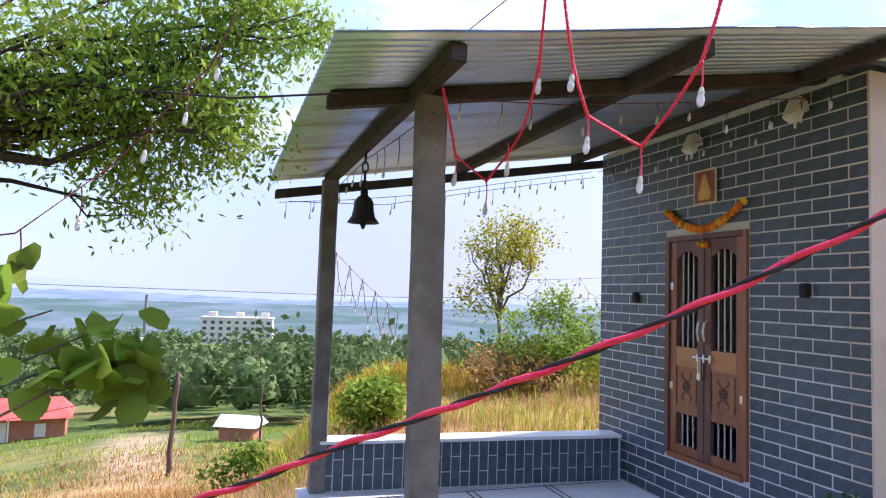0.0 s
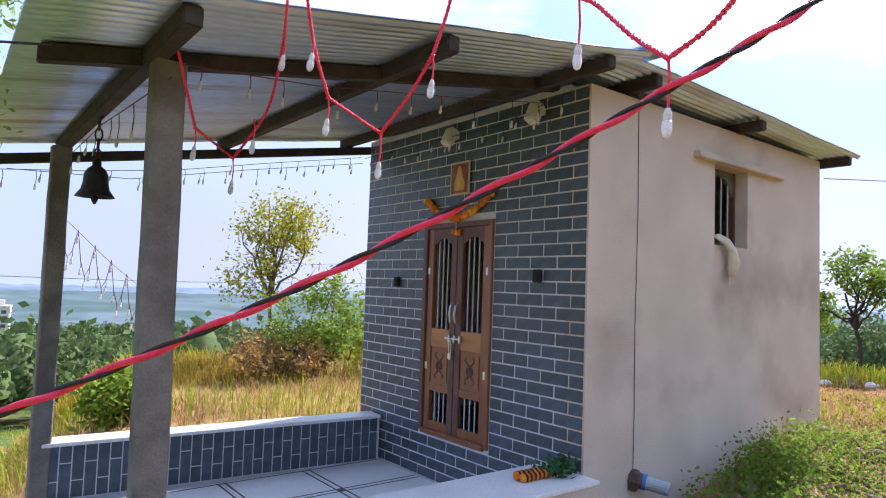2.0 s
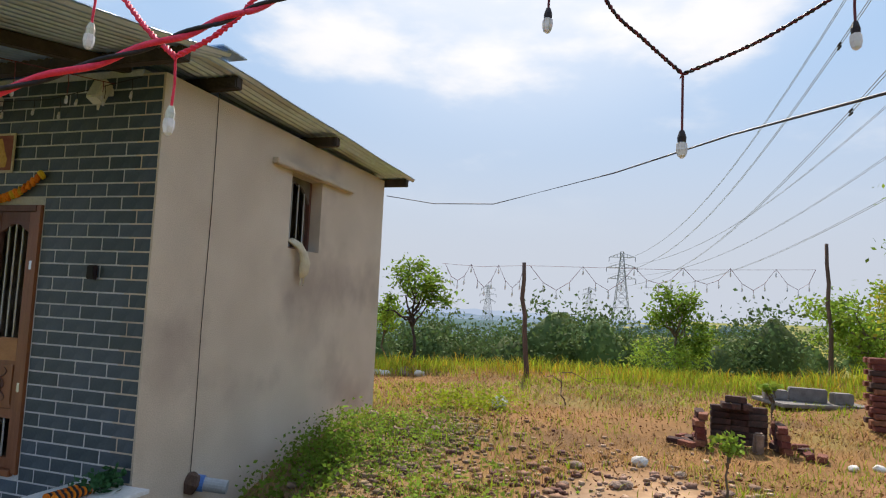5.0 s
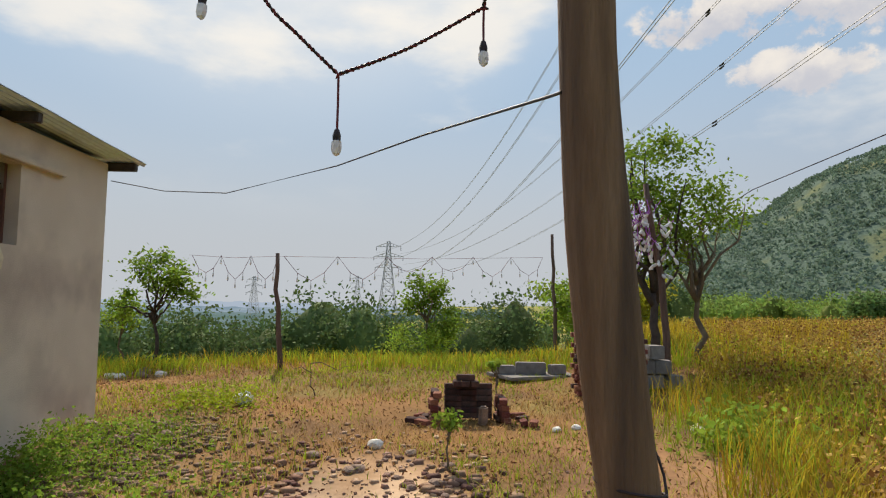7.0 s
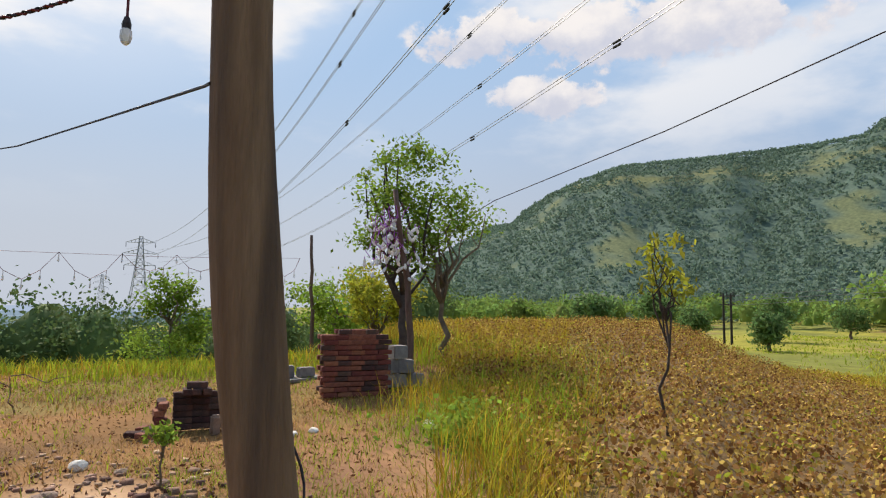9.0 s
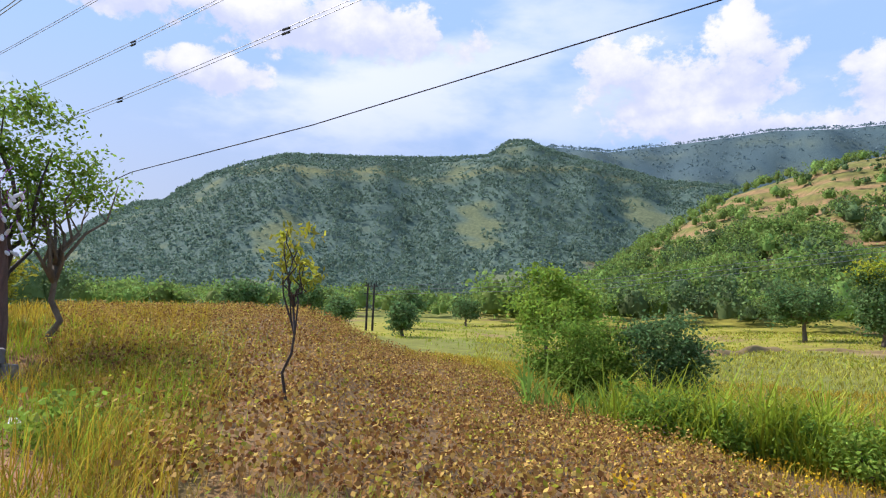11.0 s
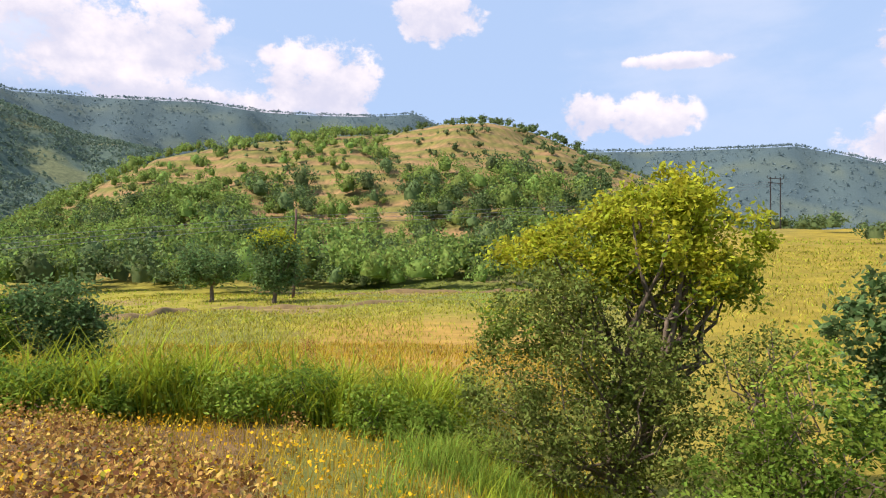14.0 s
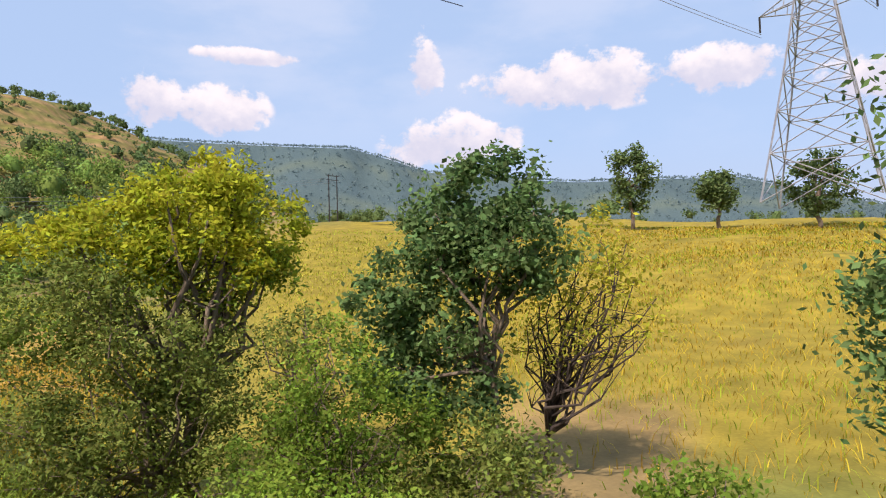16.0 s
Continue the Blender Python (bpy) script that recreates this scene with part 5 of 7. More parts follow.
weeds("weeds", "bright green grass-like plants beside tall grass", L_LIME, 6.9, -4.0, 0.25, 0.25, 90, 0.5, 0.08, 406)

# ---- more materials ----
M_RED = mat("red_cord", (0.80, 0.025, 0.07), (0.88, 0.06, 0.13), 40, 0.5, 0.2, 200)
M_BLACKCORD = mat("black_cord", (0.018, 0.014, 0.016), (0.04, 0.025, 0.03), 40, 0.55, 0.2, 200)
M_MAROON_BACKLIT = mat("maroon_and_backlit_cord", (0.10, 0.012, 0.02), (0.18, 0.03, 0.04), 40, 0.55, 0.2, 200)
M_BULB = mat("milky_plastic_bulb", (0.72, 0.72, 0.78), (0.82, 0.82, 0.86), 30, 0.2, 0.02, spec=0.6, through_light=0.45)
M_ORANGE = mat("marigold_orange", (0.75, 0.16, 0.01), (0.85, 0.28, 0.02), 40, 0.8, 0.6, 120, obj_var=0.15)
M_YELLOWF = mat("marigold_yellow", (0.72, 0.42, 0.02), (0.85, 0.55, 0.05), 40, 0.8, 0.6, 120, obj_var=0.15)
M_GOLDPIC = mat("golden_print", (0.55, 0.30, 0.06), (0.70, 0.45, 0.14), 20, 0.6, 0.05)
M_REDPIC = mat("brown_red_print", (0.22, 0.06, 0.05), (0.32, 0.12, 0.08), 12, 0.6, 0.05)
M_CREAM = mat("cream_cloth", (0.58, 0.50, 0.36), (0.68, 0.61, 0.47), 12, 0.9, 0.5, 90)
M_LAMPBODY = mat("offwhite_plastic", (0.62, 0.60, 0.54), (0.70, 0.68, 0.62), 12, 0.5, 0.05)
M_BLUEPIPE = mat("blue_plastic_pipe", (0.05, 0.14, 0.42), (0.08, 0.2, 0.5), 10, 0.4, 0.05)
M_GREYPIPE = mat("grey_plastic_pipe", (0.30, 0.33, 0.38), (0.4, 0.43, 0.47), 10, 0.5, 0.05)
M_STONE = mat("field_stone", (0.17, 0.115, 0.09), (0.32, 0.22, 0.175), 7, 0.9, 0.6, 50, obj_var=0.25)
M_WHITESTONE = mat("pale_stone", (0.62, 0.58, 0.53), (0.75, 0.72, 0.68), 9, 0.9, 0.4, 60, obj_var=0.15)
M_BRICK = mat("red_brick", (0.15, 0.05, 0.036), (0.27, 0.09, 0.06), 9, 0.9, 0.6, 70, obj_var=0.35, stain=(0.10, 0.05, 0.045), stain_scale=5)
M_SOOT = mat("sooty_brick", (0.05, 0.035, 0.032), (0.13, 0.06, 0.05), 9, 0.95, 0.6, 70, obj_var=0.3)
M_BLOCK = mat("grey_block", (0.17, 0.155, 0.15), (0.27, 0.25, 0.24), 8, 0.9, 0.5, 60, obj_var=0.2)
M_POST = mat("weathered_timber", (0.15, 0.08, 0.05), (0.26, 0.155, 0.10), 3.5, 0.85, 0.55, 35, stretch=(4, 4, 0.35), stain=(0.08, 0.05, 0.04), stain_scale=2)
M_POLE = mat("dark_pole_wood", (0.09, 0.055, 0.045), (0.16, 0.10, 0.08), 5, 0.9, 0.5, 40, stretch=(3, 3, 0.4))
M_GALV = mat("galvanised_tower_steel", (0.24, 0.25, 0.28), (0.34, 0.35, 0.38), 2, 0.55, 0.02, metal=0.3)
M_WIRE = mat("aluminium_line", (0.20, 0.20, 0.22), (0.28, 0.28, 0.30), 5, 0.5, 0.0, metal=0.3)
M_REDROOF = mat("red_roof_sheet", (0.55, 0.07, 0.06), (0.65, 0.12, 0.10), 1.5, 0.6, 0.1)
M_BRICKWALL = mat("red_brick_house_wall", (0.36, 0.13, 0.09), (0.45, 0.19, 0.13), 3, 0.9, 0.3, 30)
M_CREAMWALL = mat("cream_paint", (0.62, 0.58, 0.52), (0.72, 0.68, 0.62), 0.3, 0.9, 0.05)
M_GLASSDARK = mat("dark_window_glass", (0.06, 0.07, 0.09), (0.10, 0.12, 0.15), 2, 0.2, 0.0, spec=0.6)
M_TIN = mat("pale_tin_sheet", (0.60, 0.64, 0.72), (0.72, 0.75, 0.82), 2, 0.5, 0.05)
M_PURPLE = mat("purple_ribbon", (0.30, 0.06, 0.42), (0.42, 0.12, 0.55), 20, 0.7, 0.1)
M_GREENCLOTH = mat("dark_green_leaf_heap", (0.015, 0.07, 0.02), (0.03, 0.12, 0.04), 25, 0.7, 0.6, 90)
M_PLASTICBAG = mat("white_plastic_film", (0.68, 0.70, 0.72), (0.8, 0.82, 0.84), 10, 0.3, 0.4, 50, through_light=0.4)


# emission in haze colours: the haze is painted in and glows without a lamp
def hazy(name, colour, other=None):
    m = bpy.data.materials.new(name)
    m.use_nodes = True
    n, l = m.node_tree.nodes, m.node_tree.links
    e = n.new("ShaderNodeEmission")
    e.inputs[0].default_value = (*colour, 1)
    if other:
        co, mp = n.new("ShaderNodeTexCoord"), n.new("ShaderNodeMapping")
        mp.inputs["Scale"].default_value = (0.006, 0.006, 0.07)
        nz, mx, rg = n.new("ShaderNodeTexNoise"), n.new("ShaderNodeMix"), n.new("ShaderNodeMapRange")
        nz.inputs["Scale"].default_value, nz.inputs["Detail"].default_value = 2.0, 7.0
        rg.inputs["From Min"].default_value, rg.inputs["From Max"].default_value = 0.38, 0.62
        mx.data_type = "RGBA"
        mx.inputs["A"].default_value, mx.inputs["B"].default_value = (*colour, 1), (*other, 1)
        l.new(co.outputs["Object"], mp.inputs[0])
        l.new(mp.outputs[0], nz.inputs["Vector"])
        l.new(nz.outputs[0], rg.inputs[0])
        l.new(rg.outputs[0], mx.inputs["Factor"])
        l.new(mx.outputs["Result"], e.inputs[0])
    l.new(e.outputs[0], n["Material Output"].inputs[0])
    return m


# ---- distant backdrop: plain and blue hills past the town, haze painted as glow ----
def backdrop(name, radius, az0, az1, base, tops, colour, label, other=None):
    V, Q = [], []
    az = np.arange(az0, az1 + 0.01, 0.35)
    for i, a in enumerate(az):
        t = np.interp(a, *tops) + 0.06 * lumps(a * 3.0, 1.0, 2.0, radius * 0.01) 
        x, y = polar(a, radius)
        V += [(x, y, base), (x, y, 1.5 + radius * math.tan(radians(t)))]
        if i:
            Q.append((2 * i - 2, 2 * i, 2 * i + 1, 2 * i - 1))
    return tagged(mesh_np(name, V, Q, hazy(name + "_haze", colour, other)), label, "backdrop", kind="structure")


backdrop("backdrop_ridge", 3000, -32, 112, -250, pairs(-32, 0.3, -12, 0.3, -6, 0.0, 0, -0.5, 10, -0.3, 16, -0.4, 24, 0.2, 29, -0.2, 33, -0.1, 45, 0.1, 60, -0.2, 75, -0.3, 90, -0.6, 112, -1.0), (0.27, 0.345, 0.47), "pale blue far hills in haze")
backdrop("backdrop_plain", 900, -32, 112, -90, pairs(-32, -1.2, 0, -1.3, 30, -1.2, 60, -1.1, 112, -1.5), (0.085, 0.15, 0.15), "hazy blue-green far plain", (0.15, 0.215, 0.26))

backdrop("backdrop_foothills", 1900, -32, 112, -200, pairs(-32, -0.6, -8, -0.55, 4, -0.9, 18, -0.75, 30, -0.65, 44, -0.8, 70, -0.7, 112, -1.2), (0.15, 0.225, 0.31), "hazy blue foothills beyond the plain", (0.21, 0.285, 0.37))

# ---- tiles of the front wall ----
COURSE, LENGTH, JOINT = 0.105, 0.305, 0.013


def brick_mesh(length, height, depth):
    me = bpy.data.meshes.new("tile")
    bm = box((-depth / 2, -length / 2, -height / 2), (depth / 2, length / 2, height / 2))
    bmesh.ops.bevel(bm, geom=bm.edges[:], offset=0.0022, segments=1, affect="EDGES")
    bm.to_mesh(me)
    bm.free()
    me.materials.append(M_TILE)
    return me


TILE = brick_mesh(LENGTH - JOINT, COURSE - JOINT, 0.014)


def lay_tiles():
    rnd = random.Random(5)
    n = int((3.16 - FLOOR_Z) / COURSE) + 1
    for i in range(n):
        z = FLOOR_Z + (i + 0.5) * COURSE
        if z > 3.13:
            break
        y = YS + 0.012 - (LENGTH / 2 if i % 2 else 0)
        while y < YN - 0.01:
            spans = [(max(y, YS + 0.012), min(y + LENGTH, YN - 0.004))]
            if DOOR[2] - 0.03 < z < DOOR[3] + 0.03:
                a, b = spans[0]
                spans = [(a, min(b, DOOR[0] - 0.004)), (max(a, DOOR[1] + 0.004), b)]
            for a, b in spans:
                if b - a > 0.03:
                    o = new("tile", TILE)
                    o.parent = wall_front
                    o.location = (XF + 0.0155 + rnd.uniform(-0.0012, 0.0012), (a + b) / 2, z)
                    o.scale = (1, (b - a - JOINT) / (LENGTH - JOINT), 1)
            y += LENGTH


# ---- porch floor, parapet and ledge ----
porch_floor = tagged(part("porch_floor", box((0.78, 3.05, -0.62), (XF + 0.01, 6.5, FLOOR_Z - 0.004)), M_GROUT), "white tiled porch floor with black inlaid lines", "floor", kind="structure")


def floor_tiles():
    xs, ys = (0.80, 1.55, 2.41, 3.27, 4.155), (3.62, 4.44, 5.29, 6.06)
    for x0, x1 in zip(xs, xs[1:]):
        for y0, y1 in zip(ys, ys[1:]):
            part("floor_tile", box((x0 + 0.003, y0 + 0.003, FLOOR_Z - 0.008), (x1 - 0.003, y1 - 0.003, FLOOR_Z), 0.001), M_WHITE, porch_floor)
    z0, z1 = FLOOR_Z - 0.002, FLOOR_Z + 0.0025
    for x in xs[1:-1]:
        for d in (-0.035, 0.035):
            part("inlay_line", box((x + d - 0.008, 3.64, z0), (x + d + 0.008, 6.04, z1)), M_BLACKLINE, porch_floor)
    for y in ys[1:]:
        for d in (-0.035, 0.035):
            if y + d < 6.05:
                part("inlay_line", box((0.82, y + d - 0.008, z0), (4.14, y + d + 0.008, z1 - 0.0006)), M_BLACKLINE, porch_floor)
    for x in xs[1:-1]:
        for y in ys[1:-1]:
            bm = lathe([(0.045, 0), (0.045, 0.004)], 8)
            bm.transform(pose(x, y, FLOOR_Z))
            part("inlay_star", bm, M_BLACKLINE, porch_floor)


floor_tiles()


def parapet():
    a = math.degrees(math.atan2(6.03 - 6.30, 4.16 - 1.0))
    root = thing("parapet", "low tiled porch parapet with white stone top", "parapet", kind="structure")
    m = pose(1.0, 6.30, 0, 0, 0, a)
    L = 3.16
    part("parapet_core", box((-0.02, 0.012, -0.75), (L, 0.22, 0.03), m=m), M_GROUT, root)
    part("parapet_top", box((-0.04, -0.02, 0.03), (L, 0.25, 0.062), 0.004, m), M_WHITE, root)
    hh = 0.03 - FLOOR_Z
    k = 0
    while k * 0.098 < L - 0.05:
        x0 = k * 0.098
        cuts = (0, 0.30, hh) if k % 2 else (0, 0.15, hh)
        for c0, c1 in zip(cuts, cuts[1:]):
            part("tile", box((x0 + 0.005, 0.009, FLOOR_Z + c0 + 0.005), (x0 + 0.093, 0.018, FLOOR_Z + c1 - 0.005), m=m), M_TILE, root)
        k += 1


parapet()
ledge = thing("ledge", "low plaster ledge with a white stone top", "ledge", kind="structure")
part("ledge_core", box((0.80, 3.04, -0.85), (XF + 0.006, 3.60, 0.07)), M_PLASTER, ledge)
part("ledge_top", box((0.78, 3.03, 0.07), (XF + 0.004, 3.62, 0.10), 0.004), M_WHITE, ledge)


# ---- door ----
def door():
    y0, y1, z0, z1 = DOOR
    d = thing("door_1", "carved teak double door with barred openings, closed and padlocked", "door", kind="structure")
    X = XF - 0.012
    jw = 0.055
    part("door_frame", box((X, y0, z0), (X + 0.1, y0 + jw, z1), 0.006), M_WOOD, d)
    part("door_frame", box((X, y1 - jw - 0.01, z0), (X + 0.1, y1, z1), 0.006), M_WOOD_D, d, "dark brown jamb")
    part("door_frame", box((X, y0 + jw, z1 - 0.05), (X + 0.1, y1 - jw, z1), 0.006), M_WOOD_D, d, "dark brown head")
    part("threshold", box((X - 0.012, y0 + jw, z0 - 0.02), (X + 0.1, y1 - jw, z0 + 0.03), 0.006), M_WOOD, d)
    mid = (y0 + y1) / 2
    for s in (-1, 1):
        a, b = (y0 + jw + 0.003, mid - 0.003) if s < 0 else (mid + 0.003, y1 - jw - 0.013)
        w = thing("door_leaf", "", "")
        w.parent = d
        Xl = X + 0.022
        st = 0.085
        part("stile", box((Xl, a, z0 + 0.032), (Xl + 0.04, a + st, z1 - 0.053), 0.004), M_WOOD_D if s > 0 else M_WOOD, w)
        part("stile", box((Xl, b - st, z0 + 0.032), (Xl + 0.04, b, z1 - 0.053), 0.004), M_WOOD if s > 0 else M_WOOD_D, w)
        ia, ib = a + st, b - st
        for q0, q1, mm in ((z0 + 0.032, 0.16, M_WOOD), (0.455, 0.53, M_WOOD), (0.90, 1.08, M_WOOD_L), (2.00, z1 - 0.053, M_WOOD_D)):
            part("rail", box((Xl + 0.002, ia - 0.004, q0), (Xl + 0.038, ib + 0.004, q1), 0.004), mm, w)
        # arched top of the upper opening
        bm = bmesh.new()
        n = 10
        c = (ia + ib) / 2
        for i in range(n):
            t0, t1 = i / n, (i + 1) / n
            f = lambda t: 2.0 - 0.075 * (abs(2 * t - 1) ** 1.6) - 0.012 * abs(math.sin(t * math.pi * 3))
            e0, e1 = ia + (ib - ia) * t0, ia + (ib - ia) * t1
            vs = [bm.verts.new((Xl + xx, e, zz)) for xx in (0.006, 0.034) for e, zz in ((e0, f(t0)), (e1, f(t1)), (e1, 2.004), (e0, 2.004))]
            for q in ((0, 1, 2, 3), (7, 6, 5, 4), (0, 4, 5, 1), (3, 2, 6, 7)):
                bm.faces.new([vs[i2] for i2 in q])
        part("arch", bm, M_WOOD_D, w)
        # carved panel
        pn = part("panel", box((Xl + 0.012, ia, 0.53), (Xl + 0.03, ib, 0.90)), M_WOOD, w)
        bm = bmesh.new()
        add_box(bm, (Xl + 0.004, ia + 0.018, 0.56), (Xl + 0.012, ib - 0.018, 0.87), 0.004)
        part("carved_field", bm, M_WOOD, pn)
        bm = bmesh.new()
        cz = 0.715
        for rr, th in ((0.045, 0.006), (0.022, 0.012)):
            ring = [(Xl + 0.0, c + rr * math.cos(2 * math.pi * k / 16), cz + rr * math.sin(2 * math.pi * k / 16)) for k in range(17)]
            add_tube(bm, ring, th, 6)
        for sx in (-1, 1):
            for sz in (-1, 1):
                pts = [(Xl + 0.001, c + sx * (0.015 + 0.05 * math.sin(t * 2.6)), cz + sz * (0.055 + 0.075 * t)) for t in np.linspace(0, 1, 8)]
                add_tube(bm, pts, [0.007 - 0.004 * t for t in np.linspace(0, 1, 8)], 6)
        part("carving", bm, M_WOOD_D, pn)
        for lo, hi in ((1.08, 2.0), (0.16, 0.455)):
            for k in range(3):
                yy = ia + (ib - ia) * (k + 1) / 4
                part("bar", tube([(Xl + 0.02, yy, lo - 0.01), (Xl + 0.02, yy, hi + 0.01)], 0.0075, 8), M_BARS, w)
        hx = b - 0.035 if s < 0 else a + 0.035
        bm = tube([(Xl - 0.002, hx, 1.14), (Xl - 0.03, hx, 1.16), (Xl - 0.045, hx, 1.24), (Xl - 0.03, hx, 1.32), (Xl - 0.002, hx, 1.34)], [0.008, 0.011, 0.013, 0.011, 0.008], 8)
        part("handle", bm, M_STEEL, w, "steel pull handle")
        ox = a + 0.012 if s < 0 else b - 0.012
        for hz in (0.70, 1.66):
            part("hinge", box((Xl - 0.006, ox - 0.028, hz - 0.035), (Xl + 0.001, ox + 0.028, hz + 0.035), 0.003), M_STEEL, w, "pale metal hinge plate")
    bolt = part("bolt", tube([(X + 0.006, mid - 0.12, 1.0), (X + 0.006, mid + 0.13, 1.0)], 0.009, 8), M_STEEL, d, "sliding steel bolt")
    for yy in (-0.1, -0.02, 0.06):
        part("bracket", box((X - 0.006, mid + yy - 0.012, 0.965), (X + 0.022, mid + yy + 0.012, 1.035), 0.003), M_STEEL, bolt)
    lock = part("padlock", box((X - 0.022, mid + 0.0, 0.80), (X + 0.006, mid + 0.055, 0.86), 0.008), M_STEEL, d, "steel padlock")
    part("shackle", tube([(X - 0.008, mid + 0.012, 0.86), (X - 0.008, mid + 0.014, 0.97), (X - 0.008, mid + 0.028, 0.99), (X - 0.008, mid + 0.042, 0.97), (X - 0.008, mid + 0.044, 0.86)], 0.006, 7), M_STEEL, lock)


door()


# ---- things on the front wall ----
def picture():
    root = thing("picture", "small framed devotional print in brown and gold", "picture", (XF - 0.004, 4.785, 2.57))
    part("frame", box((-0.012, -0.148, -0.165), (0.0, 0.148, 0.165), 0.003), M_CREAM, root)
    part("print", box((-0.015, -0.128, -0.145), (-0.0125, 0.128, 0.145)), M_REDPIC, root)
    bm = lathe([(0.075, -0.12), (0.085, -0.05), (0.05, 0.02), (0.035, 0.07), (0.012, 0.12)], 14)
    bm.transform(Matrix.Translation((-0.016, 0, 0)) @ Matrix.Diagonal((0.03, 1, 1, 1)))
    part("gold_shape", bm, M_GOLDPIC, root, "plain golden shape")


picture()


def garland():
    root = thing("marigold_garland", "garland of orange and yellow marigolds hung over the door", "garland", (XF - 0.02, 4.81, 2.18))
    rnd = random.Random(9)
    k = 0
    for s, end in ((-1, 0.20), (1, 0.21)):
        for i in range(13):
            t = i / 12
            y, z = s * 0.50 * t, end * t - 0.045 * math.sin(math.pi * t) + 0.0
            m = pose(0, y, z, 0, 0, 0) @ pose(0, 0, 0, rnd.uniform(60, 120) + s * 22 * t, rnd.uniform(-20, 20), rnd.uniform(0, 90))
            bm = lathe([(0.012, -0.02), (0.034, -0.014), (0.04, 0), (0.032, 0.014), (0.012, 0.02)], 9, m)
            for v in bm.verts:
                v.co += Vector((rnd.uniform(-1, 1), rnd.uniform(-1, 1), rnd.uniform(-1, 1))) * 0.004
            part("flower", bm, M_YELLOWF if 3 < i < 8 and i % 2 or i == 12 else M_ORANGE, root)
    part("thread", tube([(0, 0, 0), (0, 0, -0.12)], 0.004, 5), M_CREAM, root)
    for i in range(7):
        m = pose(rnd.uniform(-0.01, 0.01), (i % 4 - 1.5) * 0.03, -0.135 - 0.02 * (i // 4), rnd.uniform(0, 180), rnd.uniform(0, 90), 0)
        part("flower", lathe([(0.01, -0.014), (0.026, 0), (0.01, 0.014)], 8, m), M_YELLOWF if i % 2 else M_ORANGE, root)


garland()
for y, z in ((5.81, 1.54), (3.71, 1.62)):
    b = thing("switch_box", "small black wall box on the tiles", "box", (XF - 0.002, y, z), "wall boxes")
    part("body", box((-0.035, -0.04, -0.055), (0, 0.04, 0.055), 0.006), M_BLACKCORD, b)
    part("rim", box((-0.04, -0.03, -0.045), (-0.035, 0.03, 0.045), 0.003), M_DARK, b)


def wall_lamp(y, z):
    b = thing("wall_lamp", "off-white plastic wall spotlight under the eaves", "lamp", (XF - 0.002, y, z), "wall lamps")
    part("bracket", box((-0.03, -0.03, -0.03), (0, 0.03, 0.03), 0.006), M_LAMPBODY, b)
    m = pose(-0.09, 0.02, -0.02, 0, 25, 0)
    part("housing", box((-0.05, -0.06, -0.09), (0.045, 0.06, 0.09), 0.012, m), M_LAMPBODY, b)
    part("arm", tube([(-0.02, 0, 0), (-0.06, 0.01, -0.01)], 0.012, 8), M_LAMPBODY, b)
    part("spigot", tube([(-0.09, 0.02, -0.1), (-0.085, 0.03, -0.16)], [0.016, 0.008], 8), M_LAMPBODY, b)


wall_lamp(3.70, 3.02)
wall_lamp(4.85, 3.0)

# ---- side wall: lintel, window, sack, cable, pipe ----
tagged(part("lintel", box((5.67, YS - 0.07, 2.795), (7.39, YS + 0.02, 2.855), 0.008), M_PLASTER), "thin cement lintel ledge above the window", "lintel", kind="structure")


def window():
    x0, x1, z0, z1 = WIN
    w = thing("window_1", "deep window opening with arched grey frame and bars", "window", kind="structure")
    Y = YS + 0.13
    part("window_frame", box((x0, Y, z0), (x0 + 0.035, Y + 0.05, z1), 0.004), M_WOOD_D, w)
    part("window_frame", box((x1 - 0.035, Y, z0), (x1, Y + 0.05, z1), 0.004), M_WOOD_D, w)
    part("window_frame", box((x0 + 0.035, Y, z0), (x1 - 0.035, Y + 0.05, z0 + 0.035), 0.004), M_WOOD_D, w)
    bm = bmesh.new()
    n = 14
    f = lambda t: z1 - 0.05 - 0.20 * abs(2 * t - 1) ** 2.2 - 0.012 * abs(math.sin(4 * math.pi * t))
    for i in range(n):
        a, b = i / n, (i + 1) / n
        e0, e1 = x0 + 0.035 + (x1 - x0 - 0.07) * a, x0 + 0.035 + (x1 - x0 - 0.07) * b
        vs = [bm.verts.new((e, Y + yy, zz)) for yy in (0.008, 0.042) for e, zz in ((e0, f(a)), (e1, f(b)), (e1, z1), (e0, z1))]
        for q in ((0, 1, 2, 3), (7, 6, 5, 4), (0, 4, 5, 1), (3, 2, 6, 7)):
            bm.faces.new([vs[k] for k in q])
    part("arch", bm, M_CONC, w)
    for k in range(4):
        xx = x0 + 0.035 + (x1 - x0 - 0.07) * (k + 0.7) / 4.4
        part("bar", tube([(xx, Y + 0.02, z0 + 0.02), (xx, Y + 0.02, z1 - 0.06)], 0.008, 8), M_BARS, w)


window()


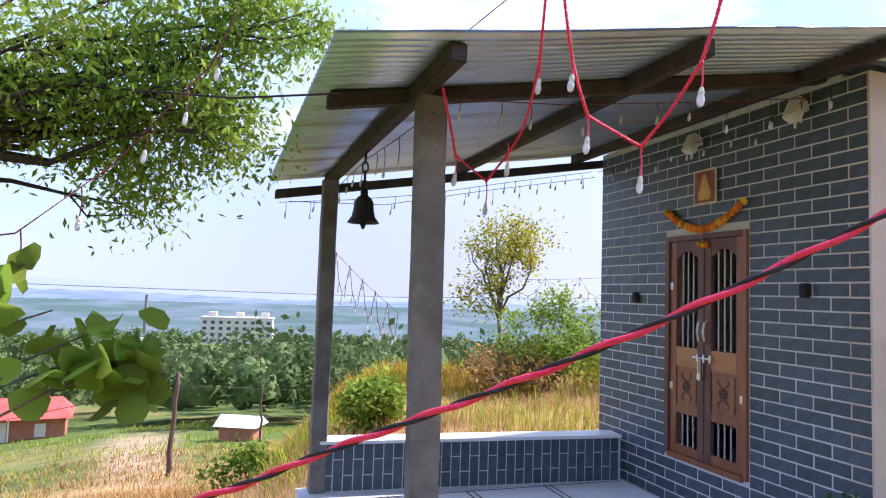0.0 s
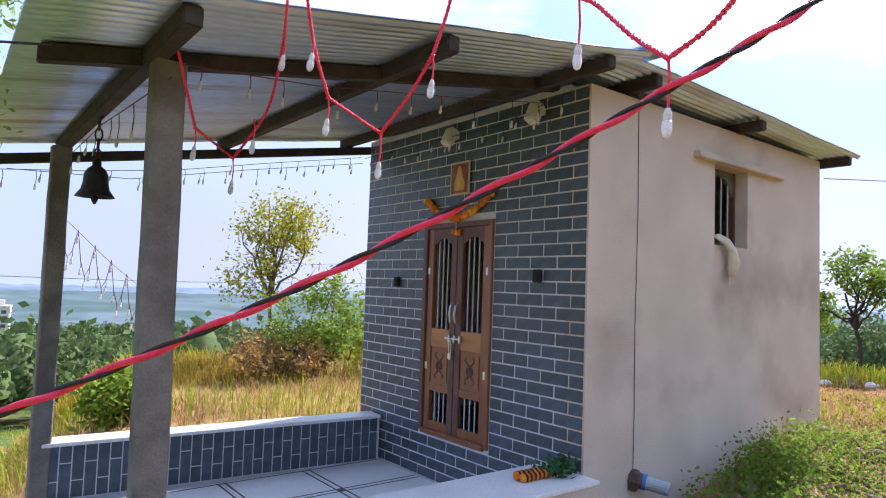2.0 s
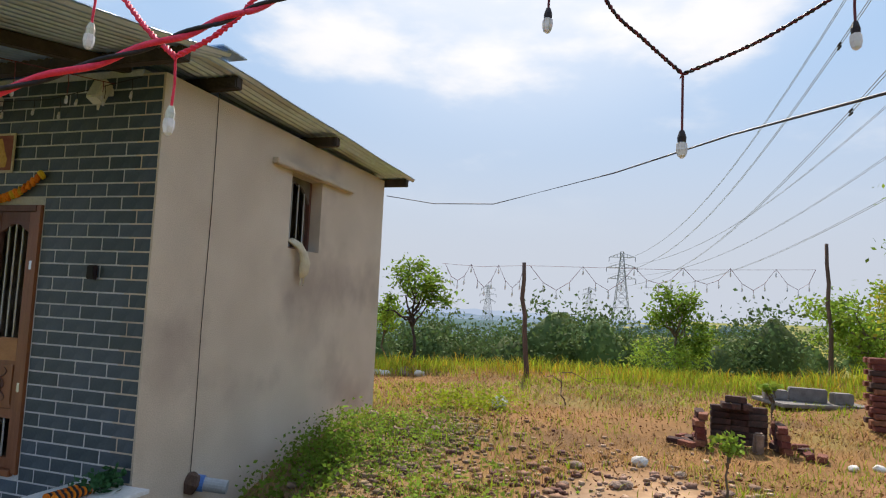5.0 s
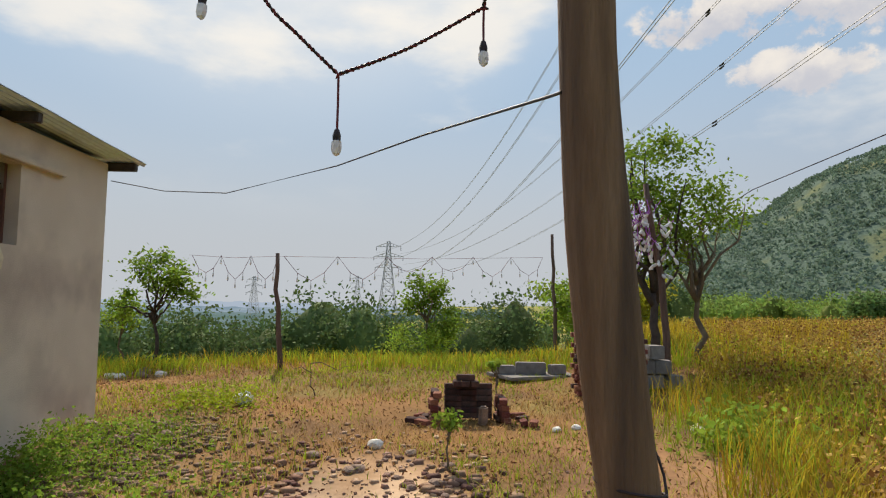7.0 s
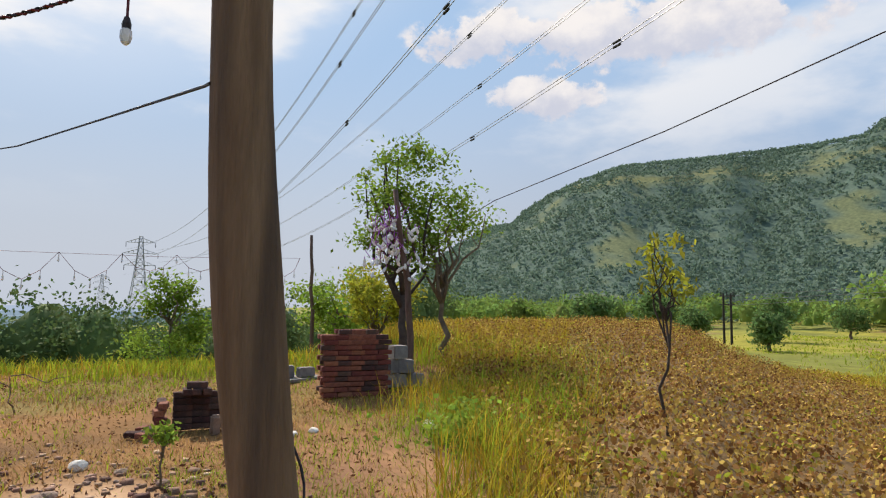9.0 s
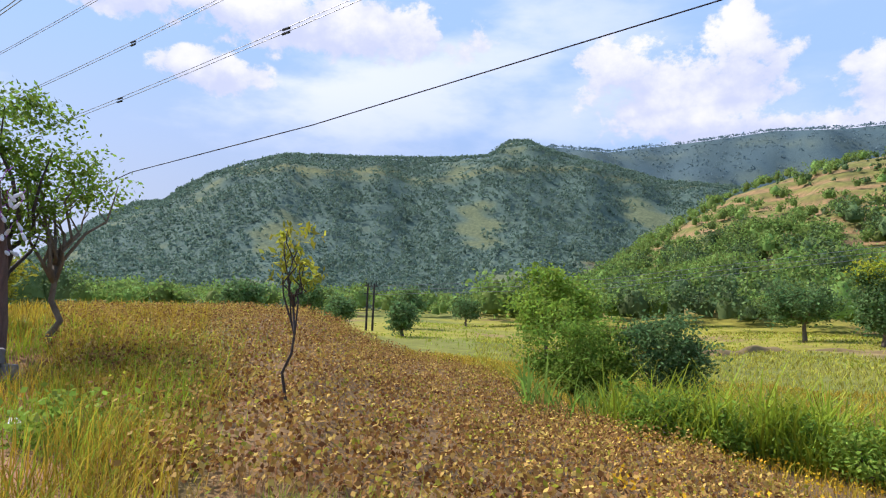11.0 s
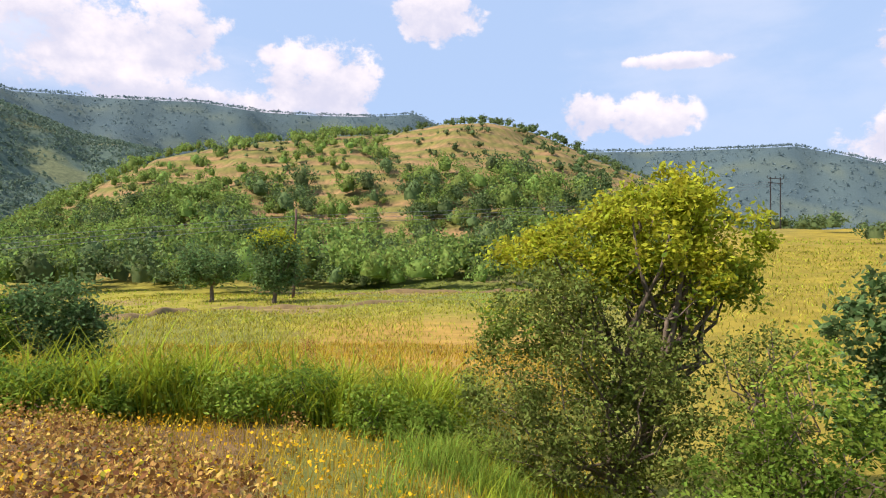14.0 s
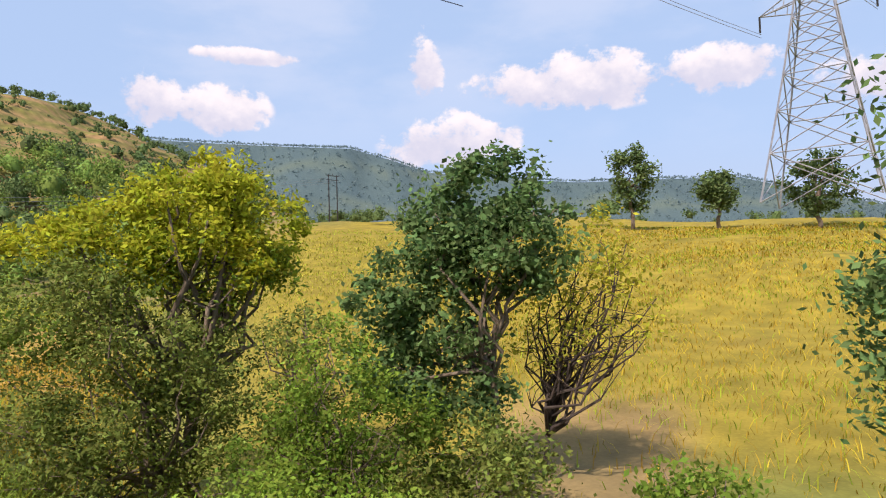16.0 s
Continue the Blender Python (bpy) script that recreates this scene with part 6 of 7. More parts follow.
def sack():
    root = thing("cloth_sack", "cream cloth sack hanging out over the window sill", "sack", (6.06, YS, 2.06))
    rng = random.Random(3)
    bm = bmesh.new()
    path = [(0.0, 0.10, 0.015, 0.045), (0.03, 0.0, 0.03, 0.05), (0.11, -0.05, -0.02, 0.06), (0.19, -0.07, -0.10, 0.075), (0.225, -0.075, -0.20, 0.09), (0.215, -0.07, -0.29, 0.085), (0.20, -0.065, -0.335, 0.055), (0.195, -0.065, -0.355, 0.02)]
    rings = []
    for x, y, z, r in path:
        rings.append([bm.verts.new((x + r * math.cos(t) * 0.95, y + 0.45 * r * math.sin(t), z + r * 0.35 * math.cos(t) * (1 if z > -0.1 else 0) + 0.008 * math.sin(5 * t + z * 30))) for t in [2 * math.pi * k / 18 for k in range(18)]])
    for a, b in zip(rings, rings[1:]):
        for k in range(18):
            bm.faces.new((a[k], a[(k + 1) % 18], b[(k + 1) % 18], b[k]))
    bm.faces.new(rings[0])
    bm.faces.new(rings[-1])
    part("body", bm, M_CREAM, root, smooth=True)
    for dx in (-0.02, 0.035):
        part("string", tube([(0.195 + dx, -0.065, -0.34), (0.19 + dx * 1.2, -0.062, -0.42), (0.18 + dx * 1.2, -0.062, -0.43)], 0.006, 6), M_CREAM, root)


sack()
tagged(part("wall_cable", tube([(4.80, YS - 0.006, 3.2), (4.815, YS - 0.006, 2.2), (4.80, YS - 0.006, 1.2), (4.81, YS - 0.006, 0.5), (4.80, YS - 0.01, 0.04)], 0.003, 6), M_BLACKCORD), "thin dark cable down the plaster wall", "cable")
pipe = thing("drain_pipe", "broken grey drain pipe with blue collar at the wall foot", "pipe", (4.86, 3.18, -0.06))
part("pipe", tube([(0, 0.05, 0.02), (0.12, -0.22, -0.02)], 0.055, 16), M_GREYPIPE, pipe)
part("collar", tube([(0.01, 0.02, 0.018), (0.045, -0.05, 0.008)], 0.066, 16), M_BLUEPIPE, pipe, "blue plastic collar")
part("mud", lathe([(0.05, -0.10), (0.075, -0.02), (0.05, 0.05), (0.01, 0.07)], 7, pose(-0.05, 0.0, 0.05, 15, 10, 0)), M_POLE, pipe, "crumbled brown mortar")


# ---- things on the ledge ----
def striped_rolls():
    root = thing("striped_roll", "orange and black ridged paper garland rolls on the ledge", "decoration", (3.62, 3.33, 0.10))
    for j, dy in enumerate((-0.035, 0.035)):
        for i in range(13):
            x = i * 0.022
            bm = lathe([(0.022, 0), (0.033, 0.006), (0.033, 0.013), (0.022, 0.019)], 12, pose(x, dy, 0.034, 0, 90, 0))
            part("ridge", bm, M_ORANGE if i % 2 == 0 else M_BLACKCORD, root)
    part("handle", tube([(0.28, 0, 0.03), (0.36, 0.01, 0.035), (0.42, 0.02, 0.025)], [0.02, 0.03, 0.012], 8), M_BLACKCORD, root)


striped_rolls()


def leaf_heap():
    rng = np.random.default_rng(71)
    root = thing("leaf_heap", "heap of dark green leaves on the ledge", "leaves", (4.02, 3.30, 0.10))
    P = rng.normal(size=(260, 3)) * np.array([0.09, 0.07, 0.035]) + np.array([0, 0, 0.065])
    P[:, 0] = np.minimum(P[:, 0], 0.10)
    P[:, 2] = np.maximum(P[:, 2], 0.012)
    V, Q = leaf_arrays(rng, P, 0.05, 0.6)
    mesh_np("leaves", V, Q, M_GREENCLOTH, root)


leaf_heap()


# ---- bell ----
def bell():
    root = thing("temple_bell", "dark bronze temple bell hanging on an iron chain", "bell", (1.0, 4.87, 2.03))
    prof = [(0.0, 0.27), (0.022, 0.262), (0.03, 0.24), (0.028, 0.215), (0.055, 0.195), (0.075, 0.16), (0.08, 0.10), (0.09, 0.05), (0.115, 0.015), (0.125, 0.0), (0.112, 0.0), (0.075, 0.06), (0.066, 0.15), (0.0, 0.18)]
    part("bell_body", lathe(prof[::-1], 28), M_IRON, root, smooth=True)
    part("clapper", lathe([(0.004, 0.15), (0.006, 0.02), (0.02, 0.0), (0.022, -0.02), (0.01, -0.045), (0.003, -0.05)][::-1], 12), M_IRON, root)
    z = 0.29
    k = 0
    top = roof_z(1.0) - 0.10 - 2.03
    while z < top:
        ring = [(0.022 * math.cos(t), 0.0, 0.045 * math.sin(t)) for t in [2 * math.pi * i / 14 for i in range(15)]]
        bm = tube(ring, 0.0065, 6)
        bm.transform(pose(0, 0, z, 0, 0, 90 * k))
        part("link", bm, M_IRON, root)
        z += 0.072
        k += 1
    part("hook", tube([(0, 0, top - 0.03), (0.02, 0, top), (0, 0, top + 0.03)], 0.009, 6), M_IRON, root)


bell()


# ---- string lights ----
def twist(pts, r, turns_per_m, m_a, m_b, root, name="cord", step=0.012, off=1.0, thin=1.0):
    """Two strands wound round each other along a smooth line of points."""
    P = [Vector(p) for p in pts]
    fine = []
    for i in range(len(P) - 1):
        p0, p1, p2, p3 = P[max(i - 1, 0)], P[i], P[i + 1], P[min(i + 2, len(P) - 1)]
        n = max(2, int((p2 - p1).length / step))
        for k in range(n):
            t = k / n
            fine.append(0.5 * ((2 * p1) + (p2 - p0) * t + (2 * p0 - 5 * p1 + 4 * p2 - p3) * t * t + (3 * p1 - p0 - 3 * p2 + p3) * t ** 3))
    fine.append(P[-1])
    run = 0.0
    A, B = [], []
    for i, p in enumerate(fine):
        d = (fine[min(i + 1, len(fine) - 1)] - fine[max(i - 1, 0)]).normalized()
        u = d.cross(Vector((0, 0, 1)) if abs(d.z) < 0.9 else Vector((1, 0, 0))).normalized()
        w = d.cross(u)
        if i:
            run += (p - fine[i - 1]).length
        a = 2 * math.pi * turns_per_m * run
        o = off * r * (math.cos(a) * u + math.sin(a) * w)
        A.append(p + o)
        B.append(p - o)
    part(name, tube(A, r, 6), m_a, root, smooth=True)
    part(name, tube(B, r * thin, 6), m_b, root, smooth=True)


def bulb(root, top, drop, wire, size=1.0, body=None, cap=None, tilt=(0, 0)):
    """A short drop wire and a faceted bulb under it, as one part with a wire sub-part."""
    top = Vector(top)
    e = top + Vector((tilt[0], tilt[1], -drop))
    mid = top + Vector((tilt[0] * 0.2 + 0.006, tilt[1] * 0.2, -drop * 0.5))
    s = 0.0155 * size
    d = (e - mid).normalized()
    q = d.to_track_quat("-Z", "Y").to_matrix().to_4x4()
    m = Matrix.Translation(e) @ q
    b = part("bulb", lathe([(s * 0.3, -s * 4.7), (s * 0.75, -s * 4.3), (s * 1.0, -s * 3.3), (s * 0.95, -s * 2.0), (s * 0.7, -s * 1.8)], 6, m), body or M_BULB, root)
    part("cap", lathe([(s * 0.72, -s * 2.0), (s * 0.8, -s * 0.8), (s * 0.45, s * 0.4)], 8, m), cap or M_LAMPBODY, b)
    part("wire", tube([top, mid, e], 0.0038 * size, 5), wire, b)


FESTOONS = [
    ([(1.03, 3.12, 2.58), (1.10, 3.18, 2.40), (1.20, 3.36, 2.28), (1.49, 3.60, 2.20), (1.50, 3.15, 2.40), (1.41, 2.77, 2.65), (1.33, 2.55, 2.98)], [(1.49, 3.60, 2.20, 0.14), (1.47, 3.25, 2.36, 0.12), (1.41, 2.77, 2.65, 0.09), (1.20, 3.36, 2.28, 0.10)], M_RED),
    ([(1.30, 2.36, 2.86), (1.33, 2.36, 2.66), (1.40, 2.42, 2.50), (1.49, 2.45, 2.31), (1.74, 2.41, 2.19), (1.74, 2.2, 2.31), (1.72, 2.00, 2.44), (1.75, 1.93, 2.67), (1.76, 1.90, 2.95)], [(1.38, 2.40, 2.54, 0.08), (1.49, 2.45, 2.31, 0.10), (1.74, 2.41, 2.19, 0.14), (1.72, 2.00, 2.44, 0.11)], M_RED),
    ([(1.68, 1.25, 2.62), (1.69, 1.24, 2.44), (1.70, 1.15, 2.36), (1.68, 1.0, 2.21), (1.66, 0.88, 2.116), (1.70, 0.78, 2.19), (1.75, 0.70, 2.32), (1.78, 0.62, 2.55)], [(1.70, 1.22, 2.40, 0.15), (1.66, 0.88, 2.116, 0.14)], M_RED),
    # red cord seen against bright sky: its backlit darkness is painted as maroon
    ([(2.10, -0.10, 2.60), (2.12, -0.19, 2.37), (2.16, -0.29, 2.27), (2.205, -0.395, 2.18), (2.19, -0.60, 2.26), (2.20, -0.82, 2.395), (2.13, -0.84, 2.55)], [(2.205, -0.395, 2.18, 0.17), (2.20, -0.82, 2.395, 0.11), (2.13, -0.02, 2.46, 0.09)], M_MAROON_BACKLIT),
]


def string_lights():
    root = thing("string_lights", "red twisted string lights with milky bulbs hung in loops", "string lights")
    for pts, bulbs, m in FESTOONS:
        # the backlit loop also gets a black strand and black caps for that shade
        black = m is M_MAROON_BACKLIT
        sharp = []
        for p in pts:
            sharp += [p, p] if any(abs(p[0] - b[0]) + abs(p[1] - b[1]) + abs(p[2] - b[2]) < 1e-6 for b in bulbs) else [p]
        pts = sharp
        twist(pts, 0.0036 if black else 0.0048, 30, m, M_BLACKCORD if black else M_RED, root, step=0.01)
        for x, y, z, d in bulbs:
            bulb(root, (x, y, z), d, m, 1.0, cap=M_BLACKCORD if black else None)
    # carrier line above, from the roof to the timber post
    part("carrier_wire", tube([(1.1, 3.2, 2.85), (1.32, 2.5, 3.0), (1.75, 1.9, 2.96), (1.70, 1.2, 2.64), (1.78, 0.62, 2.58), (2.10, -0.1, 2.62), (2.13, -0.85, 2.58), (2.11, -1.03, 2.6)], 0.003, 6), M_MAROON_BACKLIT, root)


string_lights()
cord = thing("twisted_rope", "thick twisted red and black cord stretched across the view", "cord")
twist([(-0.45, 1.39, 0.98), (-0.01, 1.06, 1.181), (0.149, 0.943, 1.268), (0.36, 0.78, 1.384), (0.555, 0.633, 1.503), (0.735, 0.495, 1.632), (0.868, 0.395, 1.735), (1.0, 0.295, 1.84), (1.35, 0.03, 2.14), (2.02, -0.97, 2.75), (2.10, -1.03, 2.8)], 0.0044, 8, M_RED, M_BLACKCORD, cord, step=0.008, off=0.62, thin=0.72)


def small_lights(pts, n, seed, label, drop=0.09, wire=None):
    root = thing("string_lights", label, "string lights")
    P = [Vector(p) for p in pts]
    part("cord", tube(P, 0.0035, 5), wire or M_BLACKCORD, root)
    rnd = random.Random(seed)
    L = [0]
    for a, b in zip(P, P[1:]):
        L.append(L[-1] + (b - a).length)
    for i in range(n):
        s = (i + 0.5 + rnd.uniform(-0.25, 0.25)) / n * L[-1]
        k = max(j for j in range(len(P) - 1) if L[j] <= s)
        p = P[k].lerp(P[k + 1], (s - L[k]) / (L[k + 1] - L[k]))
        bulb(root, p, drop * rnd.uniform(0.5, 1.4), wire or M_BLACKCORD, 0.75)


small_lights([(0.5, 6.68, 2.38), (1.2, 6.68, 2.46), (2.0, 6.68, 2.58), (3.0, 6.68, 2.80), (4.1, 6.62, 3.02)], 17, 1, "string of small bulbs along the far eave")
small_lights([(0.6, 6.70, 2.40), (1.6, 6.70, 2.44), (2.8, 6.70, 2.70), (4.15, 6.64, 2.96)], 12, 2, "second string of small bulbs along the far eave")
small_lights([(4.05, 3.3, 3.08), (4.06, 4.2, 2.96), (4.06, 5.2, 2.98), (4.06, 6.45, 2.98)], 13, 3, "string of small bulbs along the tiled wall", 0.1)
small_lights([(1.1, 3.3, 2.58), (2.0, 3.6, 2.74), (3.0, 3.5, 2.86), (4.0, 3.5, 3.02)], 10, 4, "string of small bulbs under the porch beam", 0.13, M_MAROON_BACKLIT)
small_lights([(1.05, 3.3, 2.50), (1.0, 4.0, 2.48), (1.0, 4.8, 2.52), (1.0, 6.2, 2.50)], 8, 5, "string of small bulbs along the outer purlin", 0.12)
small_lights([(-1.9, 3.2, 1.50), (-0.72, 2.70, 1.67), (-0.45, 2.92, 1.99), (-0.1, 3.03, 2.5), (0.0, 2.96, 2.75)], 9, 6, "string of milky bulbs wound through the tree", 0.10, M_MAROON_BACKLIT)
tagged(part("service_cable", tube([(-2.0, 4.6, 2.9), (-1.0, 4.4, 2.70), (0.0, 3.6, 2.52), (0.52, 3.2, 2.50)], 0.006, 6), M_BLACKCORD), "black cable from the tree to the porch beam", "cable")
tagged(part("service_cable", tube([(8.41, 3.15, 2.95), (7.45, 2.13, 2.68), (6.52, 1.18, 2.52), (4.85, -0.07, 2.46), (3.45, -0.66, 2.33), (2.16, -1.02, 2.12), (2.10, -1.03, 2.11)], 0.005, 6), M_BLACKCORD), "twisted black cable from the house to the timber post", "cable")


# ---- timber post in the yard edge ----
def timber_post():
    rng = random.Random(8)
    root = thing("timber_post", "rough debarked timber post with wire wound round it", "post", (2.10, -1.40, gz(2.10, -1.40)))
    bm = bmesh.new()
    rings = []
    n = 22
    for i in range(n + 1):
        t = i / n
        z = -0.3 + 4.0 * t
        cx = 0.008 * (z - 1.0)
        cy = 0.296 - 0.053 * max(0.0, 2.45 - z) ** 1.9 + 0.03 * max(0.0, z - 2.45)
        r = 0.094 - 0.005 * z + 0.004 * math.sin(z * 5)
        rings.append([bm.verts.new((cx + r * (1 + 0.05 * math.sin(3 * a + z)) * math.cos(a), cy + r * (1 + 0.04 * math.cos(2 * a + z * 2)) * math.sin(a), z)) for a in [2 * math.pi * k / 20 for k in range(20)]])
    for a, b in zip(rings, rings[1:]):
        for k in range(20):
            bm.faces.new((a[k], a[(k + 1) % 20], b[(k + 1) % 20], b[k]))
    bm.faces.new(rings[0][::-1])
    bm.faces.new(rings[-1])
    part("shaft", bm, M_POST, root, smooth=True)
    for k, (z0, dz) in enumerate(((1.02, 0.03), (1.0, -0.28))):
        pts = [(0.003 + 0.094 * math.cos(a), 0.186 + 0.094 * math.sin(a), z0 + dz * math.sin(a * 0.5 + 1)) for a in [2 * math.pi * i / 20 for i in range(21)]]
        part("binding_wire", tube(pts, 0.004, 5), M_BLACKCORD, root)


timber_post()


# ---- poles with far string lights ----
def pole(x, y, top, r, lean, label, name="wooden_pole"):
    z0 = gz(x, y) - 0.2
    rng = np.random.default_rng(int(abs(x * 31 + y * 17)))
    pts = bent(rng, (0, 0, 0), (lean[0], lean[1], top - z0), 8, 0.012)
    o = part(name, tube(pts, [r * (1.1 - 0.35 * i / 7) for i in range(8)], 10), M_POLE, smooth=True)
    o.location = (x, y, z0)
    return tagged(o, label, "pole")


pole(14.08, 2.14, 2.48, 0.055, (0.0, 0.14), "thin dark wooden pole at the yard edge")
pole(19.9, -4.93, 3.6, 0.06, (0, 0.1), "thin brown wooden pole beyond the yard")
pole(11.03, -4.95, 3.55, 0.062, (0, 0.42), "leaning wooden pole beside the brick stack")


def far_festoon(a, b, n, depth, label, seed):
    root = thing("string_lights", label, "string lights")
    rnd = random.Random(seed)
    a, b = Vector(a), Vector(b)
    part("carrier_wire", tube([a, a.lerp(b, 0.5) + Vector((0, 0, -0.05)), b], 0.004, 5), M_MAROON_BACKLIT, root)
    pts = []
    for i in range(n):
        p = a.lerp(b, (i + 0.1) / n)
        q = a.lerp(b, (i + 0.6) / n) + Vector((0, 0, -depth * rnd.uniform(0.8, 1.2)))
        pts += [p, p.lerp(q, 0.5) + Vector((0, 0, -depth * 0.22)), q, q.lerp(a.lerp(b, (i + 1.1) / n), 0.5) + Vector((0, 0, -depth * 0.2))]
    pts.append(b)
    part("cord", tube(pts, 0.006, 5), M_MAROON_BACKLIT, root)
    for p in pts[1:-1]:
        bulb(root, p, 0.10, M_MAROON_BACKLIT, 1.3)


far_festoon((14.6, 4.3, 2.45), (14.15, 2.28, 2.42), 3, 0.45, "string lights looped between tree and pole", 1)
far_festoon((14.15, 2.28, 2.42), (17.97, -4.15, 2.75), 6, 0.45, "string lights looped between the wooden poles", 2)
far_festoon((1.45, 10.3, 2.35), (2.95, 11.0, 1.15), 6, 0.55, "string lights looped down the slope below the porch", 3)
far_festoon((5.2, 13.2, 1.9), (8.2, 12.4, 2.0), 4, 0.5, "string lights looped past the young tree", 4)


def light_bundle():
    root = thing("light_bundle", "tangled bundle of milky bulbs and purple ribbon on a pole", "string lights", (10.95, -4.62, 3.2))
    rng = np.random.default_rng(91)
    for i in range(16):
        a = np.array([rng.normal() * 0.1, rng.normal() * 0.22 + 0.15, rng.uniform(-0.2, 0.1)])
        e = a + np.array([rng.normal() * 0.08, rng.normal() * 0.12, -rng.uniform(0.3, 1.1)])
        part("cord", tube(bent(rng, a, e, 6, 0.12), 0.007, 5), M_PURPLE if i % 2 else M_MAROON_BACKLIT, root)
    for i in range(60):
        p = (rng.normal() * 0.12, rng.normal() * 0.24 + 0.15, -rng.uniform(0.1, 1.15))
        bulb(root, p, 0.05, M_PURPLE, 1.9, tilt=(rng.normal() * 0.03, rng.normal() * 0.03))


light_bundle()


# ---- bricks and stones in the yard ----
BRICK = bpy.data.meshes.new("brick")
_b = box((-0.11, -0.05, -0.035), (0.11, 0.05, 0.035))
bmesh.ops.bevel(_b, geom=_b.edges[:], offset=0.006, segments=1, affect="EDGES")
_b.to_mesh(BRICK)
_b.free()
BRICK.materials.append(M_BRICK)
SOOTED = BRICK.copy()
SOOTED.materials.clear()
SOOTED.materials.append(M_SOOT)


def lay_brick(root, x, y, z, rz, sooty=False, s=1.0, tip=(0, 0)):
    o = new("brick", SOOTED if sooty else BRICK)
    o.parent = root
    o.location, o.rotation_euler, o.scale = (x, y, z), (radians(tip[0]), radians(tip[1]), radians(rz)), (s, s, s)


def brick_pile():
    rnd = random.Random(12)
    px, py = 8.55, -1.35
    root = thing("brick_hearth", "tumbled hearth of red and sooty black bricks", "bricks", (px, py, gz(px, py)))
    for i in range(5):
        for k in range(3):
            lay_brick(root, rnd.uniform(-0.03, 0.03) + k * 0.16, 0.44 + rnd.uniform(-0.03, 0.03), 0.045 + i * 0.075, rnd.uniform(-8, 8), i > 3 and k > 0, 1.0)
    for i in range(4):
        for k in range(3):
            lay_brick(root, k * 0.16, -0.42 + rnd.uniform(-0.03, 0.03), 0.045 + i * 0.075, rnd.uniform(-12, 12), k == 1)
    for i in range(6):
        for k in range(3):
            lay_brick(root, 0.3 + rnd.uniform(-0.02, 0.02), -0.2 + 0.2 * k, 0.045 + i * 0.075, 90 + rnd.uniform(-6, 6), True)
    for k in range(3):
        lay_brick(root, 0.12, -0.06 + 0.11 * k, 0.48, rnd.uniform(-9, 9), True)
    lay_brick(root, 0.12, 0.05, 0.555, 80, True, 1.05)
    for k in range(10):
        lay_brick(root, rnd.uniform(-0.2, 0.4), rnd.choice((-1, 1)) * rnd.uniform(0.55, 0.8), 0.035, rnd.uniform(0, 180), rnd.random() < 0.4, rnd.uniform(0.7, 1), (rnd.uniform(-12, 12), 0))
    part("stone_slab", box((-0.05, -0.05, 0.0), (0.03, 0.06, 0.24), 0.02, pose(-0.12, -0.15, 0.0, 0, -8, 10)), M_STONE, root)


brick_pile()


def brick_stack():
    rnd = random.Random(13)
    px, py = 10.5, -3.75
    root = thing("brick_stack", "neat stack of red bricks in the yard", "bricks", (px, py, gz(px, py)))
    for i in range(13):
        for r in range(2):
            for k in range(5):
                if i == 12 and k in (0, 4):
                    continue
                lay_brick(root, r * 0.24 + rnd.uniform(-0.012, 0.012), -0.46 + 0.22 * k + (0.05 if i % 2 else 0) + rnd.uniform(-0.01, 0.01), 0.045 + i * 0.082, 90 + rnd.uniform(-3, 3), rnd.random() < 0.12, rnd.uniform(0.98, 1.03))


brick_stack()


def stone(x, y, s, m, label, z=None, seed=1, name="stone", squash=0.65):
    rnd = random.Random(seed)
    bm = bmesh.new()
    bmesh.ops.create_icosphere(bm, subdivisions=2, radius=s)
    for v in bm.verts:
        n = noise.noise(v.co / s * 1.3 + Vector((seed * 3.1, 0, 0)))
        v.co *= 1 + 0.35 * n
        v.co.z *= squash
    o = part(name, bm, m)
    o.location = (x, y, (gz(x, y) if z is None else z) + s * squash * 0.55)
    o.rotation_euler = (0, 0, rnd.uniform(0, 6))
    return tagged(o, label, "stone", "loose stones")


def block(x, y, z, lo, hi, rz, label):
    o = part("concrete_block", box(lo, hi, 0.015), M_BLOCK)
    o.location, o.rotation_euler = (x, y, z), (0, 0, radians(rz))
    return tagged(o, label, "block", "grey blocks")


bz = gz(12.6, -2.9)
slab = part("stone_slab", box((-0.5, -0.75, 0), (0.5, 0.75, 0.06), 0.012), M_BLOCK)
slab.location, slab.rotation_euler = (12.6, -2.9, bz + 0.01), (0, 0, radians(20))
tagged(slab, "flat grey stone slab lying in grass", "slab")
for dy, h, w, r in ((0.5, 0.16, 0.18, 5), (0.02, 0.22, 0.28, -4), (-0.48, 0.18, 0.15, 12)):
    block(12.5, -2.85 + dy, bz + 0.07, (-0.1, -w, 0), (0.1, w, h), r, "dark grey building block on a slab")
for k, (dx, dy, dz, r) in enumerate(((0, 0, 0, 5), (0.05, -0.35, 0, -10), (0, -0.7, 0, 14), (0.02, -0.15, 0.24, 20), (0.0, -0.5, 0.24, -15), (0, -0.3, 0.48, 8))):
    block(10.9 + dx, -4.35 + dy * 0.75, gz(10.9, -4.5) + dz + 0.01, (-0.15, -0.13, 0), (0.15, 0.13, 0.22), r, "pale grey building block beside the brick stack")
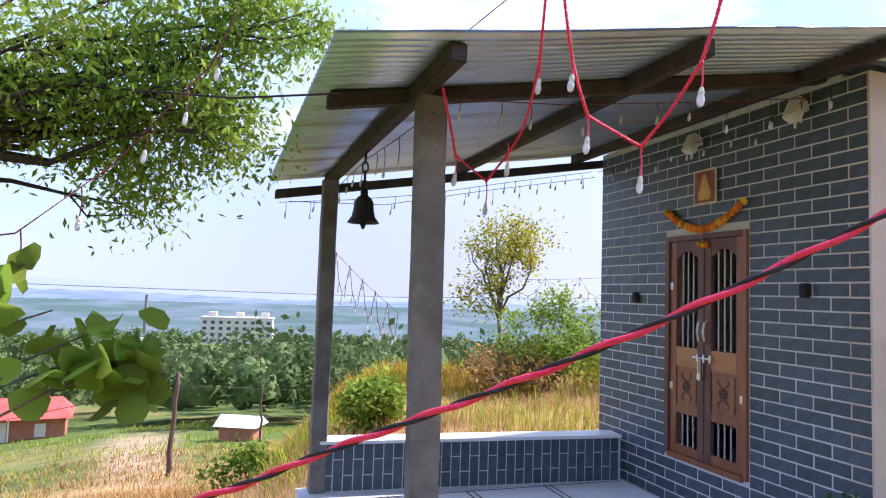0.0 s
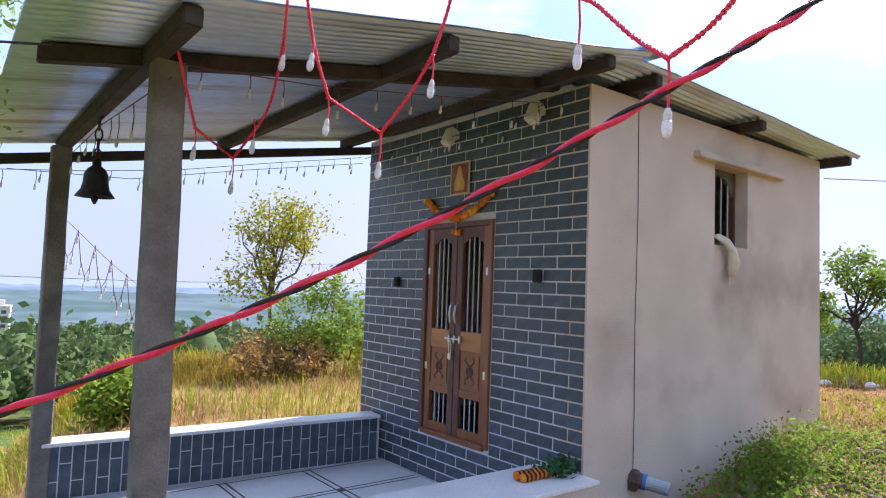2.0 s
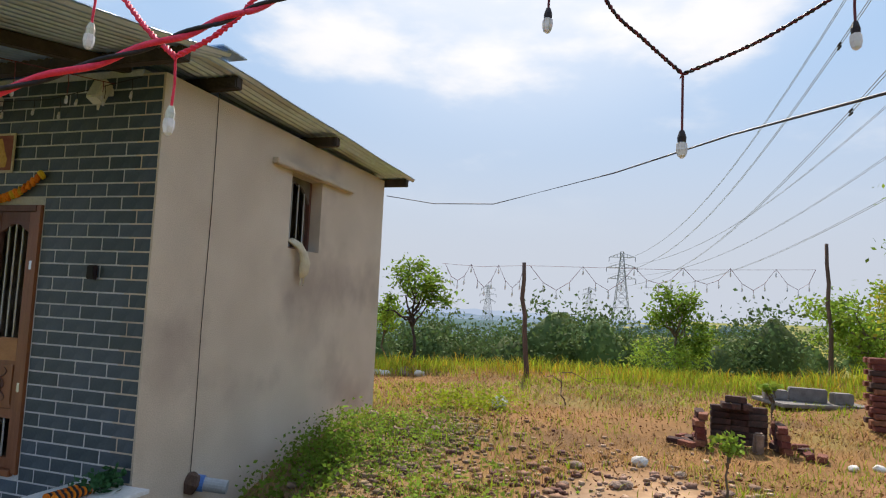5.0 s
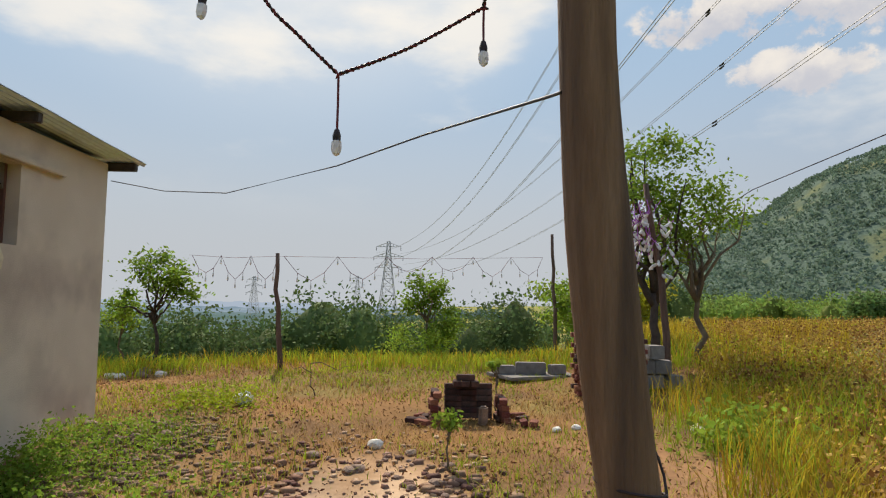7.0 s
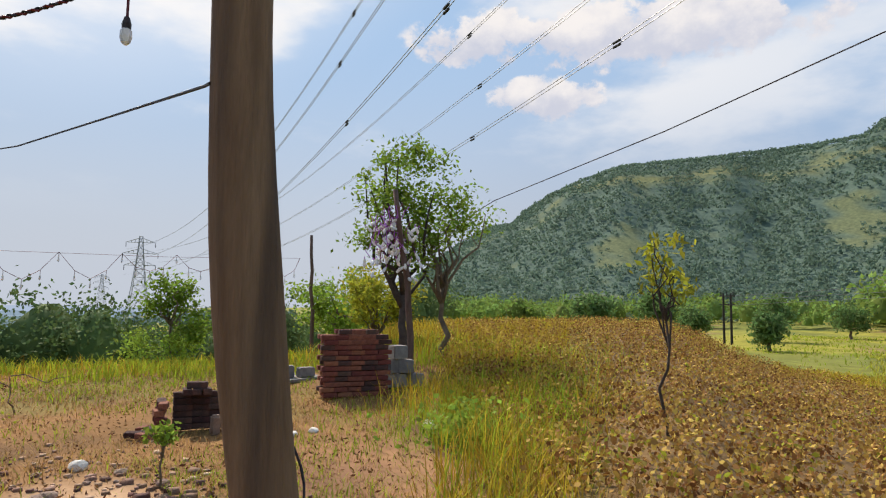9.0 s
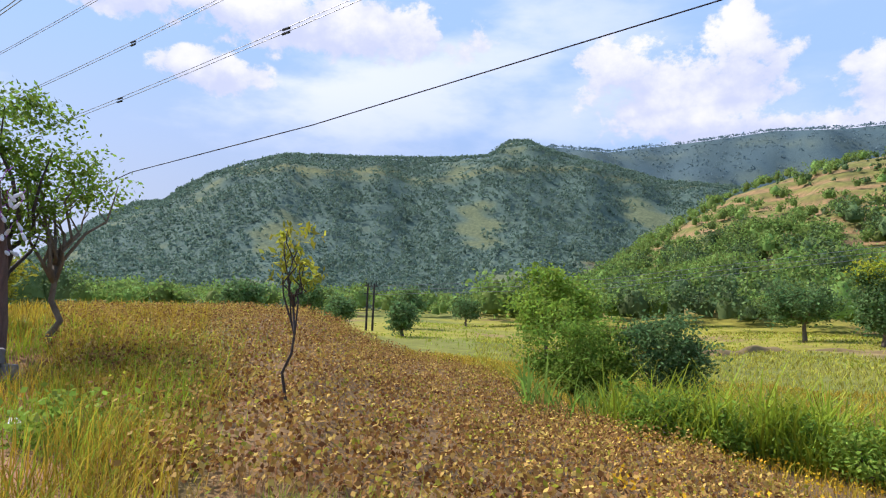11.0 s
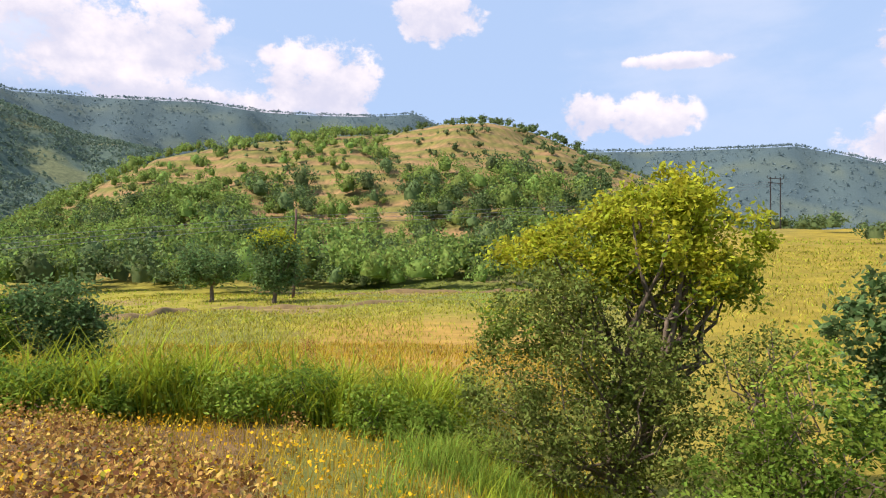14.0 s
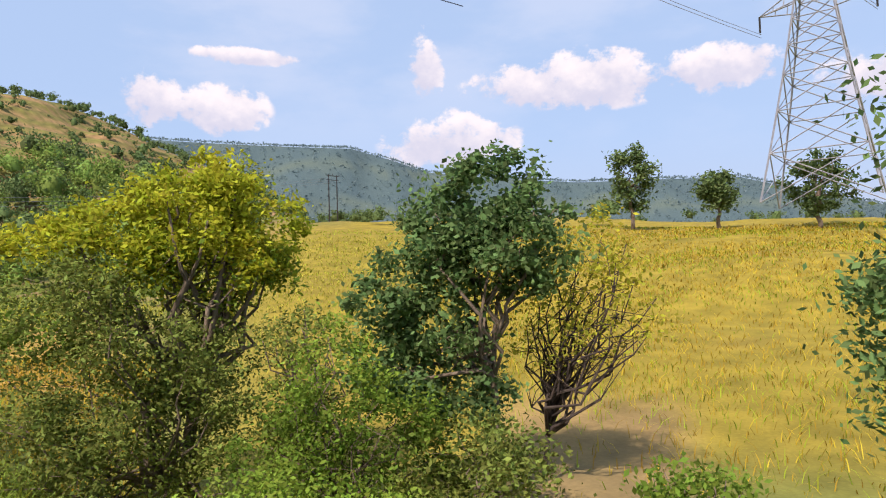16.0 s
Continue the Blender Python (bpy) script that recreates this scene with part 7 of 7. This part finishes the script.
def gravel(name, label, n, cx, cy, rx, ry, s0, s1, a, b, seed):
    """Broken brick and stone bits strewn on the earth."""
    rng = np.random.default_rng(seed)
    x, y = cx + rng.normal(size=n) * rx, cy + rng.normal(size=n) * ry
    k = outside_house(x, y)
    x, y = x[k], y[k]
    n = len(x)
    s = s0 + (s1 - s0) * rng.uniform(0, 1, (n, 1, 1)) ** 2
    c = np.array([[a, b, d] for a in (-1, 1) for b in (-1, 1) for d in (-1, 1)], dtype=float)
    V = c[None] * s * rng.uniform(0.5, 1.2, (n, 8, 3)) * np.array([1, 1, 0.6])
    t = rng.uniform(0, 6.28, n)
    ca, sa = np.cos(t)[:, None], np.sin(t)[:, None]
    V = np.stack([V[..., 0] * ca - V[..., 1] * sa + x[:, None], V[..., 0] * sa + V[..., 1] * ca + y[:, None], V[..., 2] + ground_z(x, y)[:, None] + 0.006], -1)
    f = np.array([(0, 1, 3, 2), (4, 6, 7, 5), (0, 4, 5, 1), (2, 3, 7, 6), (0, 2, 6, 4), (1, 5, 7, 3)])
    Q = (np.arange(n)[:, None, None] * 8 + f[None]).reshape(-1, 4)
    m = mat(name + "_bits", a, b, 3, 0.9, 0.3, 60, island=0.45)
    tagged(mesh_np(name, V.reshape(-1, 3), Q, m), label, "gravel", kind="stuff")


gravel("gravel", "reddish gravel and brick bits on bare earth", 900, 5.3, 0.0, 1.3, 0.75, 0.006, 0.034, (0.22, 0.11, 0.075), (0.40, 0.27, 0.20), 55)
gravel("brick_rubble", "broken brick bats round the bare patch", 260, 5.6, 0.75, 1.2, 0.28, 0.015, 0.06, (0.12, 0.055, 0.042), (0.24, 0.12, 0.085), 56)
gravel("brick_rubble", "dark clods and brick bats at the patch edge", 200, 5.2, -0.95, 1.1, 0.25, 0.015, 0.055, (0.11, 0.06, 0.045), (0.22, 0.12, 0.085), 57)
gravel("earth_clods", "brown clods of dug earth by the house corner", 700, 7.0, 2.0, 1.0, 0.38, 0.012, 0.05, (0.13, 0.085, 0.055), (0.25, 0.165, 0.11), 58)
rs = random.Random(77)
stone(7.15, -0.25, 0.085, M_WHITESTONE, "smooth pale round stone in the yard", seed=2)
stone(8.1, -2.35, 0.06, M_WHITESTONE, "small white stone in dry grass", seed=3)
stone(8.2, -2.6, 0.06, M_WHITESTONE, "small white stone in dry grass", seed=4)
stone(7.85, -3.95, 0.085, M_WHITESTONE, "pale stone at the tall grass edge", seed=5)
stone(8.1, -4.05, 0.07, M_WHITESTONE, "pale stone at the tall grass edge", seed=6)
for i in range(34):
    a, r = rs.uniform(0, 6.28), rs.uniform(0.5, 1.0)
    sx, sy = 5.2 + 2.0 * r * math.cos(a), -0.1 + 1.05 * r * math.sin(a)
    stone(sx, sy, rs.uniform(0.025, 0.075), M_STONE, "reddish stone on bare earth", seed=10 + i, squash=0.5)
for i in range(16):
    sx, sy = rs.uniform(4.6, 8.0), rs.uniform(1.7, 2.7)
    stone(sx, sy, rs.uniform(0.03, 0.08), M_STONE, "rubble stone by the plaster wall", seed=60 + i, squash=0.6)
for i in range(8):
    stone(13.2 + rs.uniform(-0.5, 0.5), 4.6 + rs.uniform(-0.5, 0.5), rs.uniform(0.06, 0.14), M_WHITESTONE if i % 2 else M_STONE, "rubble stone behind the house", seed=90 + i)


def plastic_bag():
    rng = np.random.default_rng(5)
    bm = bmesh.new()
    bmesh.ops.create_icosphere(bm, subdivisions=3, radius=0.125)
    for v in bm.verts:
        v.co *= 1 + 0.5 * noise.noise(v.co * 14) + 0.2 * noise.noise(v.co * 30)
        v.co.z = max(v.co.z * 0.75, -0.09)
    o = part("plastic_bag", bm, M_PLASTICBAG)
    o.location = (9.66, 1.75, gz(9.66, 1.75) + 0.09)
    tagged(o, "crumpled white plastic bag in the grass", "bag")


plastic_bag()


def dead_twig():
    rng = np.random.default_rng(15)
    x, y = 10.7, 0.9
    bm = bmesh.new()
    add_tube(bm, bent(rng, (0, 0, -0.03), (0, 0.1, 0.5), 6, 0.08), [0.012, 0.011, 0.009, 0.008, 0.006, 0.004], 6)
    add_tube(bm, bent(rng, (0, 0.07, 0.35), (0.0, 0.45, 0.52), 5, 0.1), [0.009, 0.008, 0.006, 0.005, 0.003], 6)
    add_tube(bm, bent(rng, (0, 0.08, 0.5), (0.1, -0.6, 0.46), 5, 0.08), [0.008, 0.007, 0.006, 0.005, 0.003], 6)
    o = part("dead_branch", bm, M_POLE)
    o.location = (x, y, gz(x, y))
    tagged(o, "bare dead branch stuck in the yard", "branch")


dead_twig()
tree(6.2, -0.95, 0.55, (0, 0, 0.48, 0.13, 0.13, 0.07), "small seedling with a flat green crown", L_LIME, "seedling", "plant", 95, 14, 16, 0.055, 0.035, 0.009, limbs=8, fork=0.7)
tree(9.1, -1.75, 0.75, (0, 0, 0.72, 0.16, 0.16, 0.05), "thin seedling beside the brick hearth", L_LIME, "seedling", "plant", 96, 10, 8, 0.10, 0.03, 0.009, limbs=6, fork=0.7)


# ---- power line towers and conductors ----
def tower(x, y, z, h, base, az, label):
    root = thing("pylon", label, "pylon", (x, y, z), "pylons")
    root.rotation_euler = (0, 0, radians(-az))
    bm = bmesh.new()
    w = lambda t: base / 2 * (1 - t) ** 1.25 + 0.035 * h * 0.5
    lv = [0, 0.16, 0.3, 0.42, 0.52, 0.61, 0.69, 0.76, 0.83, 0.9, 1.0]
    th = 0.0032 * h
    corner = lambda t, k: Vector(((1, -1, -1, 1)[k] * w(t), (1, 1, -1, -1)[k] * w(t), h * t))
    for t0, t1 in zip(lv, lv[1:]):
        for k in range(4):
            add_tube(bm, [corner(t0, k), corner(t1, k)], th, 4)
            add_tube(bm, [corner(t0, k), corner(t1, (k + 1) % 4)], th * 0.6, 4)
            add_tube(bm, [corner(t1, k), corner(t0, (k + 1) % 4)], th * 0.6, 4)
            add_tube(bm, [corner(t1, k), corner(t1, (k + 1) % 4)], th * 0.6, 4)
    part("lattice", bm, M_GALV, root)
    for t, L in ((0.66, 0.17), (0.80, 0.19), (0.93, 0.16)):
        for s in (-1, 1):
            bm = bmesh.new()
            tip = Vector((s * L * h, 0, h * t))
            for k in ((0, 3) if s > 0 else (1, 2)):
                add_tube(bm, [corner(t, k), tip], th * 0.7, 4)
                add_tube(bm, [corner(min(1, t + 0.05), k), tip], th * 0.7, 4)
                c0, c1 = corner(t, k), corner(min(1, t + 0.05), k)
                for f in (0.3, 0.6):
                    add_tube(bm, [c0.lerp(tip, f), c1.lerp(tip, f)], th * 0.5, 4)
            arm = part("cross_arm", bm, M_GALV, root)
            part("insulator", tube([tip, tip + Vector((0, 0, -0.055 * h))], th * 1.1, 6), M_DARK, arm)
    return root


tower(330, 13.0, -8, 39.5, 8.5, 95, "tall steel lattice pylon beyond the woods")
tower(430, 105.0, -16, 32, 7, 100, "far steel lattice pylon in haze")
tower(620, 54.0, -10, 34, 8, 100, "far steel lattice pylon in haze")
tower(-83.0, -17.4, 8.2, 34, 10, 85, "large steel lattice pylon on the grassy ridge")


def conductor(a, b, sag, r, label="power line conductor", spacers=2):
    a, b = Vector(a), Vector(b)
    pts = [a.lerp(b, t) + Vector((0, -15.0, -sag)) * (4 * t * (1 - t)) for t in np.linspace(0, 1, 40)]
    o = tagged(part("power_line", tube(pts, r, 5), M_WIRE), "thin grey power line running overhead between pylons", "power line", "power lines")
    for t in (0.69, 0.72):
        p = pts[int(t * 39)]
        part("damper", tube([p - Vector((0.35, 0, 0.06)), p + Vector((0.35, 0, -0.06))], r * 3, 6), M_DARK, o)


for s in (-1, 1):
    for z1, z2, L1, L2 in ((24.0, 28.5, 6.7, 5.8), (30.0, 33.3, 7.5, 6.5), (35.5, 37.8, 6.3, 5.4)):
        for d in (-0.2, 0.2):
            conductor((330, 13 + s * L1, z1 - 8 - 2.2), (-83.0, -17.4 + s * L2, z2 + d), 7.0, 0.03)
tagged(part("overhead_wire", tube([(30.0, -8.6, 2.0), (14.31, -8.18, 4.10), (8.87, -8.65, 4.55), (0.97, -9.33, 5.48), (-12, -10.4, 7.4)], 0.011, 6), M_BLACKCORD), "single black wire over the fields", "cable")


def h_pole(x, y, top, gap, label):
    z0 = gz(x, y) - 0.3
    root = thing("utility_pole", label, "utility pole", (x, y, z0))
    h = top - z0
    for s in (-0.5, 0.5):
        part("pole", tube([(s * gap, 0, 0), (s * gap, 0, h)], [0.14, 0.1], 8), M_IRON, root)
    for z in (h - 0.3, h - 1.2):
        part("cross_arm", box((-gap * 0.5 - 0.5, -0.06, z - 0.06), (gap * 0.5 + 0.5, 0.06, z + 0.06)), M_IRON, root)
    for s in (-0.9, 0, 0.9):
        part("insulator", tube([(s * gap * 0.9, 0, h - 0.25), (s * gap * 0.9, 0, h + 0.15)], 0.06, 6), M_DARK, root)


h_pole(51.8, -55.4, 3.1, 1.0, "twin dark steel poles in the valley")
h_pole(-87.9, -111.0, 23.5, 2.2, "twin utility poles on the far slope")
pole(1.9, -76.3, 9.4, 0.16, (0, 0), "dark utility pole in the fields", "utility_pole")
for dz in (0.0, -0.5, -1.0):
    tagged(part("field_wire", tube([(51.8, -55.4, 2.8 + dz), (28, -66, 4.4 + dz), (1.9, -76.3, 8.6 + dz), (-40, -92, 13.5 + dz), (-87.9, -111, 22.8 + dz)], 0.02, 5), M_WIRE), "thin wire between field poles", "cable", "field wires")


# ---- the town side ----
def red_house():
    x, y = -15.6, 64.3
    z = gz(x, y) - 0.2
    root = thing("red_house", "small brick house with a red sheet roof", "house", (x, y, z))
    root.rotation_euler = (0, 0, radians(8))
    part("wall", box((-3.2, -2, 0), (3.4, 2, 2.4)), M_BRICKWALL, root)
    bm = bmesh.new()
    vs = [bm.verts.new(v) for v in ((-3.8, -2.8, 2.3), (3.9, -2.8, 2.3), (3.9, 2.6, 2.3), (-3.8, 2.6, 2.3), (-3.0, 0, 3.7), (3.0, 0, 3.7))]
    for q in ((0, 1, 5, 4), (1, 2, 5), (2, 3, 4, 5), (3, 0, 4), (3, 2, 1, 0)):
        bm.faces.new([vs[i] for i in q])
    part("roof", bm, M_REDROOF, root)
    part("veranda_post", tube([(-3.0, -2.6, 0), (-3.0, -2.6, 2.3)], 0.08, 6), M_CREAMWALL, root)
    part("veranda_post", tube([(-0.6, -2.6, 0), (-0.6, -2.6, 2.3)], 0.08, 6), M_CREAMWALL, root)
    part("door", box((-1.7, -2.04, 0), (-0.8, -2.0, 2.0)), M_CREAMWALL, root)
    part("window", box((1.2, -2.04, 0.7), (2.0, -2.0, 1.8)), M_CREAMWALL, root)


red_house()


def shed():
    x, y = 1.7, 45.2
    z = gz(x, y) + 0.15
    root = thing("tin_shed", "small hut with a pale tin roof", "hut", (x, y, z))
    root.rotation_euler = (0, 0, radians(-25))
    root.scale = (0.76, 0.76, 0.76)
    part("wall", box((-1.5, -1.1, -0.7), (1.5, 1.1, 1.3)), M_BRICKWALL, root)
    bm = bmesh.new()
    vs = [bm.verts.new(v) for v in ((-1.9, -1.5, 1.15), (1.9, -1.5, 1.15), (1.9, 1.5, 1.15), (-1.9, 1.5, 1.15), (-1.9, 0, 1.95), (1.9, 0, 1.95))]
    for q in ((0, 1, 5, 4), (2, 3, 4, 5), (1, 2, 5), (3, 0, 4), (3, 2, 1, 0)):
        bm.faces.new([vs[i] for i in q])
    part("roof", bm, M_TIN, root)


shed()


def apartment(x, y, w, d, floors, label, rz=0, bays=9):
    z = gz(x, y) - 1.5
    root = thing("apartment_building", label, "building", (x, y, z), "town buildings")
    root.rotation_euler = (0, 0, radians(rz))
    h = floors * 3.0 + 1.5
    part("wall", box((-w / 2, -d / 2, 0), (w / 2, d / 2, h)), M_CREAMWALL, root)
    part("parapet", box((-w / 2 - 0.3, -d / 2 - 0.3, h), (w / 2 + 0.3, d / 2 + 0.3, h + 0.6)), M_CREAMWALL, root)
    for k in (-0.36, 0.02, 0.38):
        part("stair_tower", box((w * k - 1.8, -2, h + 0.6), (w * k + 1.8, 2, h + 3.0)), M_CREAMWALL, root)
    for f in range(floors):
        for b in range(bays):
            xx = -w / 2 + w * (b + 0.5) / bays
            zz = 1.8 + f * 3.0
            part("window", box((xx - w / bays * 0.24, -d / 2 - 0.05, zz), (xx + w / bays * 0.24, -d / 2 + 0.02, zz + 1.5)), M_GLASSDARK, root)
            if b % 2:
                part("balcony", box((xx - w / bays * 0.4, -d / 2 - 1.0, zz - 0.9), (xx + w / bays * 0.4, -d / 2 - 0.02, zz - 0.2)), M_CREAMWALL, root)


apartment(8.7, 340, 34, 12, 5, "cream five-storey apartment block in the plain", -8)
apartment(45, 430, 16, 10, 1, "low white building among far trees", 0, 4)
apartment(-42, 360, 16, 9, 1, "low pale building among far trees", 5, 4)
apartment(-92, 300, 12, 9, 1, "low white building among trees", 5, 4)
chim = part("chimney", tube([(0, 0, 0), (0, 0, 22)], [1.1, 0.8], 10), M_BLOCK)
chim.location = (-40, 400, -26)
tagged(chim, "tall dark chimney in the plain", "chimney")
pole(-1.41, 24.0, -1.45, 0.09, (0.15, 0), "dark wooden utility pole below the slope", "utility_pole")
pole(-6.3, 22.0, -2.4, 0.06, (0.1, 0), "thin pole below the slope", "utility_pole")
pole(2.6, 40.0, -4.3, 0.07, (0, 0), "thin pole beside the hut", "utility_pole")
tagged(part("far_wire", tube([(-30, 40, 1.6), (-8, 44, 1.3), (12, 46, 1.2), (40, 44, 1.9)], 0.03, 5), M_WIRE), "long thin wire across the plain", "cable")
tagged(part("far_wire", tube([(-12, 20, -3.6), (-1.4, 24, -1.9), (12, 34, -4.0)], 0.012, 5), M_BLACKCORD), "thin wires between poles below the slope", "cable")
lay_tiles()
